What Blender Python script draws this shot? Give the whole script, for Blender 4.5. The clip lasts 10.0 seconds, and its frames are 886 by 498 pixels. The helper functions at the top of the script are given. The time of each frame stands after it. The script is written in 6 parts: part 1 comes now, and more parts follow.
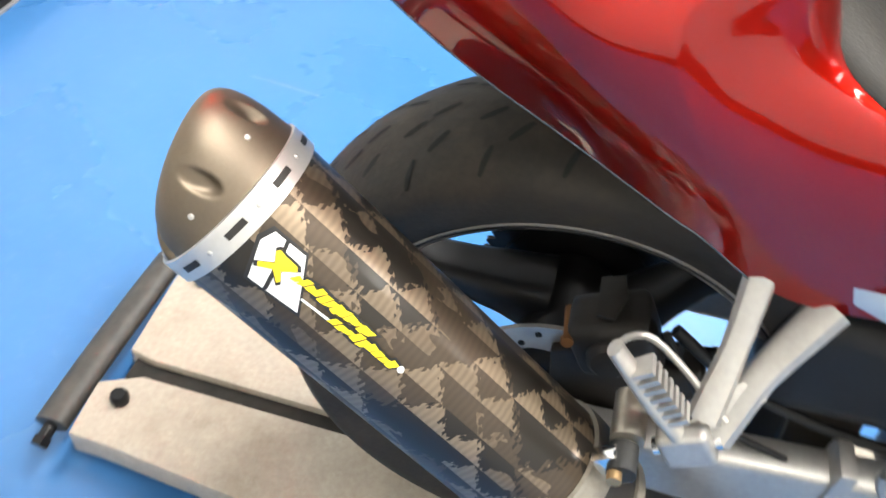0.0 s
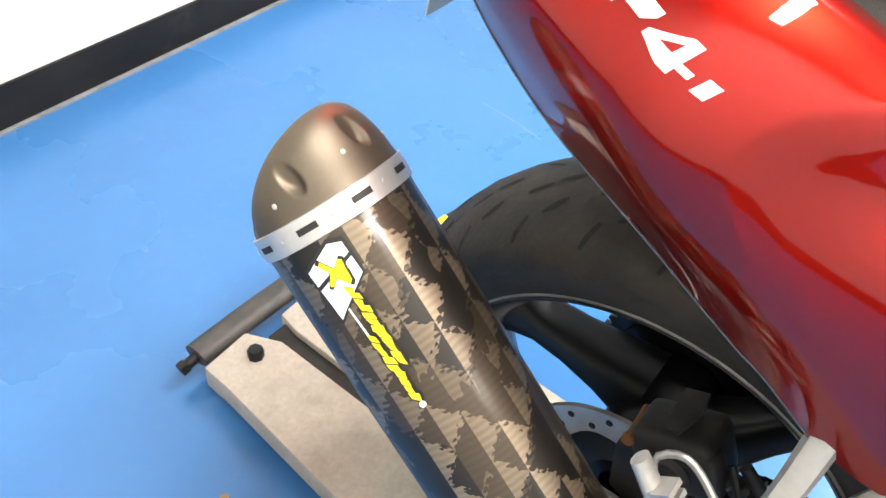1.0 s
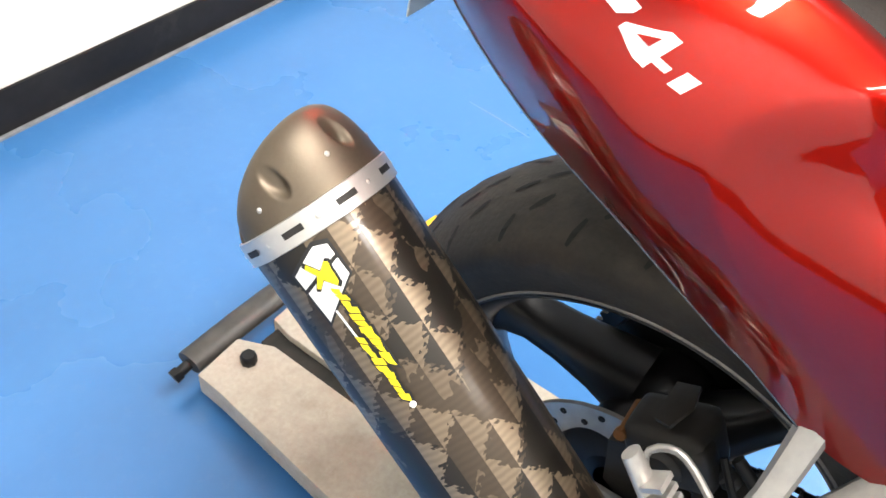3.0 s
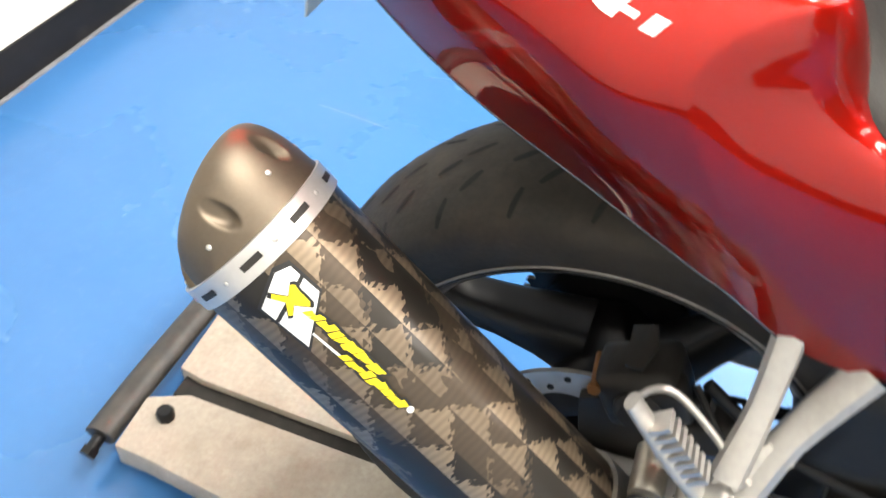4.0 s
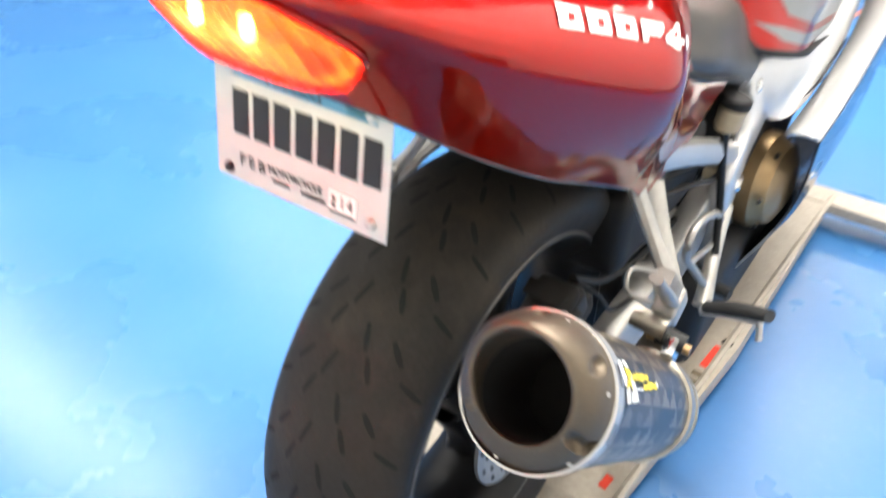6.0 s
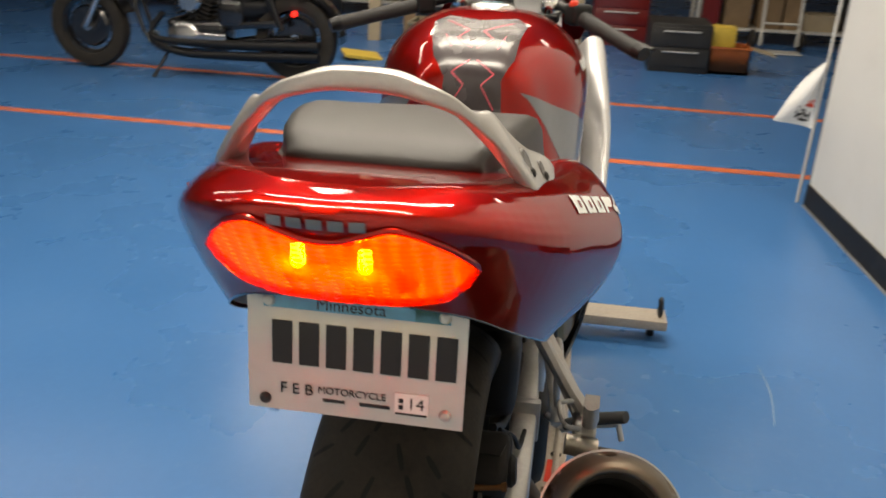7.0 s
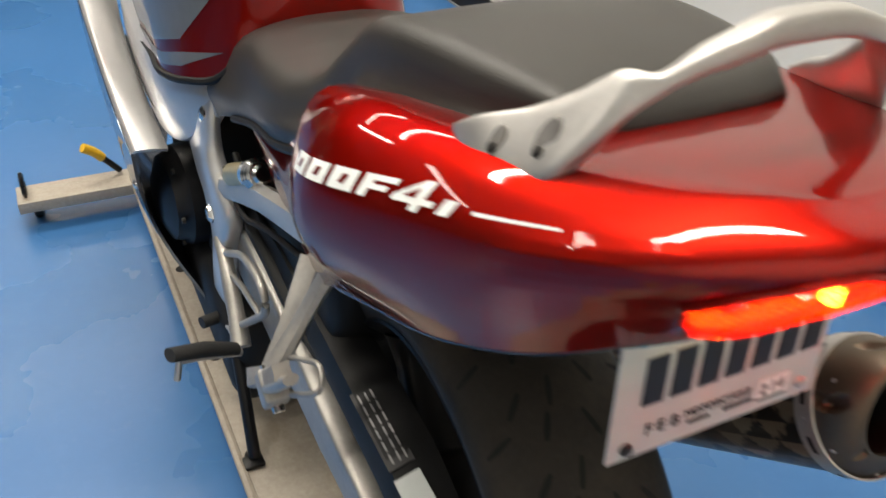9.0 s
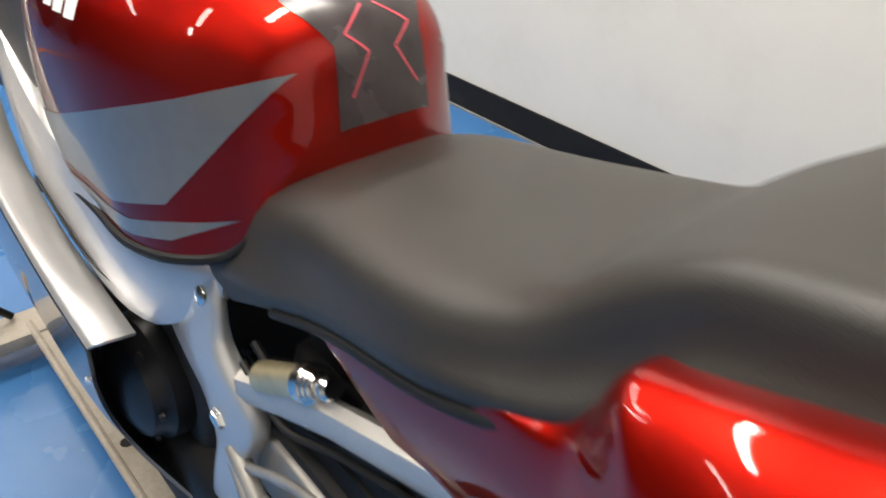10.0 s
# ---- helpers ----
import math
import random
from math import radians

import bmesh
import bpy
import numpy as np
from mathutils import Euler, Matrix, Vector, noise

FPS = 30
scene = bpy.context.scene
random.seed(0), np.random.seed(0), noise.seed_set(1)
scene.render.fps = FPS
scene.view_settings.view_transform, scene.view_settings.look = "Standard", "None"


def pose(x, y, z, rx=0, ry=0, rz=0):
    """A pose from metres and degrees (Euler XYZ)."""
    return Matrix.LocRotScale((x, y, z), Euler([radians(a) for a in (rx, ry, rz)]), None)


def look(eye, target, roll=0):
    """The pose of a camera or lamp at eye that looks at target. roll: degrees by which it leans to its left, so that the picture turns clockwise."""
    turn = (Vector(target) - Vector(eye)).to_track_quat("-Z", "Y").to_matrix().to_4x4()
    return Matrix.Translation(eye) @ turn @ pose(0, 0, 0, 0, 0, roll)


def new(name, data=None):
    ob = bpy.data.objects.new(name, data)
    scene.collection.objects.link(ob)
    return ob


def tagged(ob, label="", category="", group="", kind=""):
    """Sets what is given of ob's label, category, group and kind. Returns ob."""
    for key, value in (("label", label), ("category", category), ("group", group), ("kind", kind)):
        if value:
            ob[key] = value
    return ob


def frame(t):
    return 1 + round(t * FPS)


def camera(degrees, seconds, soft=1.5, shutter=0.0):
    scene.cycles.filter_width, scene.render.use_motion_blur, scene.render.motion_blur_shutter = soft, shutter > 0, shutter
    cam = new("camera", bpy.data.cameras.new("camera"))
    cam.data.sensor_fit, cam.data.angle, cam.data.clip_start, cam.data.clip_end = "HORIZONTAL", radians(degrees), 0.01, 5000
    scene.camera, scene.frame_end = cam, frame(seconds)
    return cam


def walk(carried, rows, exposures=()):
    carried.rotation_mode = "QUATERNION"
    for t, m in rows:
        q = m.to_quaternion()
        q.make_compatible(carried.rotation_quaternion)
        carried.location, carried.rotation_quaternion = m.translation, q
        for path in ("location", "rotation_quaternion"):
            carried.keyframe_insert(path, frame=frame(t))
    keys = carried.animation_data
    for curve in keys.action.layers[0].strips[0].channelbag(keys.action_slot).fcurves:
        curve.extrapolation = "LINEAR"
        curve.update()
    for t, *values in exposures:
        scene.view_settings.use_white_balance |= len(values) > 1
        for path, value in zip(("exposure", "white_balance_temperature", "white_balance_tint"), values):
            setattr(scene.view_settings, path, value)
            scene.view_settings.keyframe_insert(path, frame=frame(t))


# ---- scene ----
from mathutils.bvhtree import BVHTree

cam = camera(56.785, 10.0, soft=1.6, shutter=0.4)
PATH = [
    (0, (0.5918, -0.1162, 1.0849), (-0.1015, -0.2123, 0.3706), 8.39),
    (0.5, (0.5512, -0.0376, 1.0934), (-0.0708, -0.3181, 0.3623), 11.70),
    (1, (0.5511, -0.0146, 1.1141), (-0.0534, -0.3728, 0.4025), 9.21),
    (1.5, (0.5544, -0.0120, 1.1103), (-0.0344, -0.3705, 0.3859), 10.13),
    (2, (0.5500, -0.0064, 1.1151), (-0.0390, -0.3746, 0.3957), 7.73),
    (2.5, (0.5483, -0.0066, 1.1200), (-0.0493, -0.3767, 0.4088), 7.15),
    (3.8, (0.5565, -0.0547, 1.0961), (-0.1082, -0.3093, 0.3937), 8.49),
    (4.1, (0.5885, -0.0987, 1.0919), (-0.1137, -0.2517, 0.3965), 4.12),
    (4.5, (0.6133, -0.1832, 1.0821), (-0.1001, -0.2174, 0.3822), 2.08),
    (5, (0.5746, -0.3320, 1.0678), (-0.1235, -0.1715, 0.3701), 1.21),
    (5.2, (0.5583, -0.4016, 1.0738), (-0.1307, -0.1868, 0.3816), -4.12),
    (5.5, (0.5017, -0.4722, 1.0761), (-0.0885, -0.0676, 0.3775), 5.80),
    (5.7, (0.4602, -0.5613, 1.0813), (-0.0739, -0.0187, 0.4329), 4.50),
    (5.9, (0.4259, -0.6767, 1.1254), (-0.0429, -0.0462, 0.5068), 2.99),
    (6, (0.4004, -0.7316, 1.1404), (-0.0508, -0.0479, 0.5669), 2.62),
    (6.2, (0.3600, -0.7819, 1.1695), (-0.0330, -0.0249, 0.6475), 2.50),
    (7.3, (0.0580, -0.8987, 1.1840), (0.0291, 0.0281, 0.8094), 2.59),
    (7.5, (0.0026, -0.9040, 1.1925), (0.0420, 0.0202, 0.8127), 2.70),
    (7.7, (-0.0500, -0.9049, 1.2092), (0.0344, 0.0092, 0.8125), 0.89),
    (8, (-0.1074, -0.9022, 1.2098), (0.0229, -0.0211, 0.7551), -1.52),
    (8.3, (-0.160, -0.848, 1.189), (0.295, 0.840, 0.217), -2.1),
    (8.5, (-0.2179, -0.7828, 1.1808), (0.1010, 0.0453, 0.7199), 0.22),
    (8.7, (-0.2726, -0.7078, 1.1904), (0.0928, 0.0866, 0.7053), 0.92),
    (9, (-0.3493, -0.5869, 1.2023), (0.0319, 0.1259, 0.6136), 4.10),
    (9.3, (-0.3983, -0.4559, 1.1889), (0.0808, 0.2047, 0.6110), 4.57),
    (9.5, (-0.4388, -0.3712, 1.1880), (0.1060, 0.2410, 0.6149), 6.31),
    (9.8, (-0.4454, -0.2507, 1.1915), (0.1136, 0.3563, 0.6268), 2.54),
    (10, (-0.4159, -0.1631, 1.1809), (0.1198, 0.4640, 0.6154), 2.91),
]
walk(cam, [(t, look(e, g, r)) for t, e, g, r in PATH],
     exposures=[(0.0, 1.85, 6500, 8), (2.5, 1.65, 6500, 10), (4.0, 1.8, 6700, 9), (4.5, 1.7, 6600, 9), (5.0, 1.72, 6500, 8), (5.5, 1.55, 6500, 8), (6.0, 1.85, 6600, 9), (6.2, 1.8, 6600, 9),
                (7.3, 0.03, 7900, 11), (8.5, 0.05, 7700, 10), (9.0, 0.38, 7100, 9), (9.5, 0.56, 7000, 9), (10.0, 0.60, 6900, 10)])

# ---- light ----
world = bpy.data.worlds.new("shop_world")
scene.world = world
world.use_nodes = True
world.node_tree.nodes["Background"].inputs[0].default_value = (0.8, 0.85, 1.0, 1)
world.node_tree.nodes["Background"].inputs[1].default_value = 0.01


def area_lamp(name, x, y, z, sx, sy, watts, color=(1.0, 0.97, 0.92)):
    d = bpy.data.lights.new(name, "AREA")
    d.shape, d.size, d.size_y, d.energy, d.color = "RECTANGLE", sx, sy, watts, color
    ob = new(name, d)
    ob.matrix_world = pose(x, y, z)
    return ob


# rows of ceiling tubes running across the shop, one of them lengthwise: place and watts
LAMPS = [(-0.4, 0.35, 58), (-0.4, 2.2, 58), (-0.4, 4.1, 17), (-0.4, 6.0, 11), (-3.6, 1.0, 14), (-3.6, 3.4, 9), (-2.1, 5.6, 22), (2.8, 4.8, 13), (-6.4, 1.2, 22)]
for lx, ly, watts in LAMPS:
    across = lx != -2.1
    area_lamp("tube_lamp", lx, ly, 3.02, 2.3 if across else 0.16, 0.16 if across else 2.3, watts)

# ---- materials ----


def mat(name, color, rough=0.5, metal=0.0, var=0.12, scale=8.0, bump=0.0, bscale=60.0, coat=0.0, color2=None, fine=0.5, rvar=0.1, spec=0.5, island=0.0):
    """A surface with two scales of variation in colour and gloss and a fine relief."""
    m = bpy.data.materials.new(name)
    m.use_nodes = True
    nt = m.node_tree
    b = nt.nodes["Principled BSDF"]
    co = nt.nodes.new("ShaderNodeTexCoord")
    n1 = nt.nodes.new("ShaderNodeTexNoise")
    n1.inputs["Scale"].default_value, n1.inputs["Detail"].default_value = scale, 5
    n2 = nt.nodes.new("ShaderNodeTexNoise")
    n2.inputs["Scale"].default_value, n2.inputs["Detail"].default_value = bscale, 4
    nt.links.new(co.outputs["Object"], n1.inputs["Vector"])
    nt.links.new(co.outputs["Object"], n2.inputs["Vector"])
    add = nt.nodes.new("ShaderNodeMath")
    add.operation = "MULTIPLY_ADD"
    add.inputs[1].default_value = fine
    nt.links.new(n2.outputs["Fac"], add.inputs[0])
    nt.links.new(n1.outputs["Fac"], add.inputs[2])
    ramp = nt.nodes.new("ShaderNodeValToRGB")
    c2 = color2 or tuple(min(1.0, c * (1 + var)) for c in color)
    c1 = color if color2 else tuple(c * (1 - var) for c in color)
    lo = 0.5 + fine * 0.5
    ramp.color_ramp.elements[0].position, ramp.color_ramp.elements[1].position = lo - 0.25, lo + 0.25
    ramp.color_ramp.elements[0].color, ramp.color_ramp.elements[1].color = (*c1, 1), (*c2, 1)
    nt.links.new(add.outputs[0], ramp.inputs[0])
    nt.links.new(ramp.outputs[0], b.inputs["Base Color"])
    mr = nt.nodes.new("ShaderNodeMapRange")
    mr.inputs["To Min"].default_value, mr.inputs["To Max"].default_value = max(0.02, rough - rvar), min(1, rough + rvar)
    nt.links.new(n1.outputs["Fac"], mr.inputs["Value"])
    nt.links.new(mr.outputs[0], b.inputs["Roughness"])
    b.inputs["Metallic"].default_value = metal
    b.inputs["Coat Weight"].default_value = coat
    b.inputs["Coat Roughness"].default_value = 0.03
    b.inputs["Specular IOR Level"].default_value = spec
    if bump:
        bp = nt.nodes.new("ShaderNodeBump")
        bp.inputs["Strength"].default_value, bp.inputs["Distance"].default_value = bump, 0.002
        nt.links.new(n2.outputs["Fac"], bp.inputs["Height"])
        nt.links.new(bp.outputs[0], b.inputs["Normal"])
    return m


def glow(name, color, strength):
    m = bpy.data.materials.new(name)
    m.use_nodes = True
    b = m.node_tree.nodes["Principled BSDF"]
    b.inputs["Base Color"].default_value = (*color, 1)
    b.inputs["Emission Color"].default_value = (*color, 1)
    b.inputs["Emission Strength"].default_value = strength
    b.inputs["Roughness"].default_value = 0.2
    return m


def stain(m, color, scale, lo, hi, amount, stretch=(1, 1, 1)):
    """Lays irregular worn or dirty patches of another colour over a surface."""
    nt = m.node_tree
    b = nt.nodes["Principled BSDF"]
    src = b.inputs["Base Color"].links[0].from_socket
    co, mp = nt.nodes.new("ShaderNodeTexCoord"), nt.nodes.new("ShaderNodeMapping")
    mp.inputs["Scale"].default_value = stretch
    nz = nt.nodes.new("ShaderNodeTexNoise")
    nz.inputs["Scale"].default_value, nz.inputs["Detail"].default_value, nz.inputs["Roughness"].default_value = scale, 9, 0.65
    mr = nt.nodes.new("ShaderNodeMapRange")
    mr.inputs["From Min"].default_value, mr.inputs["From Max"].default_value = lo, hi
    mr.inputs["To Max"].default_value = amount
    mix = nt.nodes.new("ShaderNodeMix")
    mix.data_type = "RGBA"
    nt.links.new(co.outputs["Object"], mp.inputs["Vector"])
    nt.links.new(mp.outputs[0], nz.inputs["Vector"])
    nt.links.new(nz.outputs["Fac"], mr.inputs["Value"])
    nt.links.new(mr.outputs[0], mix.inputs["Factor"])
    nt.links.new(src, mix.inputs["A"])
    mix.inputs["B"].default_value = (*color, 1)
    nt.links.new(mix.outputs["Result"], b.inputs["Base Color"])
    return m


M_FLOOR = mat("blue_epoxy_floor", (0.036, 0.145, 0.36), 0.28, var=0.07, scale=1.6, bump=0.03, bscale=40, fine=0.35, rvar=0.07)
M_LINE = mat("orange_tape", (0.56, 0.13, 0.045), 0.45, var=0.25, scale=14)
stain(M_LINE, (0.20, 0.16, 0.20), 9.0, 0.48, 0.80, 0.7)
M_WALL = mat("white_wall_paint", (0.66, 0.645, 0.60), 0.6, var=0.03, scale=2.5, bump=0.06, bscale=140)
M_GREYW = mat("bounce_cutting_grey", (0.22, 0.21, 0.20), 0.6, var=0.05, scale=2.5, bump=0.06, bscale=140)
M_BASE = mat("black_vinyl_base", (0.012, 0.011, 0.011), 0.5, var=0.3, scale=6, bump=0.05, spec=0.2)
M_CEIL = mat("ceiling_paint", (0.43, 0.39, 0.345), 0.8, var=0.05)
M_RED = mat("candy_red_paint", (0.40, 0.009, 0.004), 0.36, metal=0.93, var=0.08, scale=3, coat=1.0, bscale=900, fine=0.15, rvar=0.03, spec=0.2)
RED = M_RED.node_tree.nodes["Principled BSDF"]
RED.inputs["Specular Tint"].default_value = (0.25, 0.015, 0.02, 1)
RED.inputs["Coat IOR"].default_value = 1.44
M_SEAT = mat("seat_vinyl", (0.024, 0.0215, 0.0185), 0.46, var=0.16, scale=9, bump=0.20, bscale=700, rvar=0.05, spec=0.5)
M_HANG = mat("dull_cast_alloy", (0.38, 0.365, 0.34), 0.42, metal=0.65, var=0.14, scale=18, bump=0.12, bscale=160)
M_ALU = mat("cast_aluminium", (0.52, 0.505, 0.48), 0.36, metal=0.68, var=0.08, scale=14, bump=0.05, bscale=200)
M_SILVER = mat("silver_paint", (0.60, 0.595, 0.59), 0.34, metal=0.62, var=0.04, scale=6, coat=0.5, rvar=0.03)
M_POL = mat("polished_steel", (0.75, 0.74, 0.72), 0.14, metal=1.0, var=0.06, scale=20, rvar=0.08)
M_RUB = mat("tyre_rubber", (0.022, 0.020, 0.0175), 0.60, var=0.25, scale=9, bump=0.25, bscale=180, color2=(0.036, 0.031, 0.026), spec=0.18)
M_RUBD = mat("groove_shade", (0.006, 0.006, 0.006), 0.9, var=0.2)
M_BLK = mat("black_metal", (0.008, 0.008, 0.009), 0.38, var=0.3, scale=10, bump=0.05, spec=0.28)
M_BLKP = mat("black_plastic", (0.010, 0.010, 0.0105), 0.55, var=0.25, scale=14, bump=0.1, bscale=260, spec=0.25)
M_CAST = mat("dirty_casting", (0.017, 0.0145, 0.0125), 0.6, metal=0.2, var=0.35, scale=18, bump=0.3, bscale=90)
M_CAP = mat("bronzed_titanium", (0.135, 0.107, 0.078), 0.48, metal=0.78, var=0.10, scale=10, bump=0.05, bscale=300)
M_DOLLY = mat("beige_painted_steel", (0.31, 0.265, 0.215), 0.5, var=0.12, scale=7, bump=0.12, bscale=120, color2=(0.46, 0.41, 0.345))
M_GAPDARK = mat("gap_and_hole_dark", (0.018, 0.016, 0.014), 0.9, var=0.5, scale=25, bump=0.4)
M_PLATE = mat("plate_white", (0.50, 0.535, 0.525), 0.42, var=0.05, scale=15)
M_INK = mat("black_ink", (0.008, 0.008, 0.009), 0.45, var=0.2)
M_WHITE = mat("white_vinyl", (0.80, 0.80, 0.78), 0.35, var=0.04, scale=20)
M_YEL = mat("yellow_vinyl", (0.80, 0.62, 0.01), 0.4, var=0.08, scale=20)
M_DISC = mat("brake_disc_steel", (0.36, 0.34, 0.31), 0.35, metal=0.55, var=0.15, scale=30)
stain(M_FLOOR, (0.14, 0.25, 0.41), 3.2, 0.20, 1.0, 0.16)
stain(M_FLOOR, (0.24, 0.32, 0.42), 34.0, 0.55, 1.0, 0.15)
stain(M_DOLLY, (0.16, 0.115, 0.07), 7.0, 0.50, 0.75, 0.6)
stain(M_DOLLY, (0.46, 0.42, 0.36), 30.0, 0.58, 0.80, 0.6)
stain(M_RUB, (0.075, 0.058, 0.042), 14.0, 0.50, 0.78, 0.55)
stain(M_WALL, (0.54, 0.52, 0.47), 3.0, 0.50, 0.80, 0.5)
stain(M_BASE, (0.05, 0.045, 0.04), 9.0, 0.55, 0.80, 0.6)
M_STRAP = mat("dull_steel_strap", (0.34, 0.31, 0.26), 0.38, metal=0.85, var=0.25, scale=22, bump=0.08, bscale=160, rvar=0.15)
M_HOLE = mat("soot_and_hole_black", (0.003, 0.003, 0.003), 0.9, var=0.3)


def lens_material():
    """A red lens that lets light through and scatters part of it."""
    m = bpy.data.materials.new("red_lens")
    m.use_nodes = True
    nt = m.node_tree
    nt.nodes.remove(nt.nodes["Principled BSDF"])
    tr, tl, gl = (nt.nodes.new("ShaderNodeBsdf" + k) for k in ("Transparent", "Translucent", "Glossy"))
    tr.inputs["Color"].default_value = (1.0, 0.315, 0.13, 1)
    tl.inputs["Color"].default_value = (1.0, 0.05, 0.055, 1)
    gl.inputs["Roughness"].default_value = 0.06
    co = nt.nodes.new("ShaderNodeTexCoord")
    bands = []
    for way, scale in (("Z", 62.0), ("X", 26.0)):
        wave = nt.nodes.new("ShaderNodeTexWave")
        wave.inputs["Scale"].default_value, wave.inputs["Distortion"].default_value = scale, 0.5
        wave.bands_direction = way
        nt.links.new(co.outputs["Object"], wave.inputs["Vector"])
        bands.append(wave.outputs["Fac"])
    both = nt.nodes.new("ShaderNodeMath")
    both.operation = "MULTIPLY_ADD"
    nt.links.new(bands[0], both.inputs[0])
    both.inputs[1].default_value = 1.0
    nt.links.new(bands[1], both.inputs[2])
    mr = nt.nodes.new("ShaderNodeMapRange")
    mr.inputs["From Max"].default_value = 2.0
    mr.inputs["To Min"].default_value, mr.inputs["To Max"].default_value = 0.10, 0.72
    nt.links.new(both.outputs[0], mr.inputs["Value"])
    a, b = nt.nodes.new("ShaderNodeMixShader"), nt.nodes.new("ShaderNodeMixShader")
    nt.links.new(mr.outputs[0], a.inputs[0])
    nt.links.new(tr.outputs[0], a.inputs[1])
    nt.links.new(tl.outputs[0], a.inputs[2])
    b.inputs[0].default_value = 0.06
    nt.links.new(a.outputs[0], b.inputs[1])
    nt.links.new(gl.outputs[0], b.inputs[2])
    nt.links.new(b.outputs[0], nt.nodes["Material Output"].inputs[0])
    return m


def carbon_material():
    """Clear-coated woven carbon: diamond cells, sheen painted as tan or left dark, with frayed stair-step edges."""
    m = bpy.data.materials.new("carbon_weave")
    m.use_nodes = True
    nt = m.node_tree
    b = nt.nodes["Principled BSDF"]

    def op(kind, x, y=None):
        n = nt.nodes.new("ShaderNodeMath")
        n.operation = kind
        for k, val in enumerate((x, y)):
            if val is None:
                continue
            if isinstance(val, (int, float)):
                n.inputs[k].default_value = val
            else:
                nt.links.new(val, n.inputs[k])
        return n.outputs[0]

    uv = nt.nodes.new("ShaderNodeUVMap")
    uv.uv_map = "wrap"
    sep = nt.nodes.new("ShaderNodeSeparateXYZ")
    nt.links.new(uv.outputs[0], sep.inputs[0])
    def cells(ku, kv, jag_u, jag_v, rough_edge):
        """A random value for each diamond of a grid whose edges are frayed in steps."""
        comb = nt.nodes.new("ShaderNodeCombineXYZ")
        nt.links.new(op("FLOOR", op("MULTIPLY", sep.outputs[0], jag_u)), comb.inputs[0])
        nt.links.new(op("FLOOR", op("MULTIPLY", sep.outputs[1], jag_v)), comb.inputs[1])
        teeth = nt.nodes.new("ShaderNodeTexWhiteNoise")
        teeth.noise_dimensions = "2D"
        nt.links.new(comb.outputs[0], teeth.inputs["Vector"])
        jag = op("MULTIPLY", op("SUBTRACT", teeth.outputs["Value"], 0.5), rough_edge)
        u, v = op("MULTIPLY", sep.outputs[0], ku), op("MULTIPLY", sep.outputs[1], kv)
        p, q = op("ADD", op("ADD", u, v), jag), op("SUBTRACT", op("SUBTRACT", u, v), jag)
        at = nt.nodes.new("ShaderNodeCombineXYZ")
        nt.links.new(op("FLOOR", p), at.inputs[0])
        nt.links.new(op("FLOOR", q), at.inputs[1])
        nt.links.new(op("GREATER_THAN", op("ADD", op("FRACT", p), op("FRACT", q)), 1.0), at.inputs[2])
        rnd = nt.nodes.new("ShaderNodeTexWhiteNoise")
        rnd.noise_dimensions = "3D"
        nt.links.new(at.outputs[0], rnd.inputs["Vector"])
        return rnd.outputs["Value"], op("GREATER_THAN", op("ADD", op("FRACT", p), op("FRACT", q)), 1.0)

    r1, h1 = cells(10.0, 24.0, 60.0, 420.0, 0.24)
    r2, h2 = cells(5.0, 12.0, 50.0, 380.0, 0.2)
    big = nt.nodes.new("ShaderNodeTexNoise")
    big.inputs["Scale"].default_value, big.inputs["Detail"].default_value = 9.0, 3
    nt.links.new(uv.outputs[0], big.inputs["Vector"])
    strands = nt.nodes.new("ShaderNodeTexWave")
    strands.bands_direction = "Y"
    strands.inputs["Scale"].default_value, strands.inputs["Distortion"].default_value = 55.0, 1.5
    nt.links.new(uv.outputs[0], strands.inputs["Vector"])
    # cells chosen as shining get their sheen as a lighter base colour
    lit = op("MULTIPLY", h1, op("GREATER_THAN", op("ADD", op("MULTIPLY", r1, 0.7), big.outputs["Fac"]), 0.66))
    mid = op("MULTIPLY", op("GREATER_THAN", r2, 0.45), 0.34)
    fac = op("MULTIPLY", op("MAXIMUM", op("MULTIPLY", lit, op("ADD", 0.55, op("MULTIPLY", r1, 0.45))), mid), op("ADD", 0.82, op("MULTIPLY", strands.outputs["Fac"], 0.18)))
    ramp = nt.nodes.new("ShaderNodeValToRGB")
    ramp.color_ramp.elements[0].color = (0.024, 0.020, 0.016, 1)
    ramp.color_ramp.elements[1].color = (0.25, 0.19, 0.13, 1)
    e = ramp.color_ramp.elements.new(0.34)
    e.color = (0.066, 0.048, 0.032, 1)
    nt.links.new(fac, ramp.inputs[0])
    nt.links.new(ramp.outputs[0], b.inputs["Base Color"])
    b.inputs["Metallic"].default_value = 0.62
    b.inputs["Roughness"].default_value = 0.42
    b.inputs["Coat Weight"].default_value = 0.22
    b.inputs["Coat Roughness"].default_value = 0.12
    return m


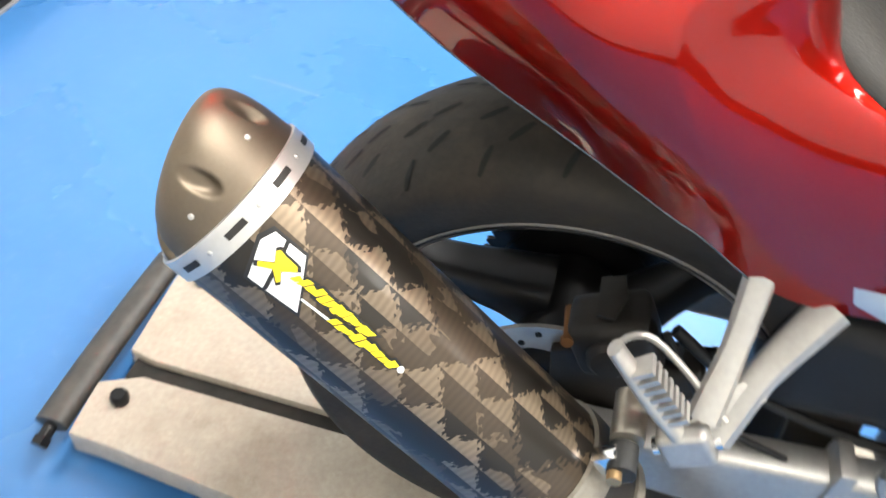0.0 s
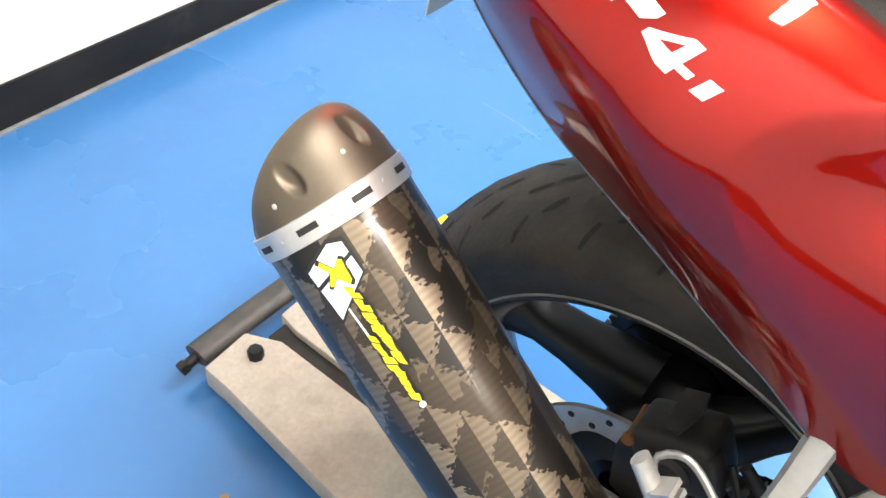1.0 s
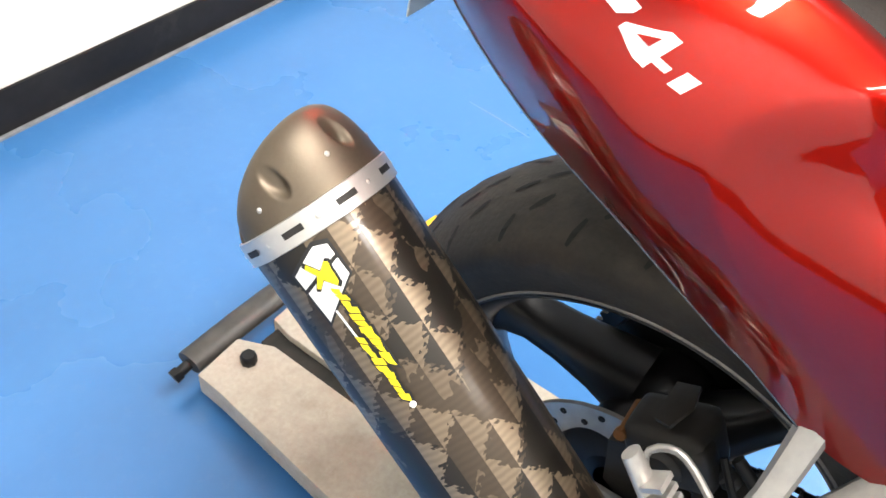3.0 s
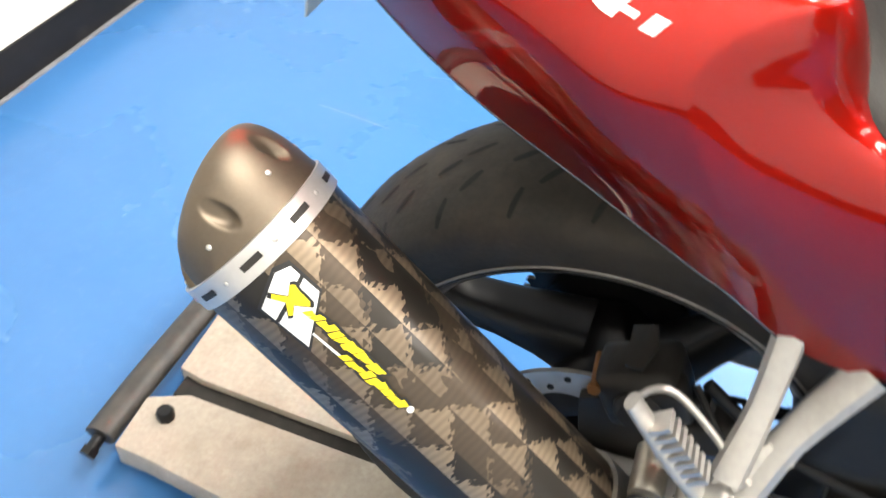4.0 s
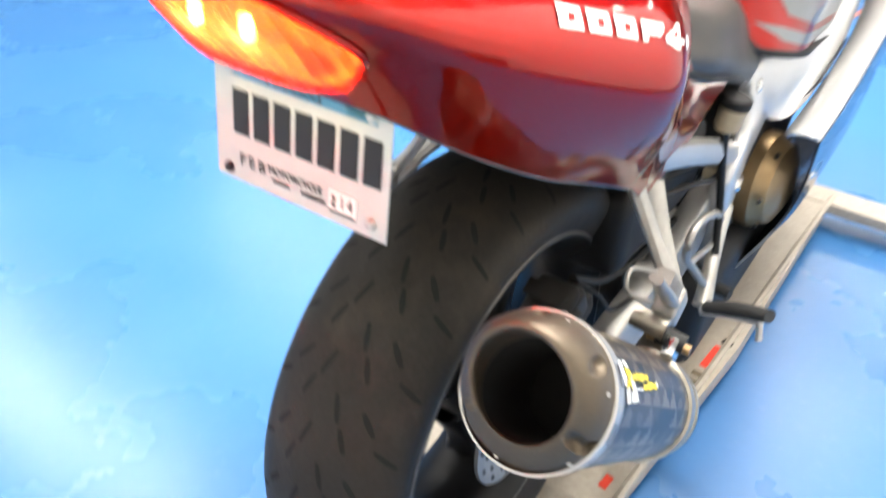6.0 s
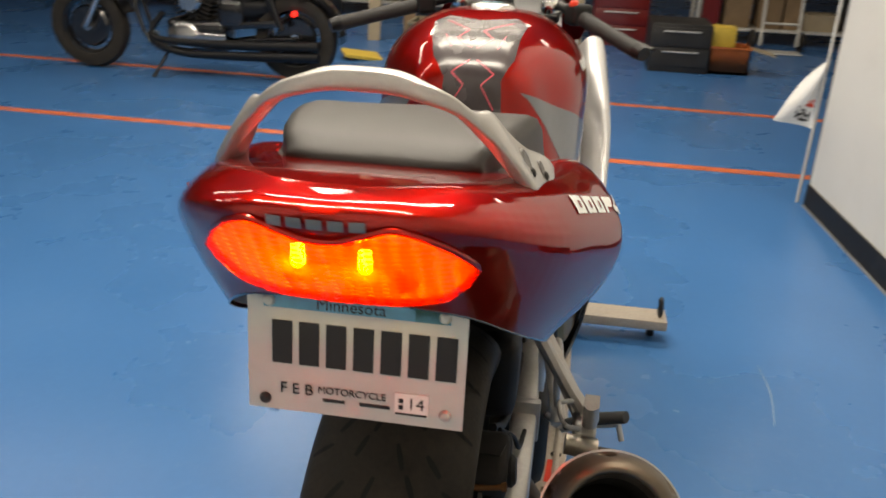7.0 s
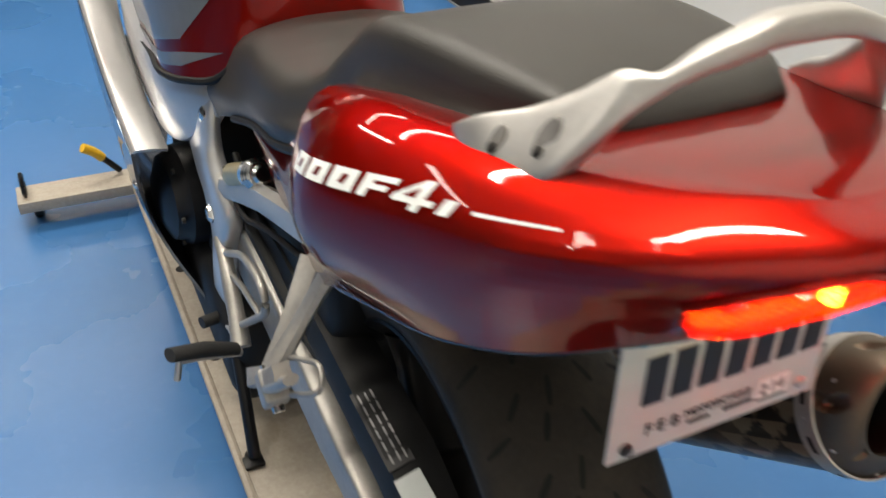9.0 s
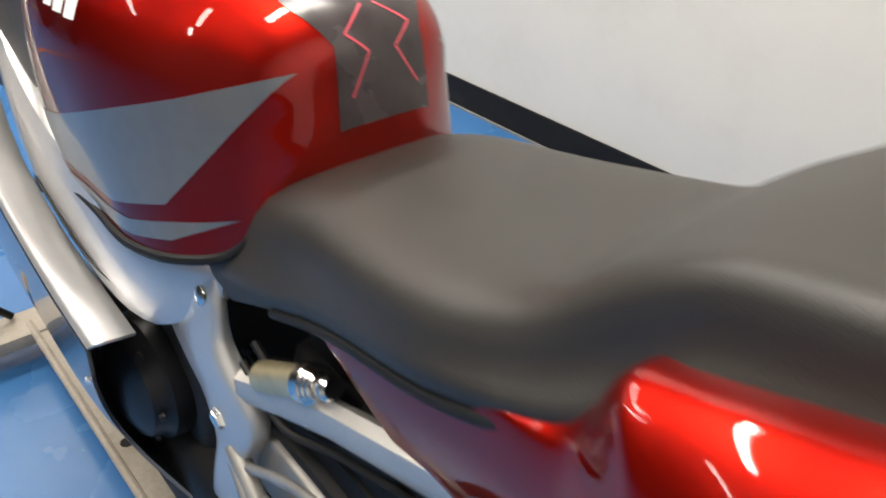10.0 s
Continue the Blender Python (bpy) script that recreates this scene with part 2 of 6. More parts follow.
M_LENS = lens_material()
M_CARBON = carbon_material()
M_PAN = mat("silvered_reflector", (0.85, 0.82, 0.78), 0.35, metal=0.3, var=0.05, scale=60)
M_PAD = mat("smoked_pad", (0.060, 0.048, 0.050), 0.26, var=0.25, scale=20, spec=0.6, bump=0.1, bscale=40)
M_PINK = mat("pink_pinstripe", (0.75, 0.10, 0.14), 0.3, var=0.1, coat=0.5)
M_SHOCK = mat("yellowed_alloy", (0.55, 0.48, 0.30), 0.35, metal=0.7, var=0.15, scale=30)
M_PANEL = mat("grey_painted_panel", (0.20, 0.20, 0.205), 0.36, metal=0.5, var=0.08, scale=9, coat=0.6)
M_RUST = mat("rusty_bolt", (0.20, 0.085, 0.025), 0.7, metal=0.4, var=0.3, scale=40)
M_BLUE = mat("plate_blue", (0.10, 0.32, 0.46), 0.4, var=0.15, scale=40)
M_GREEN = mat("plate_green", (0.05, 0.20, 0.08), 0.4, var=0.2, scale=40)
M_GRIP = mat("grip_rubber", (0.014, 0.014, 0.014), 0.7, var=0.2, bump=0.4, bscale=300)
M_TAPE = mat("bright_red_mark", (0.75, 0.06, 0.03), 0.5, var=0.15)
M_RECESS = mat("recess_shade_grey", (0.16, 0.15, 0.14), 0.6, metal=0.0, var=0.2, scale=60)
M_TAG = mat("pale_blue_tag", (0.25, 0.55, 0.68), 0.6, var=0.08)
M_GRIME = mat("scuffed_grime", (0.16, 0.13, 0.085), 0.7, var=0.35, scale=50)
M_LIP = mat("worn_black_paint", (0.030, 0.028, 0.026), 0.5, var=0.4, scale=30, bump=0.2, color2=(0.065, 0.057, 0.050))
M_YELP = mat("yellow_rubber", (0.75, 0.42, 0.02), 0.5, var=0.1, scale=30)
M_BRONZE = mat("bronze_cover", (0.30, 0.20, 0.10), 0.4, metal=0.7, var=0.15, scale=10)
M_NAVY = mat("dark_gloss_panel", (0.07, 0.085, 0.115), 0.24, metal=0.7, var=0.2, scale=6, coat=0.6)
M_BULB = glow("lit_bulb", (1.0, 0.66, 0.30), 320.0)
M_BADGE = mat("dull_silver_badge", (0.20, 0.20, 0.21), 0.42, metal=0.4, var=0.1, scale=30)

# ---- mesh helpers ----


def finish(bm, smooth=40):
    bmesh.ops.remove_doubles(bm, verts=bm.verts, dist=1e-5)
    bmesh.ops.recalc_face_normals(bm, faces=bm.faces)
    if smooth:
        for f in bm.faces:
            f.smooth = True
        for e in bm.edges:
            if len(e.link_faces) == 2 and e.calc_face_angle(0) > radians(smooth):
                e.smooth = False
    return bm


def part(name, bm, material, parent=None, label="", smooth=40, kind=""):
    """Links a bmesh as one mesh object, under a thing or a part."""
    finish(bm, smooth)
    me = bpy.data.meshes.new(name)
    bm.to_mesh(me)
    bm.free()
    me.materials.append(material)
    ob = new(name, me)
    if parent is not None:
        ob.parent = parent
        ob.matrix_parent_inverse = world_of(parent).inverted()
    return tagged(ob, label, kind=kind)


def world_of(ob):
    m = ob.matrix_basis.copy()
    while ob.parent is not None:
        m = ob.parent.matrix_basis @ ob.matrix_parent_inverse @ m
        ob = ob.parent
    return m


def thing(name, x, y, z, label, category, group=""):
    ob = new(name)
    ob.matrix_basis = pose(x, y, z)
    ob.empty_display_size = 0.1
    return tagged(ob, label, category, group)


def catmull(pts, n):
    """A smooth run through the points, n steps a span."""
    pts = [np.array(p, float) for p in pts]
    P = [2 * pts[0] - pts[1], *pts, 2 * pts[-1] - pts[-2]]
    out = []
    for i in range(1, len(P) - 2):
        a, b, c, d = P[i - 1], P[i], P[i + 1], P[i + 2]
        for k in range(n):
            t = k / n
            out.append(0.5 * (2 * b + (c - a) * t + (2 * a - 5 * b + 4 * c - d) * t * t + (3 * b - a - 3 * c + d) * t ** 3))
    out.append(pts[-1])
    return out


def grid(bm, rows, closed=False, cap=False):
    """Faces over rows of points; closed joins each row's end to its start."""
    vs = [[bm.verts.new(p) for p in r] for r in rows]
    n = len(rows[0])
    for a, b in zip(vs, vs[1:]):
        for j in range(n if closed else n - 1):
            k = (j + 1) % n
            if len({a[j], a[k], b[k], b[j]}) == 4:
                bm.faces.new((a[j], a[k], b[k], b[j]))
    if cap:
        bm.faces.new(vs[0])
        bm.faces.new(vs[-1][::-1])
    return vs


def skin(cols, n_col=4, n_row=3, mirror=True, thick=0.0):
    """A shell over columns of points from a thing's middle down its side, smoothed both ways and mirrored in x."""
    m = len(cols[0])
    lines = [catmull([c[j] for c in cols], n_col) for j in range(m)]
    rows = []
    for i in range(len(lines[0])):
        half = catmull([ln[i] for ln in lines], n_row)
        for p in half:
            p[0] = max(p[0], 0.0) if mirror else p[0]
        if mirror:
            half[0][0] = 0.0
            half = [p * np.array([-1, 1, 1]) for p in half[::-1]] + half[1:]
        rows.append(half)
    bm = bmesh.new()
    grid(bm, rows)
    bmesh.ops.remove_doubles(bm, verts=bm.verts, dist=1e-5)
    if thick:
        bmesh.ops.recalc_face_normals(bm, faces=bm.faces)
        bmesh.ops.solidify(bm, geom=bm.faces[:], thickness=thick)
    return bm


def tube(path, radius, sides=12, steps=4, cap=True, squash=1.0, up=(0, 0, 1)):
    """A round bar along a smooth path; radius may be a list with one value a point."""
    pts = catmull(path, steps) if len(path) > 2 and steps > 1 else [np.array(p, float) for p in path]
    rad = radius if isinstance(radius, (list, tuple)) else [radius] * len(path)
    rr = np.interp(np.linspace(0, len(rad) - 1, len(pts)), range(len(rad)), rad)
    bm = bmesh.new()
    rows = []
    u = Vector(up)
    for i, p in enumerate(pts):
        d = Vector(pts[min(i + 1, len(pts) - 1)] - pts[max(i - 1, 0)]).normalized()
        s = d.cross(u)
        if s.length < 0.05:
            s = d.cross(Vector((1, 0, 0)))
        s.normalize()
        w = s.cross(d)
        rows.append([Vector(p) + float(rr[i]) * (s * math.cos(a) + w * squash * math.sin(a)) for a in (np.arange(sides) * 2 * math.pi / sides).tolist()])
    grid(bm, rows, closed=True, cap=cap)
    return bm


def box(cx, cy, cz, sx, sy, sz, bevel=0.0, segs=2, rot=None):
    bm = bmesh.new()
    bmesh.ops.create_cube(bm, size=1)
    bmesh.ops.scale(bm, vec=(sx, sy, sz), verts=bm.verts)
    if bevel:
        bmesh.ops.bevel(bm, geom=bm.edges[:], offset=bevel, segments=segs, affect="EDGES", profile=0.6)
    m = Matrix.Translation((cx, cy, cz))
    if rot:
        m = m @ pose(0, 0, 0, *rot)
    bmesh.ops.transform(bm, matrix=m, verts=bm.verts)
    return bm


def prism(poly, frame_m, thick, bevel=0.0):
    """A plate with the outline poly (u, v), of that thickness along the frame's z."""
    bm = bmesh.new()
    f = bm.faces.new([bm.verts.new((u, v, 0)) for u, v in poly])
    r = bmesh.ops.extrude_face_region(bm, geom=[f])
    bmesh.ops.translate(bm, vec=(0, 0, thick), verts=[g for g in r["geom"] if isinstance(g, bmesh.types.BMVert)])
    if bevel:
        bmesh.ops.bevel(bm, geom=bm.edges[:], offset=bevel, segments=2, affect="EDGES", profile=0.6)
    bmesh.ops.transform(bm, matrix=frame_m, verts=bm.verts)
    return bm


def lathe(profile, m, sides=48, squash=1.0, closed=False):
    """Turns a profile of (radius, along) about the frame's z."""
    bm = bmesh.new()
    rows = [[m @ Vector((r * math.cos(a), squash * r * math.sin(a), h)) for a in (np.arange(sides) * 2 * math.pi / sides).tolist()] for r, h in profile]
    if closed:
        rows.append(rows[0])
    grid(bm, rows, closed=True)
    return bm


def merge(*bms):
    out = bmesh.new()
    for b in bms:
        me = bpy.data.meshes.new("tmp")
        b.to_mesh(me)
        b.free()
        out.from_mesh(me)
        bpy.data.meshes.remove(me)
    return out


def frame_of(origin, zdir, xdir=(1, 0, 0)):
    """A frame at origin whose z runs along zdir and whose x is as near xdir as can be."""
    z = Vector(zdir).normalized()
    y = z.cross(Vector(xdir)).normalized()
    x = y.cross(z)
    return Matrix.Translation(origin) @ Matrix((x, y, z)).transposed().to_4x4()


def rod(a, b, r, sides=12, r2=None):
    return tube([a, b], [r, r2 if r2 else r], sides, 1)


# ---- the room ----


def slab(name, x0, x1, y0, y1, z0, z1, material, label, category):
    ob = part(name, box((x0 + x1) / 2, (y0 + y1) / 2, (z0 + z1) / 2, x1 - x0, y1 - y0, z1 - z0), material, None, label, 0)
    return tagged(ob, "", category, kind="structure")


slab("floor", -9, 7, -1.6, 13, -0.1, 0, M_FLOOR, "glossy blue epoxy workshop floor with scuffs", "floor")
slab("wall_back", -9, 1.66, -1.60, -1.434, 0, 3.2, M_WALL, "white painted wall behind the red motorcycle", "wall")
# far, left and outer walls stay unseen; their grey keeps bounce light low
slab("wall_far", -9, 7, 12.85, 13, 0, 3.2, M_GREYW, "unseen far wall of the workshop, greyed to cut bounce light", "wall")
slab("wall_left", -9.1, -9, -1.6, 13, 0, 3.2, M_GREYW, "unseen side wall of the workshop, greyed to cut bounce light", "wall")
slab("wall_outer", 7, 7.1, -1.6, 13, 0, 3.2, M_GREYW, "unseen outer wall of the workshop, greyed to cut bounce light", "wall")
slab("ceiling", -9, 7, -1.6, 13, 3.2, 3.3, M_CEIL, "beige painted workshop ceiling", "ceiling")

# the wall beside the motorcycle runs slightly askew and ends in a free corner
WA, WB = Vector((1.533, -1.434, 0)), Vector((1.2225, 2.731, 0))
WD = (WB - WA).normalized()
WN = Vector((-WD.y, WD.x, 0))
WLEN = (WB - WA).length


def along_wall(s, off, z):
    return WA + WD * s + WN * off + Vector((0, 0, z))


def wall_slab(name, s0, s1, o0, o1, z0, z1, material, label, category, bevel=0.0):
    c = along_wall((s0 + s1) / 2, (o0 + o1) / 2, (z0 + z1) / 2)
    ang = math.degrees(math.atan2(WD.y, WD.x))
    ob = part(name, box(c.x, c.y, c.z, s1 - s0, o1 - o0, z1 - z0, bevel, 2, (0, 0, ang)), material, None, label, 30)
    return tagged(ob, "", category, kind="structure")


wall_slab("wall_right", 0, WLEN, -0.15, 0, 0, 3.2, M_WALL, "white painted partition wall with a free end", "wall")
wall_slab("baseboard", 0.012, WLEN + 0.008, 0.0, 0.008, 0, 0.10, M_BASE, "black vinyl baseboard along the white wall", "baseboard", 0.003)
tagged(part("baseboard", box(-3.74, -1.430, 0.05, 10.52, 0.008, 0.10, 0.003), M_BASE, None, "black vinyl baseboard along the white wall"), "", "baseboard", kind="structure")
M_TOE = mat("scuffed_vinyl_toe", (0.20, 0.20, 0.21), 0.5, var=0.3, scale=12)
tagged(part("baseboard", box(-3.74, -1.4215, 0.003, 10.52, 0.010, 0.006, 0.001), M_TOE, None, "scuffed grey toe of the vinyl baseboard"), "", "baseboard", kind="structure")
wall_slab("baseboard", 0.02, WLEN + 0.004, 0.008, 0.017, 0, 0.006, M_TOE, "scuffed grey toe of the vinyl baseboard", "baseboard", 0.001)
for ly, yaw in ((3.204, -1.24), (4.529, -2.67)):
    tagged(part("floor_line", box(0, ly, 0.001, 15, 0.07, 0.002, 0, 1, (0, 0, yaw)), M_LINE, None, "orange tape line on the blue floor", 0), "", "floor marking", kind="structure")


def ceiling_fixture(x, y, across):
    t = thing("ceiling_light", x, y, 3.2, "white twin-tube fluorescent ceiling light, lit", "ceiling light", "ceiling lights")
    part("housing", box(x, y, 3.14, 2.44 if across else 0.2, 0.2 if across else 2.44, 0.11, 0.01), M_CEIL, t)
    for s in (-0.045, 0.045):
        ends = ((x - 1.17, y + s, 3.065), (x + 1.17, y + s, 3.065)) if across else ((x + s, y - 1.17, 3.065), (x + s, y + 1.17, 3.065))
        part("tube", rod(*ends, 0.013), M_TUBE, t)


M_TUBE = glow("lit_tube", (1.0, 0.97, 0.92), 8.0)
for lx, ly, watts in LAMPS:
    ceiling_fixture(lx, ly, lx != -2.1)

# ---- the red sport motorcycle ----
bike = thing("motorcycle", 0, 0.6, 0.075, "candy red sport motorcycle with silver frame standing on a wheeled dolly", "motorcycle")

# tail fairing: columns from the middle over the shoulder and crease down to the lower lip
TAIL = [
    [(0, 0.30, 0.73), (0.08, 0.30, 0.735), (0.140, 0.305, 0.733), (0.146, 0.303, 0.728), (0.146, 0.298, 0.715), (0.142, 0.290, 0.702)],
    [(0, 0.20, 0.77), (0.09, 0.20, 0.775), (0.145, 0.200, 0.776), (0.151, 0.200, 0.768), (0.150, 0.195, 0.725), (0.142, 0.190, 0.668)],
    [(0, 0.11, 0.80), (0.10, 0.11, 0.81), (0.149, 0.110, 0.815), (0.157, 0.108, 0.803), (0.157, 0.105, 0.738), (0.142, 0.100, 0.656)],
    [(0, 0.05, 0.84), (0.10, 0.05, 0.84), (0.148, 0.034, 0.848), (0.170, 0.022, 0.830), (0.169, 0.036, 0.758), (0.146, 0.045, 0.672)],
    [(0, 0.006, 0.90), (0.10, 0.006, 0.90), (0.161, 0.005, 0.902), (0.197, -0.040, 0.862), (0.184, -0.010, 0.786), (0.151, 0.000, 0.704)],
    [(0, -0.022, 0.914), (0.10, -0.022, 0.915), (0.1635, -0.018, 0.917), (0.2045, -0.062, 0.872), (0.192, -0.034, 0.799), (0.153, -0.028, 0.719)],
    [(0, -0.10, 0.94), (0.10, -0.10, 0.942), (0.164, -0.100, 0.945), (0.210, -0.120, 0.893), (0.202, -0.105, 0.827), (0.152, -0.10, 0.757)],
    [(0, -0.20, 0.967), (0.09, -0.20, 0.967), (0.148, -0.200, 0.966), (0.185, -0.208, 0.922), (0.178, -0.203, 0.868), (0.146, -0.20, 0.806)],
    [(0, -0.29, 0.990), (0.07, -0.29, 0.989), (0.122, -0.290, 0.984), (0.153, -0.300, 0.952), (0.146, -0.295, 0.908), (0.124, -0.285, 0.856)],
    [(0, -0.35, 1.003), (0.05, -0.35, 1.002), (0.088, -0.348, 0.999), (0.112, -0.372, 0.980), (0.106, -0.355, 0.940), (0.088, -0.335, 0.893)],
    [(0, -0.38, 1.006), (0.03, -0.38, 1.006), (0.050, -0.378, 1.005), (0.064, -0.410, 0.995), (0.058, -0.393, 0.957), (0.048, -0.358, 0.908)],
    [(0, -0.385, 1.006), (0.015, -0.385, 1.006), (0.025, -0.385, 1.006), (0.030, -0.420, 0.999), (0.028, -0.402, 0.961), (0.024, -0.362, 0.911)],
    [(0, -0.386, 1.006), (0, -0.386, 1.006), (0, -0.386, 1.006), (0, -0.423, 1.000), (0, -0.404, 0.962), (0, -0.363, 0.912)],
]


def inside(p, poly):
    hit = False
    for (x0, y0), (x1, y1) in zip(poly, poly[1:] + poly[:1]):
        if (y0 > p[1]) != (y1 > p[1]) and p[0] < (x1 - x0) * (p[1] - y0) / (y1 - y0) + x0:
            hit = not hit
    return hit


UPPER = [(0.097, 0.951), (0.083, 0.9700), (0.066, 0.9838), (0.0505, 0.9908), (0.0420, 0.9905), (0.0290, 0.9862), (0.0145, 0.9805)]
LOWER = [(0.0915, 0.9385), (0.0760, 0.9215), (0.0515, 0.9175)]
LENS = [(-x, z) for x, z in UPPER] + [(0, 0.9787)] + UPPER[::-1] + LOWER + [(0, 0.9146)] + [(-x, z) for x, z in LOWER[::-1]]
bm = skin(TAIL, 6, 5)
for v in bm.verts:
    # the right front shoulder stands a little higher and further back than the left one
    k = max(0.0, min(1.0, (v.co.x - 0.06) / 0.09)) * max(0.0, 1 - abs(v.co.y + 0.03) / 0.14) * max(0.0, min(1.0, (v.co.z - 0.76) / 0.08))
    q = max(0.0, min(1.0, (v.co.x - 0.155) / 0.035))
    v.co += Vector((0.002, -0.006 - 0.012 * q, 0.010 + 0.006 * q)) * (k * k * (3 - 2 * k))
for reach, rounds in ((-0.30, 1), (-0.16, 1)):
    # edges of the moulding are round, most of all at its front
    soft = [v for v in bm.verts if v.co.y > reach and not v.is_boundary]
    for _ in range(rounds):
        bmesh.ops.smooth_vert(bm, verts=soft, factor=0.5, use_axis_x=True, use_axis_y=True, use_axis_z=True)
full_tail = BVHTree.FromBMesh(bm)
for _ in range(2):
    near = [e for e in bm.edges if (e.verts[0].co.y + e.verts[1].co.y) / 2 < -0.28 and 0.900 < (e.verts[0].co.z + e.verts[1].co.z) / 2 < 0.990 and e.calc_length() > 0.0035]
    bmesh.ops.subdivide_edges(bm, edges=near, cuts=1, use_grid_fill=True)
cut = [(x * 0.985, 0.950 + (z - 0.950) * 0.97) for x, z in LENS]
gone = [f for f in bm.faces if f.calc_center_median().y < -0.30 and inside((f.calc_center_median().x, f.calc_center_median().z), cut)]
bmesh.ops.delete(bm, geom=gone, context="FACES")
tail = part("tail_fairing", bm, M_RED, bike, "glossy candy red tail fairing", 50)
for s in (-1, 1):
    part("tail_lip", tube([(s * c[-1][0], c[-1][1], c[-1][2]) for c in TAIL[3:11]], 0.0010, 8, 4), M_NAVY, tail)
part("undertray", skin([[(0, c[0][1], min(c[-1][2] + 0.04, c[0][2] - 0.02)), (c[-1][0] * 0.5, c[-1][1], c[-1][2] + 0.03), (c[-1][0] * 0.97, c[-1][1], c[-1][2] + 0.004)] for c in TAIL[1:-2]], 3, 2), M_BLKP, bike, "black plastic undertray")


def decal(name, poly, tree, cast, material, parent, lift=0.0008, cell=0.007, thick=0.0, label=""):
    """A flat outline laid on a surface. cast turns the outline's (u, v) into a start and a direction of a ray towards that surface."""
    bm = bmesh.new()
    f = bm.faces.new([bm.verts.new((u, v, 0)) for u, v in poly])
    bmesh.ops.triangulate(bm, faces=[f])
    for _ in range(5):
        long = [e for e in bm.edges if e.calc_length() > cell]
        if not long:
            break
        bmesh.ops.subdivide_edges(bm, edges=long, cuts=1)
        bmesh.ops.triangulate(bm, faces=bm.faces[:])
    for v in bm.verts:
        o, d = cast(v.co.x, v.co.y)
        p, n, _, _ = tree.ray_cast(Vector(o), Vector(d))
        if p is None:
            p, n, _, _ = tree.find_nearest(Vector(o) + Vector(d) * 0.2)
        if n.dot(Vector(d)) > 0:
            n = -n
        v.co = p + n * lift
    if thick:
        bmesh.ops.recalc_face_normals(bm, faces=bm.faces)
        bmesh.ops.solidify(bm, geom=bm.faces[:], thickness=thick)
    return part(name, bm, material, parent, label, 60)


def from_side(s):
    return lambda y, z: ((s * 0.6, y, z), (-s, 0, 0))


def from_rear(x, z):
    return (x, -0.7, z), (0, 1, 0)


# model marks on both flanks, as plain slanted blocks
GLYPHS = [
    [(0, 0), (0.9, 0), (1, 1), (0.15, 1)], [(0, 0), (0.9, 0), (1, 1), (0.1, 1)], [(0, 0), (0.9, 0), (1, 1), (0.1, 1)],
    [(0, 0), (0.25, 0), (0.33, 0.36), (0.85, 0.36), (0.9, 0.6), (0.4, 0.6), (0.45, 0.76), (1.1, 0.76), (1.15, 1), (0.15, 1)],
    [(0.5, -0.15), (0.75, -0.15), (0.8, 0.15), (1.1, 0.15), (1.15, 0.4), (0.85, 0.4), (1.0, 1.15), (0.75, 1.15), (0.0, 0.4), (-0.05, 0.15), (0.55, 0.15)],
    [(0.15, -0.05), (0.45, -0.05), (0.6, 0.6), (0.3, 0.6)],
]
for s in (-1, 1):
    a, b = (Vector((-0.0745, 0.8870)), Vector((-0.2680, 0.9510))) if s < 0 else (Vector((-0.246, 0.9500)), Vector((-0.0745, 0.8945)))
    u = (b - a) / 6.0
    w = Vector((-u.y, u.x)).normalized() * (0.0135 if s > 0 else -0.0130)
    for i, g in enumerate(GLYPHS):
        o = a + u * i
        poly = [tuple(o + u * (0.92 * px) + w * (py + 0.06)) for px, py in g]
        decal("model_mark", poly, full_tail, from_side(s), M_WHITE, tail, 0.0012, label="white vinyl lettering block")
        if i < 3:
            hole = [tuple(o + u * (0.92 * (0.38 + 0.1 * py + 0.22 * px)) + w * (0.36 + 0.42 * py)) for px, py in ((0, 0), (1, 0), (1, 1), (0, 1))]
            decal("mark_gap", hole, full_tail, from_side(s), M_RED, tail, 0.0017)
    o = a + u * 4
    decal("mark_gap", [tuple(o + u * (0.92 * px) + w * (py + 0.06)) for px, py in ((0.28, 0.42), (0.60, 0.42), (0.70, 0.86))], full_tail, from_side(s), M_RED, tail, 0.0017)
    stripe = [tuple(b - u * 0.1 + w * 0.42), tuple(b + u * 1.5 + w * 0.40), tuple(b + u * 1.5 + w * 0.30), tuple(b - u * 0.1 + w * 0.26)] if s < 0 else None
    if stripe:
        decal("pinstripe", stripe, full_tail, from_side(s), M_WHITE, tail, 0.001)
for i in range(5):
    x0 = -0.033 + i * 0.0134
    decal("badge_block", [(x0, 0.9900), (x0 + 0.0100, 0.9900), (x0 + 0.0100, 0.9965), (x0, 0.9965)], full_tail, from_rear, M_BADGE, tail, 0.0025, 0.004, label="small silver badge block")

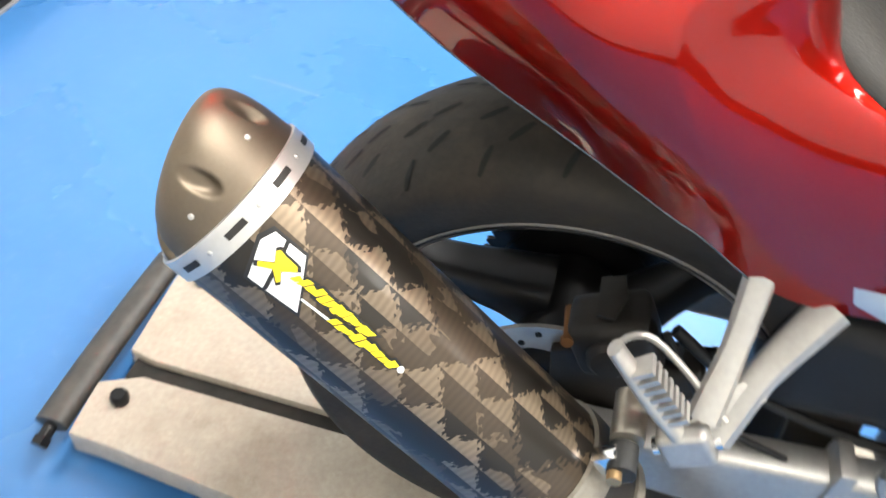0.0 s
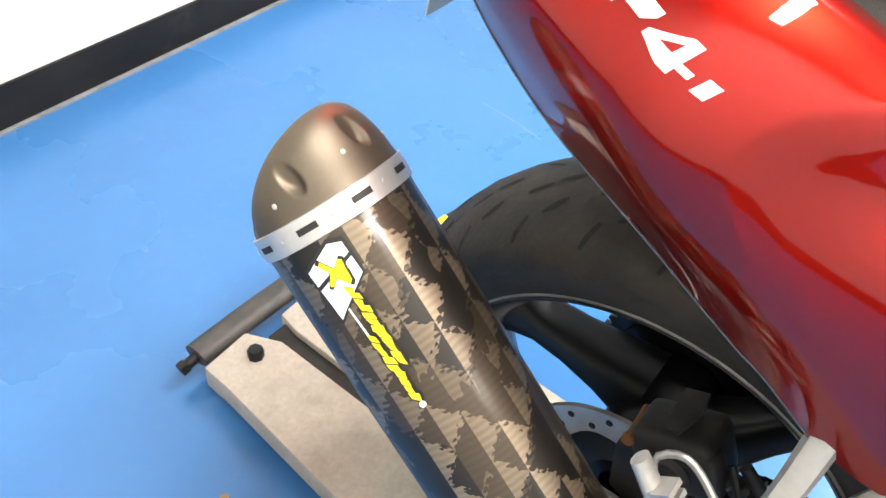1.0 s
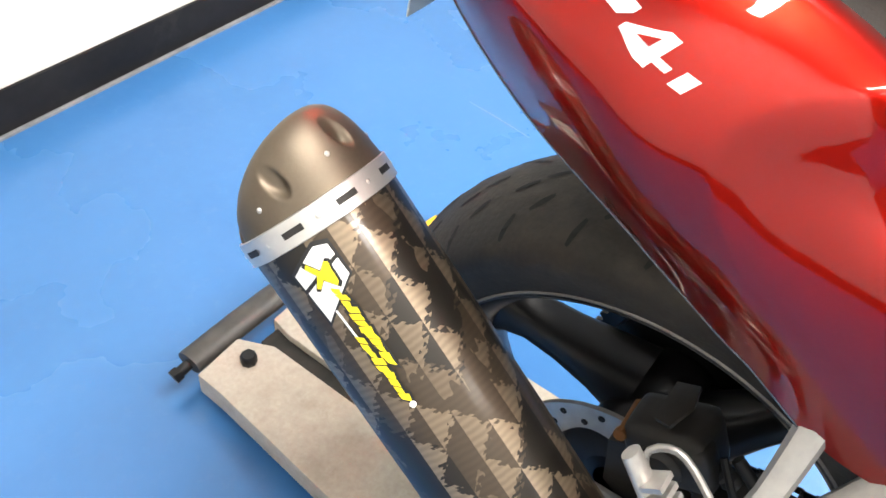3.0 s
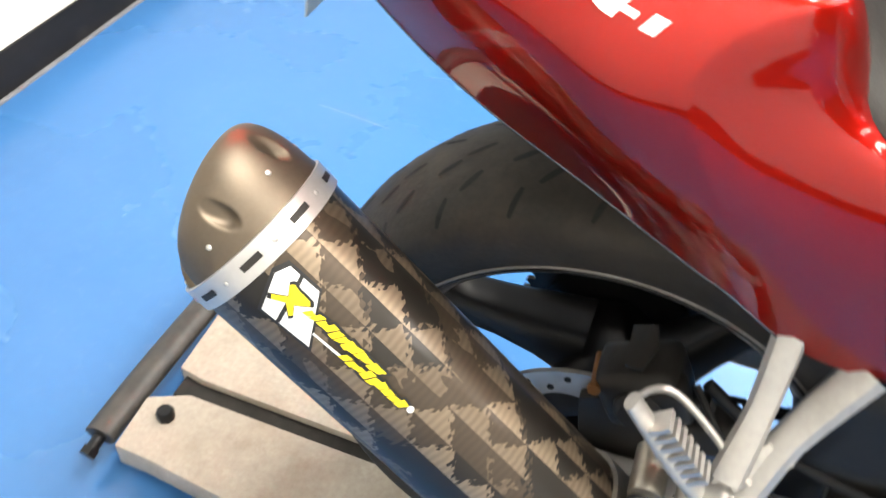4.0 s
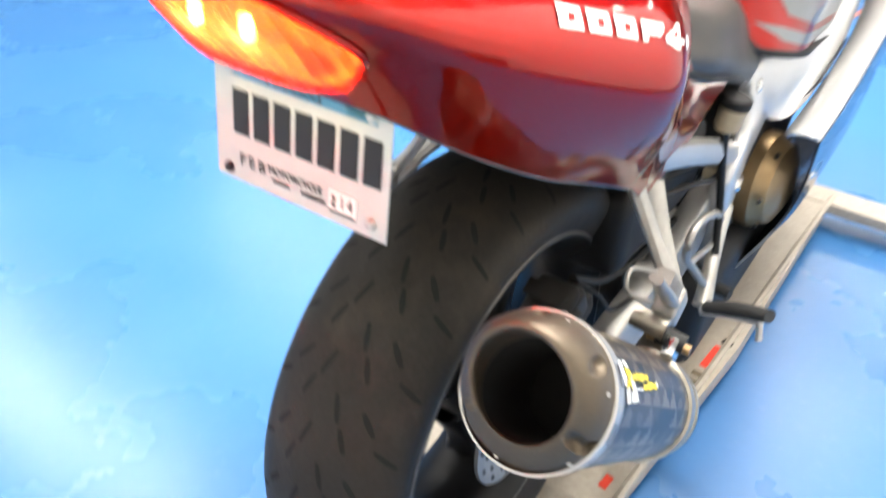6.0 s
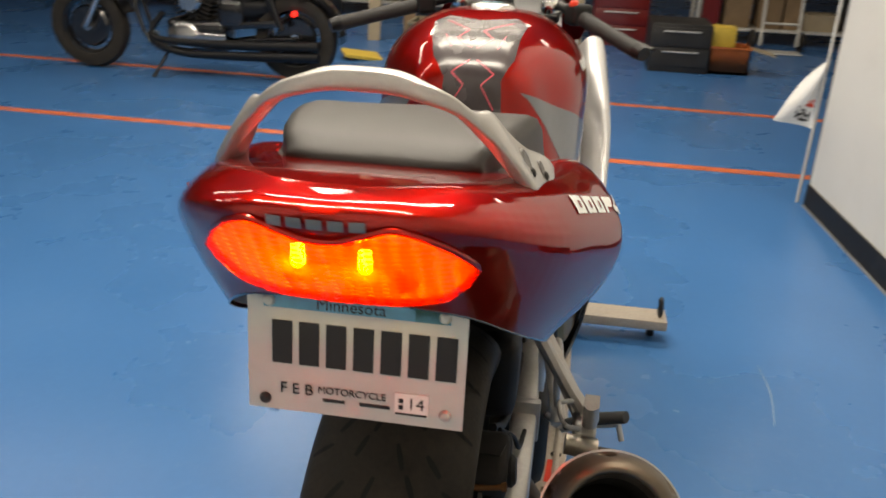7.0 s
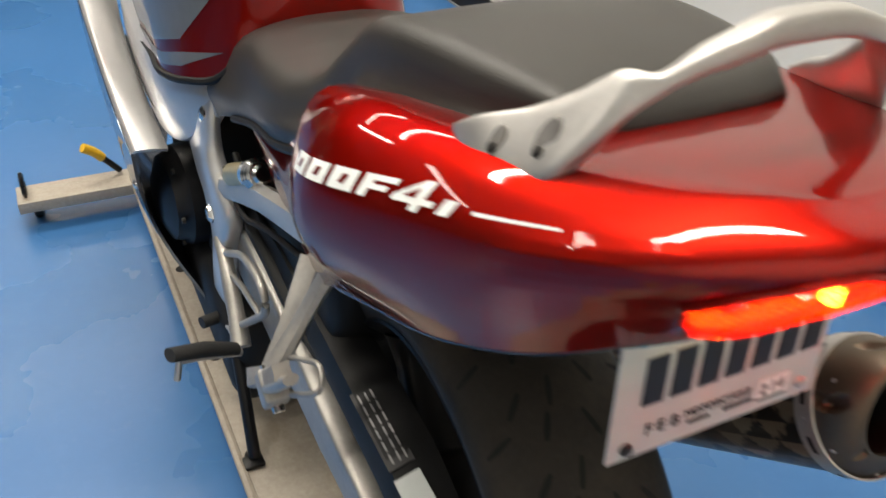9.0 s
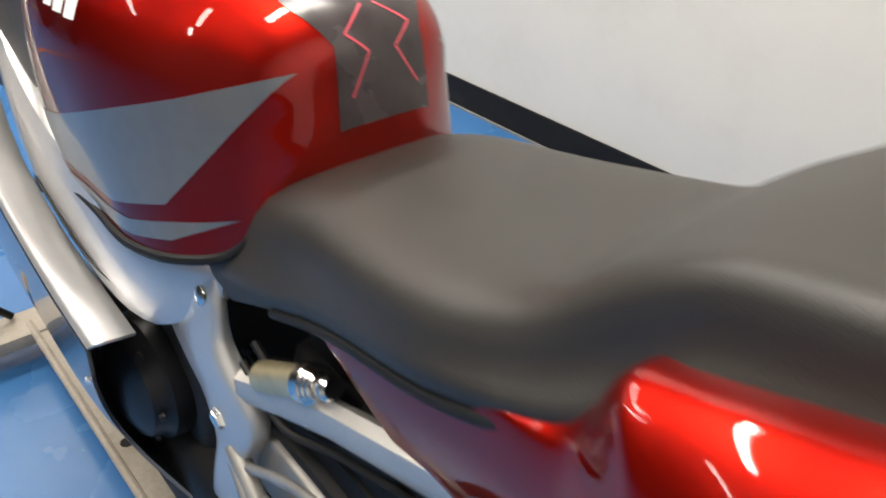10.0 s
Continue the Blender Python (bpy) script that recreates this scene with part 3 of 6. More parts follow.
# tail light: a clear red lens over a lit reflector pan
light = decal("tail_light", LENS, full_tail, from_rear, M_LENS, bike, 0.002, 0.010, 0.003, "lit red tail light lens with a wavy upper edge")
edge = []
for x, z in catmull([(x, z) for x, z in LENS + LENS[:1]], 3):
    p, n, _, _ = full_tail.ray_cast(Vector((x, -0.7, z)), Vector((0, 1, 0)))
    edge.append(tuple(p + Vector((0, -0.0015, 0))))
part("lens_rim", tube(edge, 0.0024, 8, 1, cap=False), M_RED, light, "dark red lens rim")
pan = bmesh.new()
rings = []
for sc, dy in ((0.985, 0.002), (0.95, 0.026), (0.6, 0.040), (0.05, 0.044)):
    ring = []
    for x, z in LENS:
        px, pz = x * sc, 0.950 + (z - 0.950) * sc
        p, n, _, _ = full_tail.ray_cast(Vector((px, -0.7, pz)), Vector((0, 1, 0)))
        ring.append((px, p.y + dy, pz))
    rings.append(ring)
grid(pan, rings, closed=True, cap=False)
part("reflector", pan, M_PAN, light, "silvered reflector pan")
for s in (-1, 1):
    part("bulb", lathe([(0.0001, -0.0075), (0.0040, -0.007), (0.0046, 0), (0.0046, 0.006), (0.003, 0.008)], frame_of((s * 0.0235, -0.392, 0.957), (0, 0, -1)), 16), M_BULB, light, "lit orange bulb")

# seat and tank
# seat: columns along the bike from the tank to the grab rail
SEAT = [
    [(0, 0.445, 0.800), (0.05, 0.445, 0.797), (0.10, 0.455, 0.775), (0.134, 0.48, 0.735), (0.150, 0.497, 0.690), (0.146, 0.465, 0.662)],
    [(0, 0.38, 0.823), (0.06, 0.38, 0.820), (0.112, 0.38, 0.798), (0.140, 0.385, 0.756), (0.152, 0.39, 0.716), (0.146, 0.385, 0.697)],
    [(0, 0.28, 0.848), (0.07, 0.28, 0.845), (0.124, 0.28, 0.826), (0.148, 0.28, 0.790), (0.153, 0.28, 0.755), (0.147, 0.28, 0.738)],
    [(0, 0.17, 0.868), (0.08, 0.17, 0.866), (0.130, 0.17, 0.852), (0.159, 0.17, 0.824), (0.165, 0.16, 0.798), (0.157, 0.15, 0.783)],
    [(0, 0.09, 0.903), (0.08, 0.09, 0.901), (0.131, 0.09, 0.890), (0.159, 0.08, 0.866), (0.167, 0.06, 0.842), (0.158, 0.06, 0.826)],
    [(0, 0.04, 0.948), (0.08, 0.04, 0.945), (0.128, 0.035, 0.934), (0.152, 0.025, 0.912), (0.162, 0.01, 0.882), (0.156, 0.01, 0.866)],
    [(0, -0.02, 0.985), (0.08, -0.02, 0.983), (0.126, -0.02, 0.977), (0.149, -0.02, 0.955), (0.156, -0.02, 0.920), (0.150, -0.02, 0.905)],
    [(0, -0.08, 1.005), (0.08, -0.08, 1.002), (0.124, -0.08, 0.997), (0.147, -0.08, 0.976), (0.152, -0.08, 0.940), (0.146, -0.08, 0.930)],
    [(0, -0.16, 1.012), (0.07, -0.16, 1.010), (0.112, -0.16, 1.006), (0.132, -0.16, 0.990), (0.136, -0.16, 0.960), (0.130, -0.16, 0.950)],
    [(0, -0.215, 1.011), (0.06, -0.215, 1.010), (0.098, -0.213, 1.007), (0.114, -0.208, 0.998), (0.118, -0.205, 0.975), (0.112, -0.205, 0.965)],
    [(0, -0.243, 1.004), (0.055, -0.242, 1.003), (0.088, -0.236, 1.000), (0.102, -0.228, 0.992), (0.106, -0.224, 0.975), (0.100, -0.222, 0.965)],
    [(0, -0.252, 0.988), (0.055, -0.250, 0.988), (0.088, -0.243, 0.986), (0.101, -0.234, 0.981), (0.105, -0.229, 0.970), (0.100, -0.226, 0.962)],
    [(0, -0.216, 0.950), (0.055, -0.215, 0.950), (0.086, -0.213, 0.950), (0.098, -0.212, 0.950), (0.101, -0.227, 0.950), (0.096, -0.224, 0.948)],
]
# a firmer edge between the seat top and its sides
SEAT = [c[:2] + [(c[2][0] * 1.075, c[2][1], c[2][2] + 0.002), (c[3][0] * 0.995, c[3][1], c[3][2] - 0.010)] + c[4:] for c in SEAT]
# the pillion part is narrow on top
SLIM = (1.0, 0.94, 0.87, 0.86, 0.88, 0.95)
SEAT = [[(p[0], p[1] + (0.010 if 3 <= i <= 6 and j < 3 else 0), p[2] - (0.009 if 2 <= i <= 4 and j < 3 else 0)) for j, p in enumerate(c)] for i, c in enumerate(SEAT)]
SEAT = [[(p[0] * (1 + (SLIM[j] - 1) * k), p[1], p[2] - 0.014 * k * (1 if j < 4 else 0.4)) for j, p in enumerate(c)] for c in SEAT for k in (max(0.0, min(1.0, (0.19 - c[0][1]) / 0.14)),)]
part("seat", skin(SEAT, 4, 3), M_SEAT, bike, "grey-black vinyl two-level seat", 60)

# black line that draws the shadow gap between seat and tail
for s in (-1, 1):
    part("seat_trim", tube([(s * (c[5][0] + 0.001), c[5][1], c[5][2] - 0.002) for c in SEAT[1:10]], 0.0055, 8, 4), M_BLKP, bike, "black line standing in for the shadow gap under the seat")

TANK = [
    [(0, 0.400, 0.77), (0.03, 0.400, 0.77), (0.050, 0.405, 0.768), (0.060, 0.41, 0.765), (0.068, 0.42, 0.76), (0.068, 0.42, 0.75)],
    [(0, 0.418, 0.880), (0.045, 0.420, 0.877), (0.076, 0.430, 0.862), (0.096, 0.44, 0.835), (0.104, 0.45, 0.79), (0.100, 0.45, 0.755)],
    [(0, 0.436, 0.935), (0.052, 0.438, 0.930), (0.096, 0.450, 0.908), (0.120, 0.468, 0.860), (0.128, 0.48, 0.79), (0.125, 0.48, 0.715)],
    [(0, 0.500, 0.968), (0.066, 0.500, 0.963), (0.118, 0.507, 0.932), (0.146, 0.52, 0.875), (0.150, 0.53, 0.78), (0.148, 0.53, 0.690)],
    [(0, 0.600, 0.989), (0.080, 0.600, 0.982), (0.145, 0.603, 0.945), (0.180, 0.61, 0.885), (0.182, 0.62, 0.78), (0.178, 0.62, 0.668)],
    [(0, 0.720, 0.996), (0.085, 0.720, 0.989), (0.155, 0.72, 0.950), (0.192, 0.72, 0.888), (0.196, 0.72, 0.78), (0.188, 0.72, 0.655)],
    [(0, 0.850, 0.988), (0.080, 0.850, 0.980), (0.145, 0.85, 0.945), (0.185, 0.85, 0.885), (0.195, 0.84, 0.785), (0.188, 0.84, 0.655)],
    [(0, 0.950, 0.955), (0.060, 0.950, 0.950), (0.110, 0.95, 0.920), (0.150, 0.95, 0.870), (0.160, 0.94, 0.79), (0.155, 0.94, 0.700)],
]

# slim at the knees, flaring outward towards the frame, with the lower edge kept above it
KNEE = ((0, 0, 0), (-0.006, 0, 0), (-0.013, 0, 0), (-0.014, 0, 0), (0.004, 0, 0), (0.026, 0, 0.014))
TANK = [[(p[0] + d[0] * k, p[1], p[2] + d[2] * lift) for p, d in zip(c, KNEE)] for c in TANK for k, lift in ((max(0.0, 1 - abs(c[0][1] - 0.5) / 0.2), min(1.0, max(0.0, (c[0][1] - 0.42) / 0.06))),)]
bm = skin(TANK, 5, 5)
tank_tree = BVHTree.FromBMesh(bm)
tank = part("fuel_tank", bm, M_RED, bike, "candy red fuel tank with silver side panels", 60)
for s in (-1, 1):
    part("tank_trim", tube([(s * (c[5][0] + 0.001), c[5][1], c[5][2] - 0.003) for c in TANK[1:]], 0.0058, 8, 4), M_BLKP, tank, "black rubber strip along the tank")
    decal("side_panel", [(0.440, 0.901), (0.495, 0.825), (0.552, 0.752), (0.647, 0.718), (0.80, 0.70), (0.86, 0.745), (0.762, 0.775), (0.60, 0.840)], tank_tree, from_side(s), M_PANEL, tank, 0.0009, 0.012, label="silver painted side panel")
    decal("lower_panel", [(0.470, 0.756), (0.540, 0.718), (0.606, 0.696), (0.70, 0.680), (0.80, 0.670), (0.80, 0.686), (0.70, 0.697), (0.61, 0.713), (0.54, 0.738)], tank_tree, from_side(s), M_PANEL, tank, 0.0009, 0.012)
    for i in range(5):
        y0 = 0.80 - i * 0.026 if s < 0 else 0.80 - (4 - i) * 0.026
        decal("badge_block", [(y0, 0.90), (y0 - 0.021, 0.902), (y0 - 0.021, 0.920), (y0, 0.918)], tank_tree, from_side(s), M_WHITE, tank, 0.0010, 0.01, label="pale badge block")


def from_rider(x, v):
    return (x, 0.1, 1.083 + (v + 0.045) * 1.9), (0, 1, -0.75)


PAD = [(-0.050, 0.0), (0.050, 0.0), (0.046, 0.045), (0.066, 0.075), (0.056, 0.110), (0.082, 0.150), (0.060, 0.165), (0, 0.15), (-0.060, 0.165), (-0.082, 0.150), (-0.056, 0.110), (-0.066, 0.075), (-0.046, 0.045)]
PAD = [(x, v - 0.045) for x, v in PAD]
decal("tank_pad", PAD, tank_tree, from_rider, M_PAD, tank, 0.0015, 0.008, label="smoked clear tank protector pad")
LINES = [((0.004, 0.086), (0.030, 0.104)), ((0.030, 0.104), (0.012, 0.122)), ((0.012, 0.122), (0.058, 0.148)), ((0.006, 0.066), (0.034, 0.050)), ((0.034, 0.050), (0.014, 0.038)), ((0.014, 0.038), (0.036, 0.016)), ((0.050, 0.112), (0.038, 0.086))]
for s in (-1, 1):
    for a, b in LINES:
        a, b = Vector((s * a[0], a[1] - 0.045)), Vector((s * b[0], b[1] - 0.045))
        side = (b - a).orthogonal().normalized() * 0.0009
        decal("pad_line", [tuple(a - side), tuple(b - side), tuple(b + side), tuple(a + side)], tank_tree, from_rider, M_PINK, tank, 0.0020, 0.006)

# ---- rear wheel ----
M_TAN = mat("aged_cream_plastic", (0.42, 0.34, 0.22), 0.5, var=0.15, scale=30)
M_TRIMW = mat("worn_rim_edge", (0.16, 0.15, 0.14), 0.45, metal=0.3, var=0.3, scale=20)


def sub_empty(name, x, y, z, parent):
    ob = new(name)
    ob.matrix_basis = pose(x, y, z)
    ob.parent, ob.matrix_parent_inverse = parent, world_of(parent).inverted()
    return ob


AX = Vector((0, -0.053, 0.389))
WHEEL_M = Matrix.Translation(AX) @ Matrix.Rotation(radians(90), 4, "Y")


def around(r, a, x):
    """A point at radius r and angle a (from the bike's front, upwards) round the rear axle."""
    return Vector((x, AX.y + r * math.cos(a), AX.z + r * math.sin(a)))


prof = [(0.216, -0.064), (0.224, -0.071), (0.232, -0.076), (0.248, -0.0835), (0.262, -0.0885), (0.274, -0.0895), (0.284, -0.084), (0.293, -0.0735), (0.301, -0.058), (0.3075, -0.040), (0.3125, -0.020), (0.3148, 0)]
prof = prof + [(r, -h) for r, h in prof[-2::-1]]
bm = lathe(prof, WHEEL_M, 128)
wheel = part("tyre", bm, M_RUB, bike, "worn black radial rear tyre with slanted tread cuts", 60)


def tread_h(h):
    return float(np.interp(abs(h), [0, 0.020, 0.040, 0.058, 0.0735, 0.084, 0.0895], [0.3148, 0.3125, 0.3075, 0.301, 0.293, 0.284, 0.274]))


# tread cuts are near-black strips on whole rubber, groove shade as colour
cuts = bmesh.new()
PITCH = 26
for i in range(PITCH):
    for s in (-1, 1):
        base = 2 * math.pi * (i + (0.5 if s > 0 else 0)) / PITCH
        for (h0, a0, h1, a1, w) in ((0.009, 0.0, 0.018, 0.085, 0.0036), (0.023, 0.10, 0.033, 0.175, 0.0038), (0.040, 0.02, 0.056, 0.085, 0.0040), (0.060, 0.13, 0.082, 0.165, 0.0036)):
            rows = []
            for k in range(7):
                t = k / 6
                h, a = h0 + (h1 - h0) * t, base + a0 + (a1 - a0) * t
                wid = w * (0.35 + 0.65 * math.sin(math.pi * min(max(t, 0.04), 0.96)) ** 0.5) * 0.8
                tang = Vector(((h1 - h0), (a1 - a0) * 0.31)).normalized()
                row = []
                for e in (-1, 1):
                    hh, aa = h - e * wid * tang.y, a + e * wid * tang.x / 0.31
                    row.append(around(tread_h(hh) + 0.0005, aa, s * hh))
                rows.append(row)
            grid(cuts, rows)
part("tread_pattern", cuts, M_RUBD, wheel, "slanted tread cuts with their shade painted near-black", 0, "stuff")

rim = [(0.219, -0.066), (0.227, -0.070), (0.2275, -0.0745), (0.224, -0.076), (0.219, -0.072), (0.209, -0.055), (0.199, -0.035), (0.197, 0)]
rim = rim + [(r, -h) for r, h in rim[-2::-1]]
wheel_rim = part("rim", lathe(rim, WHEEL_M, 96), M_BLK, bike, "black cast three-spoke alloy rim")
part("rim_edge", lathe([(0.2275, 0.0735), (0.2290, 0.0748), (0.2275, 0.0762), (0.2258, 0.0750)], WHEEL_M, 96, closed=True), M_TRIMW, wheel_rim, "bare worn rim edge")
for k in range(3):
    # the spokes miss the hub's middle and lie towards the chain side
    a = radians(175 + 120 * k)
    perp = Vector((0, math.sin(a), -math.cos(a)))
    rows = []
    for r, off, w, d in ((0.030, 0.026, 0.040, 0.040), (0.075, 0.029, 0.027, 0.036), (0.12, 0.027, 0.021, 0.030), (0.16, 0.024, 0.020, 0.027), (0.185, 0.022, 0.026, 0.030), (0.200, 0.020, 0.040, 0.032)):
        ring = []
        for q in range(16):
            g = 2 * math.pi * q / 16
            cw, cd = math.copysign(abs(math.cos(g)) ** 0.6, math.cos(g)), math.copysign(abs(math.sin(g)) ** 0.6, math.sin(g))
            o = around(r, a, -0.026) + Vector((0, perp.y, perp.z)) * off
            t = Vector((0, -math.sin(a), math.cos(a)))
            ring.append(o + t * (w * cw) + Vector((d * cd, 0, 0)))
        rows.append(ring)
    bm = bmesh.new()
    grid(bm, rows, closed=True)
    part("spoke", bm, M_BLK, wheel_rim, "", 50)
part("hub", lathe([(0.02, -0.085), (0.05, -0.08), (0.058, -0.05), (0.052, 0.0), (0.056, 0.05), (0.048, 0.072), (0.02, 0.078)], WHEEL_M, 40), M_BLK, wheel_rim)

# brake disc with drilled holes and rounded teeth inside
bm = bmesh.new()
N = 120
rows = []
for r_, x_ in ((None, 0.0825), (0.110, 0.0825), (0.110, 0.0875), (None, 0.0875)):
    row = []
    for i in range(N):
        a = 2 * math.pi * i / N
        r = r_ if r_ else 0.074 + 0.007 * (0.5 + 0.5 * math.cos(a * 6))
        row.append(around(r, a, x_))
    rows.append(row)
rows.append(rows[0])
grid(bm, rows, closed=True)
disc = part("brake_disc", bm, M_DISC, bike, "drilled steel brake disc")
# black discs on the steel paint the darkness inside its drilled holes
for i in range(30):
    a = 2 * math.pi * i / 30
    part("drill_hole", lathe([(0.0001, 0.0885), (0.0036, 0.0882), (0.0036, 0.086)], Matrix.Translation(around(0.089 + 0.011 * (i % 2), a, 0)) @ Matrix.Rotation(radians(90), 4, "Y"), 10), M_HOLE, disc)
for i in range(6):
    a = 2 * math.pi * (i + 0.5) / 6
    part("disc_bolt", lathe([(0.0001, 0.0925), (0.0045, 0.0925), (0.006, 0.089), (0.006, 0.08)], Matrix.Translation(around(0.0735, a, 0)) @ Matrix.Rotation(radians(90), 4, "Y"), 12), M_POL, disc)
part("disc_carrier", lathe([(0.03, 0.075), (0.075, 0.082), (0.078, 0.078), (0.03, 0.06)], WHEEL_M, 40), M_BLK, disc)

# caliper sitting on top of the disc
caliper = part("brake_caliper", merge(box(0.088, -0.018, 0.515, 0.058, 0.075, 0.062, 0.014, 3, (28, 0, 0)), box(0.104, -0.004, 0.520, 0.030, 0.055, 0.050, 0.012, 3, (28, 0, 0)), lathe([(0.0001, 0.02), (0.016, 0.019), (0.021, 0.014), (0.022, -0.02)], frame_of((0.108, -0.020, 0.512), (1, 0, 0.1), (0, 1, 0)), 20)), M_CAST, bike, "grimy black cast brake caliper")
part("caliper_bridge", box(0.088, 0.045, 0.480, 0.040, 0.06, 0.042, 0.012, 3, (20, 0, 0)), M_CAST, caliper)
part("caliper_bracket", prism([(-0.11, -0.01), (0.02, 0.10), (0.06, 0.08), (0.05, 0.02), (-0.03, -0.03)], frame_of((0.100, -0.01, 0.40), (-1, 0, 0), (0, -1, 0)), 0.012, 0.003), M_CAST, caliper)
part("pad_cover", prism([(-0.025, -0.012), (0.022, -0.012), (0.028, 0.004), (0.0, 0.014), (-0.025, 0.010)], frame_of((0.084, -0.030, 0.553), (0, -0.45, 0.9)), 0.004, 0.001), M_CAST, caliper)
part("slide_boot", lathe([(0.008, -0.016), (0.010, -0.012), (0.008, -0.008), (0.010, -0.004), (0.008, 0.0), (0.010, 0.004), (0.008, 0.008), (0.006, 0.012)], frame_of((0.096, 0.030, 0.520), (0, 1, -0.3), (1, 0, 0)), 14), M_GRIP, caliper)
part("speed_wire", tube([(0.10, 0.02, 0.545), (0.118, 0.05, 0.515), (0.125, 0.09, 0.47), (0.13, 0.16, 0.45)], 0.0035, 8), M_BLKP, caliper)
part("pad_pin", rod((0.070, -0.062, 0.512), (0.112, -0.060, 0.518), 0.0042), M_RUST, caliper, "rusty orange caliper bolt")
part("pad_pin_head", rod((0.112, -0.060, 0.518), (0.118, -0.060, 0.519), 0.006, 8), M_RUST, caliper)
part("brake_hose", tube([(0.09, 0.03, 0.54), (0.10, 0.10, 0.50), (0.105, 0.2, 0.475), (0.11, 0.35, 0.47)], 0.006), M_BLKP, caliper)

# sprocket and chain on the other side
teeth = []
for i in range(46 * 4):
    teeth.append((0.112 if i % 4 < 2 else 0.105, 2 * math.pi * i / 184))
bm = bmesh.new()
rows = [[around(r, a, x) for r, a in teeth] for x in (-0.094, -0.088)]
inner = [[around(0.075, a, x) for r, a in teeth] for x in (-0.088, -0.094)]
grid(bm, [*rows, *inner, rows[0]], closed=True)
part("rear_sprocket", bm, M_BLK, bike, "dark steel rear sprocket")
part("sprocket_carrier", lathe([(0.02, -0.098), (0.05, -0.098), (0.088, -0.09), (0.088, -0.082), (0.03, -0.075)], WHEEL_M, 40), M_BLK, bike)
chain = sub_empty("drive_chain", -0.091, 0.3, 0.42, bike)
tagged(chain, "dark oily drive chain")
PIV = Vector((-0.091, 0.60, 0.44))
LINK = []
for wide, high in ((0.0045, 0.0145), (0.0075, 0.012)):
    bm = finish(merge(box(-wide, 0, 0, 0.002, 0.0195, high, 0.0008, 1), box(wide, 0, 0, 0.002, 0.0195, high, 0.0008, 1), rod((-wide, -0.006, 0), (wide, -0.006, 0), 0.004, 8)), 30)
    me = bpy.data.meshes.new("link")
    bm.to_mesh(me)
    bm.free()
    me.materials.append(M_BLK)
    LINK.append(me)
for top in (1, -1):
    a0 = AX + Vector((-0.091, 0.02 * top, 0.110 * top))
    b0 = PIV + Vector((0, 0, 0.036 * top))
    ang = math.degrees(math.atan2(b0.z - a0.z, b0.y - a0.y))
    for i in range(42):
        p = a0.lerp(b0, (i + 0.5) / 42)
        ob = new("link", LINK[i % 2])
        ob.parent, ob.matrix_parent_inverse = chain, world_of(chain).inverted()
        ob.matrix_basis = pose(p.x, p.y, p.z, ang, 0, 0)

# swingarm: two box-section arms, a cross piece, axle ends
for s in (-1, 1):
    rows = []
    for y, z, hw, hh in ((-0.125, 0.389, 0.010, 0.022), (-0.10, 0.389, 0.017, 0.030), (0.02, 0.395, 0.019, 0.035), (0.10, 0.402, 0.020, 0.042), (0.25, 0.412, 0.020, 0.050), (0.42, 0.425, 0.020, 0.058), (0.54, 0.435, 0.022, 0.045)):
        cx = s * float(np.interp(y, [-0.1, 0.2, 0.54], [0.122, 0.128, 0.120]))
        rows.append([(cx + hw * math.copysign(abs(math.cos(g)) ** 0.25, math.cos(g)), y, z + hh * math.copysign(abs(math.sin(g)) ** 0.25, math.sin(g))) for g in (np.arange(20) * math.pi / 10 + 0.001).tolist()])
    bm = bmesh.new()
    grid(bm, rows, closed=True, cap=True)
    arm = part("swingarm", bm, M_HANG, bike, "brushed aluminium swingarm leg", 35)
    part("axle_nut", lathe([(0.0001, 0.019), (0.010, 0.019), (0.0165, 0.014), (0.0165, 0.0)], frame_of((s * 0.136, AX.y, AX.z), (s, 0, 0), (0, 1, 0)), 6), M_POL, arm)
    part("axle_block", box(s * 0.139, -0.085, 0.389, 0.006, 0.06, 0.034, 0.003), M_POL, arm)
part("chain_slider", tube([(-0.112, 0.13, 0.452), (-0.114, 0.22, 0.468), (-0.114, 0.34, 0.482), (-0.110, 0.47, 0.490)], [0.012, 0.026, 0.030, 0.028], 12, 3, squash=0.62, up=(0.6, 0, 1)), M_BLKP, bike, "black rubber chain slider on the swingarm")
part("swingarm_bridge", box(0, 0.36, 0.43, 0.23, 0.10, 0.06, 0.015, 3), M_ALU, bike)
hose_clip = part("hose_clip", box(0.128, 0.205, 0.440, 0.046, 0.016, 0.072, 0.004), M_HANG, bike)

# chain guard with warning labels
bm = bmesh.new()
rows = []
for y in np.linspace(-0.16, 0.45, 14).tolist():
    zc = 0.512 + (y + 0.1) * 0.02 - (0.03 * max(0, -0.08 - y) / 0.08)
    rows.append([(x, y, z) for x, z in ((-0.066, zc + 0.004), (-0.100, zc + 0.010), (-0.122, zc + 0.002), (-0.128, zc - 0.020), (-0.128, zc - 0.045))])
grid(bm, rows)
bmesh.ops.solidify(bm, geom=bm.faces[:], thickness=0.0025)
guard = part("chain_guard", bm, M_BLKP, bike, "black plastic chain guard with warning labels")
for y0, y1, m in ((-0.150, -0.098, M_PLATE), (-0.085, 0.03, M_INK)):
    part("warning_label", box(-0.111, (y0 + y1) / 2, 0.519 + (y0 + y1) * 0.01 - 0.001, 0.030, y1 - y0, 0.0012, 0, 1, (1.5, -17, 0)), m, guard, "printed warning label")
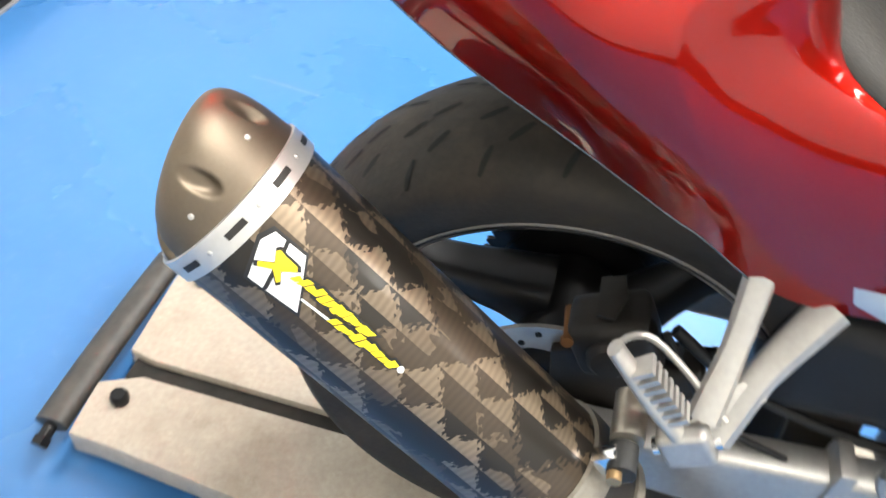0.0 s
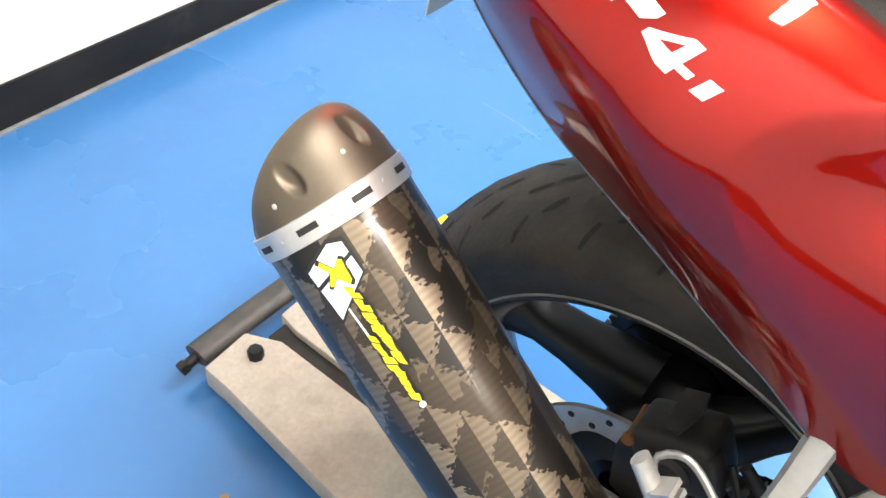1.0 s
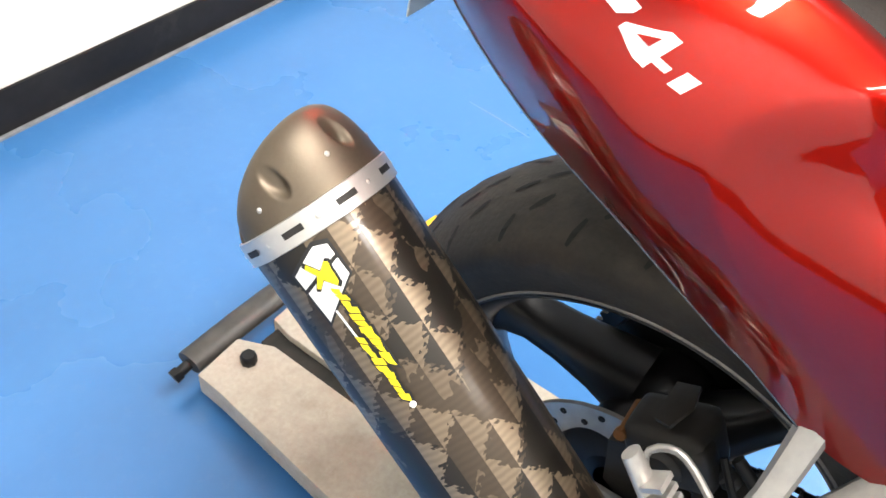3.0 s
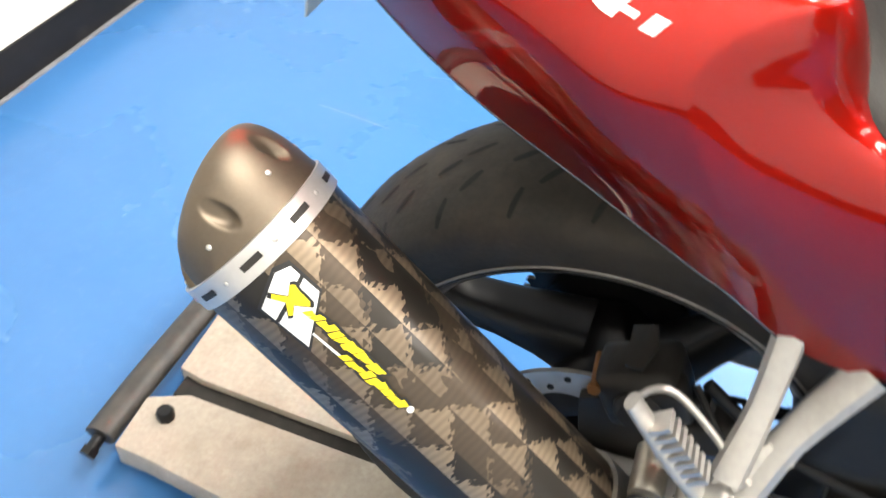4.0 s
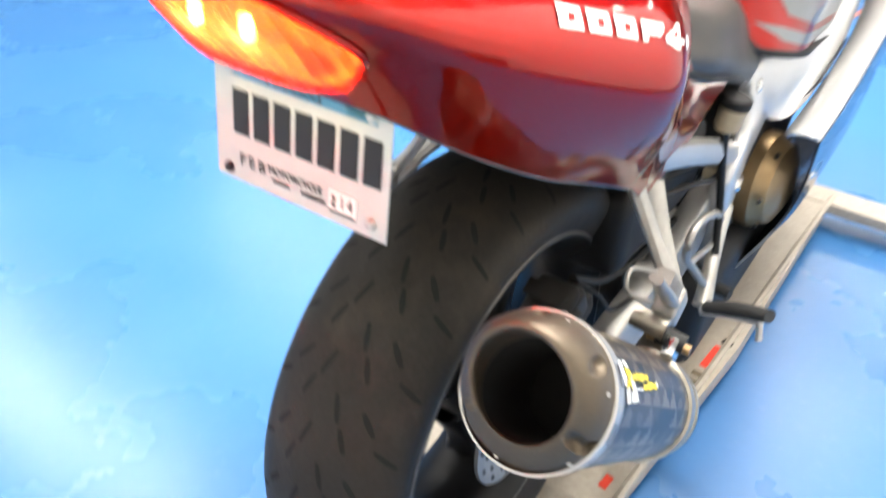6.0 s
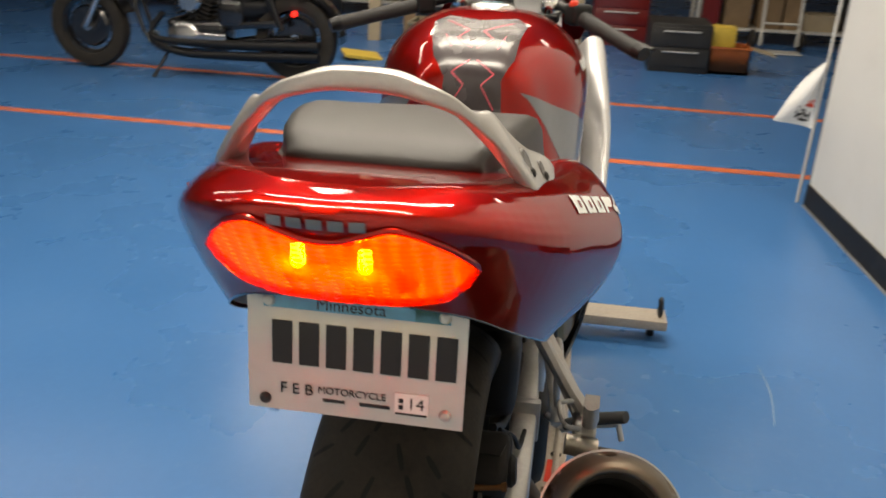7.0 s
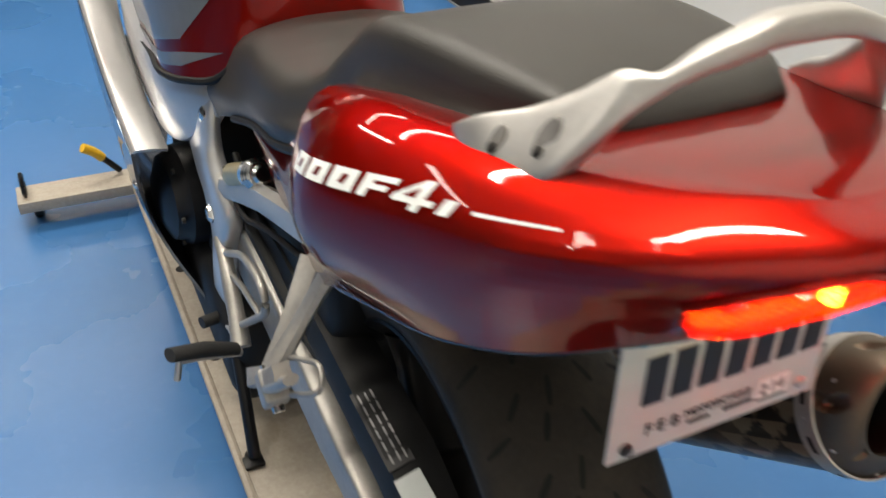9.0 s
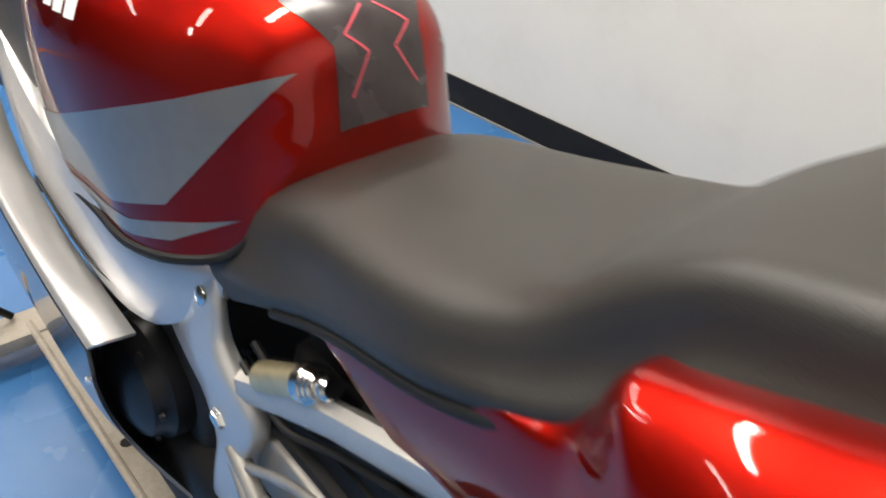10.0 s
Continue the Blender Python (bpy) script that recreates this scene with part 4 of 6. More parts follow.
for i in range(6):
    for c in (-0.119, -0.111, -0.104):
        part("label_line", box(c, -0.075 + i * 0.018, 0.5215 + (-0.111 - c) * -0.3, 0.0022, 0.013, 0.001, 0, 1, (1.5, -17, 0)), M_PANEL, guard)

# ---- exhaust ----
EC, ED = Vector((0.2195, -0.2, 0.6005)), Vector((0.0226, 1, -0.856)).normalized()
RC = 0.0605


def on_can(along, ang, r=RC):
    """A point on the silencer: metres along its axis, degrees round from the bike's right, upwards positive."""
    right = Vector((1, 0, 0)) - ED * ED.x
    right.normalize()
    up = right.cross(ED)
    up = up if up.z > 0 else -up
    a = radians(ang)
    return EC + ED * along + (right * math.cos(a) + up * math.sin(a)) * r


def can_skin(profile, sides=72, wrap=False):
    bm = bmesh.new()
    rows = [[on_can(h, 360 * j / sides, r) for j in range(sides + 1)] for r, h in profile]
    vs = grid(bm, rows)
    if wrap:
        lay = bm.loops.layers.uv.new("wrap")
        idx = {v: (j / sides, profile[i][1]) for i, row in enumerate(vs) for j, v in enumerate(row)}
        for f in bm.faces:
            for lp in f.loops:
                lp[lay].uv = idx[lp.vert]
    return bm


def can_patch(poly, r, sub=5):
    """A sticker on the silencer; poly in (along, degrees)."""
    bm = bmesh.new()
    f = bm.faces.new([bm.verts.new((u, v * radians(1) * RC, 0)) for u, v in poly])
    bmesh.ops.triangulate(bm, faces=[f])
    for _ in range(sub):
        long = [e for e in bm.edges if e.calc_length() > 0.006]
        if not long:
            break
        bmesh.ops.subdivide_edges(bm, edges=long, cuts=1)
        bmesh.ops.triangulate(bm, faces=bm.faces[:])
    for v in bm.verts:
        v.co = on_can(v.co.x, math.degrees(v.co.y / RC), r)
    return bm


can = part("exhaust_can", can_skin([(RC, h) for h in np.linspace(-0.150, 0.20, 42).tolist()], 96, True), M_CARBON, bike, "carbon weave exhaust silencer with bronzed end cap", 60)
# end cap: bevelled cone with a rolled lip, slanted scoops and rivets
cap_rows = [(RC + 0.0012, -0.143), (RC + 0.0012, -0.151), (0.0604, -0.158), (0.0586, -0.168), (0.0550, -0.178), (0.0500, -0.1855), (0.0452, -0.1895), (0.0420, -0.1905), (0.0400, -0.1885), (0.0392, -0.178), (0.0386, -0.10)]
bm = bmesh.new()
rows = []
SC = 288
for i, (r, h) in enumerate(cap_rows):
    row = []
    for j in range(SC + 1):
        a = 360 * j / SC
        shear = 0.56 * max(0.0, min(1.0, (-0.151 - h) / 0.042)) * r if i < 9 else 0.56 * 0.0392
        hh = h - shear * math.sin(radians(a))
        row.append(on_can(hh, a, r))
    rows.append(row)
dense = [[Vector(p) for p in r] for r in zip(*[catmull(col, 9) for col in zip(*[[tuple(p) for p in r] for r in rows])])]
grid(bm, dense)
for v in bm.verts:
    d = v.co - EC
    h = d.dot(ED)
    rad = d - ED * h
    if rad.length < 0.0415:
        continue
    for ang in (41, 100, 160, 340):
        c = on_can(-0.171 - 0.017 * math.sin(radians(ang)), ang, 0.054)
        q = v.co - c
        tangent = ED.cross(rad.normalized())
        su, sv = q.dot(ED) / 0.0150, (q.dot(tangent) + q.dot(ED) * 0.22) / 0.0072
        k = su * su + sv * sv
        if k < 1:
            v.co -= rad.normalized() * min(0.0085 * (1 - k * k) * (0.5 + 0.5 * su), rad.length - 0.0430)
cap = part("end_cap", bm, M_CAP, can, "bronzed metal end cap with scoops", 60)
part("outlet", can_skin([(0.0385, -0.168), (0.0380, -0.06), (0.0001, -0.06)], 48), M_HOLE, cap, "sooty outlet bore")
for ang in (22, 82, 142, 202, 262, 322):
    p, q = on_can(-0.165 - 0.0118 * math.sin(radians(ang)), ang, 0.0540), on_can(-0.166 - 0.0118 * math.sin(radians(ang)), ang, 0.0586)
    part("rivet", lathe([(0.0001, 0.0016), (0.0016, 0.0012), (0.0024, 0.0), (0.0024, -0.003)], frame_of(q, q - p, ED), 12), M_ALU, cap)
# slotted steel band
bm = bmesh.new()
rows = []
for r, h in ((RC + 0.0005, -0.1565), (RC + 0.0026, -0.156), (RC + 0.0026, -0.1375), (RC + 0.0005, -0.137)):
    rows.append([on_can(h, 360 * j / 96, r) for j in range(97)])
grid(bm, rows)
band = part("rivet_band", bm, M_ALU, can, "brushed slotted steel band")
for k in range(9):
    a0 = 28 + 40 * k
    part("band_slot", can_patch([(-0.1494, a0), (-0.1494, a0 + 15), (-0.1446, a0 + 15), (-0.1446, a0)], RC + 0.0031), M_CAST, band)
    p, q = on_can(-0.1468, a0 + 26, RC), on_can(-0.1468, a0 + 26, RC + 0.003)
    part("band_rivet", lathe([(0.0001, 0.0006), (0.0014, 0.0005), (0.0020, 0.0)], frame_of(q, q - p, ED), 10), M_ALU, band)
# maker's sticker as plain shapes
HEX = [(-0.1315, 40), (-0.128, 49), (-0.103, 50), (-0.080, 20), (-0.1195, 17)]
big = [((u + 0.106) * 1.14 - 0.106, (v - 34) * 1.14 + 34) for u, v in HEX]
part("sticker_edge", can_patch(big, RC + 0.0006), M_INK, can)
part("sticker", can_patch(HEX, RC + 0.0010), M_WHITE, can, "white hexagonal sticker")
part("sticker_bar", can_patch([(-0.1195, 49.5), (-0.1165, 49.6), (-0.1050, 18.5), (-0.1080, 18)], RC + 0.0013), M_INK, can)
star = []
ARMS = ((0.0125, 0.6), (0.0110, 2.3), (0.0130, 3.7), (0.0105, 5.5), (0.0085, 1.45))
for r0, a0 in sorted(ARMS, key=lambda arm: arm[1]):
    for da, rr in ((-0.13, r0), (0.13, r0 * 0.95), (0.55, 0.0032)):
        star.append((-0.1115 + rr * math.cos(a0 + da), 34.5 + math.degrees(rr * math.sin(a0 + da) / RC)))
part("sticker_mark", can_patch([((u + 0.1115) * 1.22 - 0.1115, (v - 34.5) * 1.22 + 34.5) for u, v in star], RC + 0.0015), M_INK, can)
part("sticker_mark", can_patch(star, RC + 0.0018), M_YEL, can, "plain yellow mark")
rng = random.Random(4)
for lane, (u0, u1, v0, v1, hgt) in enumerate(((-0.100, -0.033, 36.8, 40.4, 3.8), (-0.062, -0.005, 31.6, 35.2, 3.5))):
    n = 12 if lane == 0 else 9
    for i in range(n):
        t0, t1 = i / n, (i + 0.76) / n
        ua, ub = u0 + (u1 - u0) * t0, u0 + (u1 - u0) * t1
        va, vb = v0 + (v1 - v0) * t0 + rng.uniform(-0.9, 0.9), v0 + (v1 - v0) * t1 + rng.uniform(-0.9, 0.9)
        hh = hgt * rng.uniform(0.6, 1.05)
        quad = [(ua + 0.0025, va + hh), (ub + 0.0035, vb + hh * rng.uniform(0.5, 1.0)), (ub - 0.001, vb - hh * rng.uniform(0.6, 1.1)), (ua - 0.0015, va - hh * 0.8)]
        cu, cv = (ua + ub) / 2 + 0.001, (va + vb) / 2
        part("script_backing", can_patch([((u - cu) * 1.9 + cu, (v - cv) * 1.5 + cv) for u, v in quad], RC + 0.0009 + lane * 0.0002), M_INK, can)
        part("script_bar", can_patch(quad, RC + 0.0016 + lane * 0.0002), M_YEL, can)
part("script_bar", can_patch([(-0.0855, 29.6), (-0.0593, 31.0), (-0.0593, 29.4), (-0.0855, 28.0)], RC + 0.0012), M_WHITE, can)
p, q = on_can(-0.0005, 36, RC), on_can(-0.0005, 36, RC + 0.0016)
part("sticker_dot", lathe([(0.0001, 0.0004), (0.0024, 0.0003), (0.0026, -0.001)], frame_of(q, q - p, ED), 16), M_WHITE, can)
# front strap, clamp and inlet pipe
bm = bmesh.new()
grid(bm, [[on_can(h, 360 * j / 72, r) for j in range(73)] for r, h in ((RC + 0.0004, 0.176), (RC + 0.0036, 0.1775), (RC + 0.0044, 0.190), (RC + 0.0036, 0.2025), (RC + 0.0004, 0.204))])
strap = part("strap", bm, M_STRAP, can, "dull steel mounting strap")
part("front_cap", can_skin([(RC - 0.001, 0.198), (RC - 0.0015, 0.215), (RC - 0.002, 0.246), (0.050, 0.258), (0.044, 0.264), (0.030, 0.275), (0.026, 0.30)], 48), M_CAST, can, "dirty bronze front cap")
bm = bmesh.new()
grid(bm, [[on_can(h, 360 * j / 72, r) for j in range(73)] for r, h in ((RC - 0.003, 0.236), (RC + 0.0008, 0.237), (RC + 0.0008, 0.2465), (RC - 0.003, 0.2475))])
part("strap", bm, M_STRAP, can)
part("inlet_pipe", tube([tuple(on_can(0.27, 0, 0)), tuple(on_can(0.36, 0, 0)), (0.19, 0.16, 0.26), (0.14, 0.32, 0.20), (0.08, 0.5, 0.19), (0.06, 0.8, 0.2)], 0.025, 16), M_CAP, can, "dull bronzed link pipe")
ST = on_can(0.196, 78, RC + 0.004)
part("strap_lug", box(ST.x, ST.y, ST.z + 0.012, 0.014, 0.022, 0.034, 0.003, 2, (40, 0, 0)), M_POL, can)
part("strap_bolt", rod((ST.x - 0.03, ST.y, ST.z + 0.02), (ST.x + 0.02, ST.y, ST.z + 0.02), 0.006), M_BRONZE, can)
part("hanger_bush", rod((ST.x - 0.052, ST.y + 0.005, ST.z + 0.034), (ST.x - 0.012, ST.y + 0.005, ST.z + 0.03), 0.0135, 20), M_STRAP, can)
part("rubber_bush", rod((ST.x - 0.02, ST.y + 0.005, ST.z + 0.022), (ST.x + 0.012, ST.y + 0.005, ST.z + 0.02), 0.0115, 20), M_GRIP, can)

# ---- number plate ----
plate = part("number_plate", box(0, -0.331, 0.842, 0.1775, 0.0014, 0.1015, 0.0, 1), M_PLATE, bike, "white motorcycle number plate with a blue-green top band")
PY = -0.3322


def bar(x, z, w, h, m, name="plate_bar", label="", skew=0.0):
    part(name, box(x, PY - 0.0002, z, w, 0.0008, h, 0, 1), m, plate, label, 0)


def words(text, x, z, size, m, parent, name="lettering"):
    """Raised print, read from behind the bike."""
    c = bpy.data.curves.new("print", "FONT")
    c.body, c.size, c.align_x, c.align_y, c.extrude = text, size, "CENTER", "CENTER", 0.0003
    t = new("print", c)
    bpy.context.view_layer.update()
    me = bpy.data.meshes.new_from_object(t.evaluated_get(bpy.context.evaluated_depsgraph_get()))
    bpy.data.objects.remove(t)
    bm = bmesh.new()
    bm.from_mesh(me)
    bpy.data.meshes.remove(me)
    bmesh.ops.transform(bm, matrix=Matrix.Translation((x, PY - 0.0006, z)) @ Matrix.Rotation(radians(90), 4, "X"), verts=bm.verts)
    part(name, bm, m, parent, "printed word", 0)


bar(0.0, 0.8868, 0.150, 0.0110, M_BLUE, "top_band", "blue printed band")
bar(0.058, 0.8868, 0.022, 0.0112, M_GREEN, "top_mark", "green printed patch")
words("Minnesota", -0.004, 0.8870, 0.0135, M_INK, plate)
for i in range(7):
    bar(-0.060 + i * 0.0222, 0.8520, 0.0165, 0.0370, M_INK, "number_bar", "black bar standing for a character")
words("F E B", -0.048, 0.8115, 0.0135, M_INK, plate)
words("MOTORCYCLE", -0.002, 0.8130, 0.0085, M_INK, plate)
bar(-0.017, 0.8045, 0.018, 0.0024, M_INK)
bar(0.017, 0.8045, 0.025, 0.0028, M_INK)
bar(0.047, 0.8095, 0.0275, 0.0190, M_WHITE, "year_sticker", "white year sticker")
part("year_edge", box(0.047, PY - 0.0009, 0.8012, 0.026, 0.0006, 0.0016), M_INK, plate)
words("14", 0.0505, 0.8100, 0.0145, M_INK, plate)
part("sticker_tick", box(0.0385, PY - 0.0009, 0.8125, 0.0036, 0.0006, 0.0036), M_INK, plate)
part("sticker_tick", box(0.0385, PY - 0.0009, 0.8070, 0.0036, 0.0006, 0.0036), M_INK, plate)
for x, z, m in ((-0.0705, 0.8868, M_PLATE), (0.0705, 0.8868, M_PLATE), (-0.0745, 0.8005, M_INK), (0.0745, 0.8035, M_ALU)):
    part("plate_bolt", lathe([(0.0001, 0.0035), (0.0035, 0.003), (0.005, 0.0008), (0.005, -0.001)], frame_of((x, PY, z), (0, -1, 0)), 14), m, plate)
# the plate leans, its lower edge further back
LEAN = Matrix.Translation((0, -0.3322, 0.848)) @ Matrix.Rotation(radians(-6), 4, "X") @ Matrix.Translation((0, 0.3322, -0.848))
for ob in (plate, *plate.children_recursive):
    ob.data.transform(LEAN)
part("plate_bracket", box(0, -0.315, 0.875, 0.10, 0.025, 0.05, 0.004), M_BLKP, bike, "black plate bracket")

# ---- grab rail ----
# upper edge, lower edge and half thickness, from the foot's tip to the crown
RAIL = [(0.1370, -0.198, 0.9745, 0.1375, -0.199, 0.968, 0.0040), (0.1290, -0.217, 0.9880, 0.1395, -0.219, 0.9605, 0.0055), (0.1120, -0.241, 1.0010, 0.1390, -0.239, 0.9590, 0.0062),
        (0.0985, -0.263, 1.0185, 0.1315, -0.267, 0.9680, 0.0066), (0.0915, -0.273, 1.0290, 0.1245, -0.284, 0.9800, 0.0068), (0.0865, -0.284, 1.0380, 0.1060, -0.293, 1.0030, 0.0070)]
for x, y, z, a, b in ((0.0825, -0.296, 1.0310, 0.0105, 0.0074), (0.066, -0.303, 1.0455, 0.0084, 0.0082), (0.046, -0.308, 1.0545, 0.0084, 0.0088), (0.025, -0.308, 1.0600, 0.0086, 0.0090), (0, -0.308, 1.0610, 0.0086, 0.0090)):
    w = Vector((-0.55 * min(1.0, x / 0.1), 0, 1)).normalized() * a
    RAIL.append((x + w.x, y, z + w.z, x - w.x, y, z - w.z, b))
RAIL = RAIL + [(-p[0], p[1], p[2], -p[3], p[4], p[5], p[6]) for p in RAIL[-2::-1]]
cen = catmull(RAIL, 5)
rows = []
for i, c in enumerate(cen):
    up, low, b = Vector(c[:3]), Vector(c[3:6]), float(c[6])
    p, w = (up + low) / 2, (up - low) / 2
    c0, c1 = cen[max(i - 1, 0)], cen[min(i + 1, len(cen) - 1)]
    d = Vector(c1[:3]) + Vector(c1[3:6]) - Vector(c0[:3]) - Vector(c0[3:6])
    n = d.cross(w).normalized()
    rows.append([p + w * math.copysign(abs(math.cos(g)) ** 0.55, math.cos(g)) + n * (b * math.copysign(abs(math.sin(g)) ** 0.55, math.sin(g))) for g in (np.arange(20) * math.pi / 10).tolist()])
bm = bmesh.new()
grid(bm, rows, closed=True, cap=True)
rail_tree = BVHTree.FromBMesh(bm)
rail = part("grab_rail", bm, M_ALU, bike, "cast silver pillion grab rail", 50)
for s in (-1, 1):
    # grey ovals on the rail's surface paint the shade of its bolt recesses
    for y0, z0, k in ((-0.2365, 0.982, 0.8), (-0.268, 0.996, 1.15)):
        p, n, _, _ = rail_tree.ray_cast(Vector((s * 0.6, y0, z0)), Vector((-s, 0, 0)))
        if p:
            part("bolt_recess", lathe([(0.0001, 0.0007), (0.0060 * k, 0.0007), (0.0070 * k, -0.002)], frame_of(p, (s * 0.9, -0.12, 0.42), (0, 1, 0)), 20, 1.75), M_RECESS, rail, "bolt recess with its shade painted grey")
        p, n, _, _ = rail_tree.ray_cast(Vector((s * 0.6, y0, z0 - 0.006 * k)), Vector((-s, 0, 0)))
        if p:
            part("rail_bolt", lathe([(0.0001, 0.0024), (0.0028, 0.0022), (0.0040, 0.0012), (0.0040, -0.002)], frame_of(p, (s * 0.9, -0.12, 0.42), (0, 1, 0)), 6), M_CAST, rail)

for s in (-1, 1):
    part("foot_gasket", tube([(s * 0.1385, -0.200, 0.9650), (s * 0.1335, -0.230, 0.9685), (s * 0.1300, -0.262, 0.9720), (s * 0.1270, -0.288, 0.9760), (s * 0.1150, -0.300, 0.9840)], 0.0032, 8, 4), M_BLKP, rail, "black rubber gasket")

# ---- frame, brackets, pegs ----
for s in (-1, 1):
    rows = []
    for x, y, z, hw, hh in ((0.136, 0.490, 0.668, 0.008, 0.020), (0.146, 0.520, 0.655, 0.013, 0.040), (0.168, 0.590, 0.625, 0.016, 0.062), (0.182, 0.68, 0.618, 0.017, 0.068), (0.186, 0.80, 0.632, 0.017, 0.070), (0.184, 0.95, 0.665, 0.017, 0.074), (0.160, 1.10, 0.74, 0.018, 0.06), (0.08, 1.22, 0.82, 0.02, 0.07)):
        # flat outer face below a leaning upper face
        sect = ((0.3, 1.0), (0.75, 0.94), (1.0, 0.45), (1.05, 0.36), (0.95, -0.75), (0.8, -0.96), (0.4, -1.0), (-0.7, -1.0), (-1.0, -0.8), (-1.0, 0.7), (-0.7, 1.0))
        rows.append([(s * (x + hw * u - 0.010 * max(0.0, v)), y, z + hh * v) for u, v in sect])
    dense = [list(r) for r in zip(*[catmull(col, 3) for col in zip(*rows)])]
    bm = bmesh.new()
    grid(bm, dense, closed=True, cap=True)
    spar = part("frame_spar", bm, M_SILVER, bike, "silver cast aluminium frame spar", 40)
    part("spar_seam", tube([(s * 0.187, 0.62, 0.578), (s * 0.203, 0.75, 0.580), (s * 0.204, 0.92, 0.612)], 0.0022, 8), M_BLK, spar)
    # pivot plate running down from the spar
    rows = []
    for x, y, z, hy, hx in ((0.140, 0.530, 0.668, 0.034, 0.010), (0.147, 0.555, 0.635, 0.066, 0.013), (0.151, 0.552, 0.590, 0.070, 0.016), (0.152, 0.515, 0.550, 0.072, 0.017), (0.150, 0.484, 0.510, 0.058, 0.018), (0.150, 0.480, 0.470, 0.042, 0.018), (0.151, 0.488, 0.430, 0.030, 0.016), (0.152, 0.50, 0.38, 0.032, 0.016), (0.150, 0.52, 0.30, 0.04, 0.016)):
        rows.append([(s * x + hx * math.copysign(abs(math.cos(g)) ** 0.5, math.cos(g)), y + hy * math.copysign(abs(math.sin(g)) ** 0.5, math.sin(g)), z) for g in (np.arange(20) * math.pi / 10 + 0.001).tolist()])
    dense = [list(r) for r in zip(*[catmull(col, 3) for col in zip(*rows)])]
    bm = bmesh.new()
    grid(bm, dense, closed=True, cap=True)
    part("pivot_plate", bm, M_SILVER, spar, "silver cast pivot plate", 50)
    part("frame_bolt", lathe([(0.0001, 0.004), (0.006, 0.004), (0.011, 0.001), (0.011, -0.004)], frame_of((s * 0.157, 0.512, 0.645), (s, 0, 0.25), (0, 1, 0)), 16), M_POL, spar)
    part("pivot_bolt", lathe([(0.0001, 0.006), (0.010, 0.006), (0.015, 0.0), (0.015, -0.006)], frame_of((s * 0.168, 0.490, 0.487), (s, 0, 0), (0, 1, 0)), 6), M_POL, spar)
    # subframe rail and seat stay
    part("subframe_rail", tube([(s * 0.148, 0.47, 0.545), (s * 0.140, 0.30, 0.620), (s * 0.136, 0.18, 0.665), (s * 0.128, 0.06, 0.712), (s * 0.10, -0.15, 0.83)], 0.016, 8, 2, squash=1.25), M_ALU, bike, "silver subframe rail")
    # rider footpeg bracket with heel guard
    brk = part("peg_bracket", tube([(s * 0.160, 0.475, 0.450), (s * 0.168, 0.430, 0.425), (s * 0.176, 0.380, 0.390), (s * 0.186, 0.330, 0.352)], [0.013, 0.011, 0.012, 0.015], 10, 4, squash=0.8), M_HANG, bike, "cast alloy rider peg bracket")
    part("bracket_web", tube([(s * 0.160, 0.488, 0.415), (s * 0.172, 0.430, 0.375), (s * 0.184, 0.350, 0.335)], 0.007, 10), M_HANG, brk)
    part("heel_guard", tube([(s * 0.164, 0.440, 0.445), (s * 0.170, 0.336, 0.512), (s * 0.172, 0.245, 0.546), (s * 0.172, 0.212, 0.536), (s * 0.172, 0.215, 0.505), (s * 0.174, 0.258, 0.462), (s * 0.178, 0.340, 0.385)], 0.0058, 10), M_HANG, brk, "cast heel guard loop")
    part("heel_guard_strut", tube([(s * 0.167, 0.405, 0.425), (s * 0.172, 0.320, 0.458), (s * 0.172, 0.245, 0.478)], 0.005, 8), M_HANG, brk)
    peg = part("rider_peg", tube([(s * 0.196, 0.318, 0.362), (s * 0.24, 0.302, 0.390), (s * 0.290, 0.280, 0.416)], [0.012, 0.014, 0.0125], 14, 3, squash=0.75), M_GRIP, brk, "black rubber-topped rider footpeg")
    part("feeler", rod((s * 0.279, 0.282, 0.402), (s * 0.287, 0.274, 0.374), 0.005), M_ALU, peg)
    part("peg_return", tube([(s * 0.190, 0.322, 0.350), (s * 0.235, 0.302, 0.378), (s * 0.280, 0.282, 0.402)], 0.007, 10), M_ALU, peg)
    # foot lever
    part("foot_lever", tube([(s * 0.186, 0.34, 0.345), (s * 0.172, 0.44, 0.295), (s * 0.172, 0.50, 0.275)], 0.006, 10), M_ALU, brk)
    part("toe_peg", rod((s * 0.166, 0.500, 0.276), (s * 0.206, 0.488, 0.280), 0.0105, 14), M_GRIP, brk, "black rubber toe peg")
    # passenger peg hanger: two arms that meet above the folded peg
    rear_arm, front_arm = Vector((s * 0.136, 0.053, 0.682)), Vector((s * 0.136, 0.112, 0.655))
    low = Vector((s * 0.205, 0.050, 0.566))
    hang = part("passenger_hanger", tube([tuple(rear_arm), tuple(rear_arm.lerp(low, 0.5)), tuple(low + Vector((0, -0.006, 0.01)))], [0.0125, 0.0105, 0.0135], 8, 3, squash=0.75), M_HANG, bike, "silver cast passenger peg hanger")
    part("hanger_arm", tube([tuple(front_arm), tuple(front_arm.lerp(low, 0.55)), tuple(low + Vector((0, 0.008, -0.008)))], [0.0165, 0.013, 0.0145], 8, 3, squash=0.75), M_HANG, hang)
    part("hanger_web", prism([(0.0, 0.0), (0.03, 0.042), (0.052, 0.032), (0.016, -0.006)], frame_of((s * 0.200, 0.034, 0.566), (s * 0.75, 0, 0.55), (0, 1, 0)), 0.010, 0.002), M_HANG, hang)
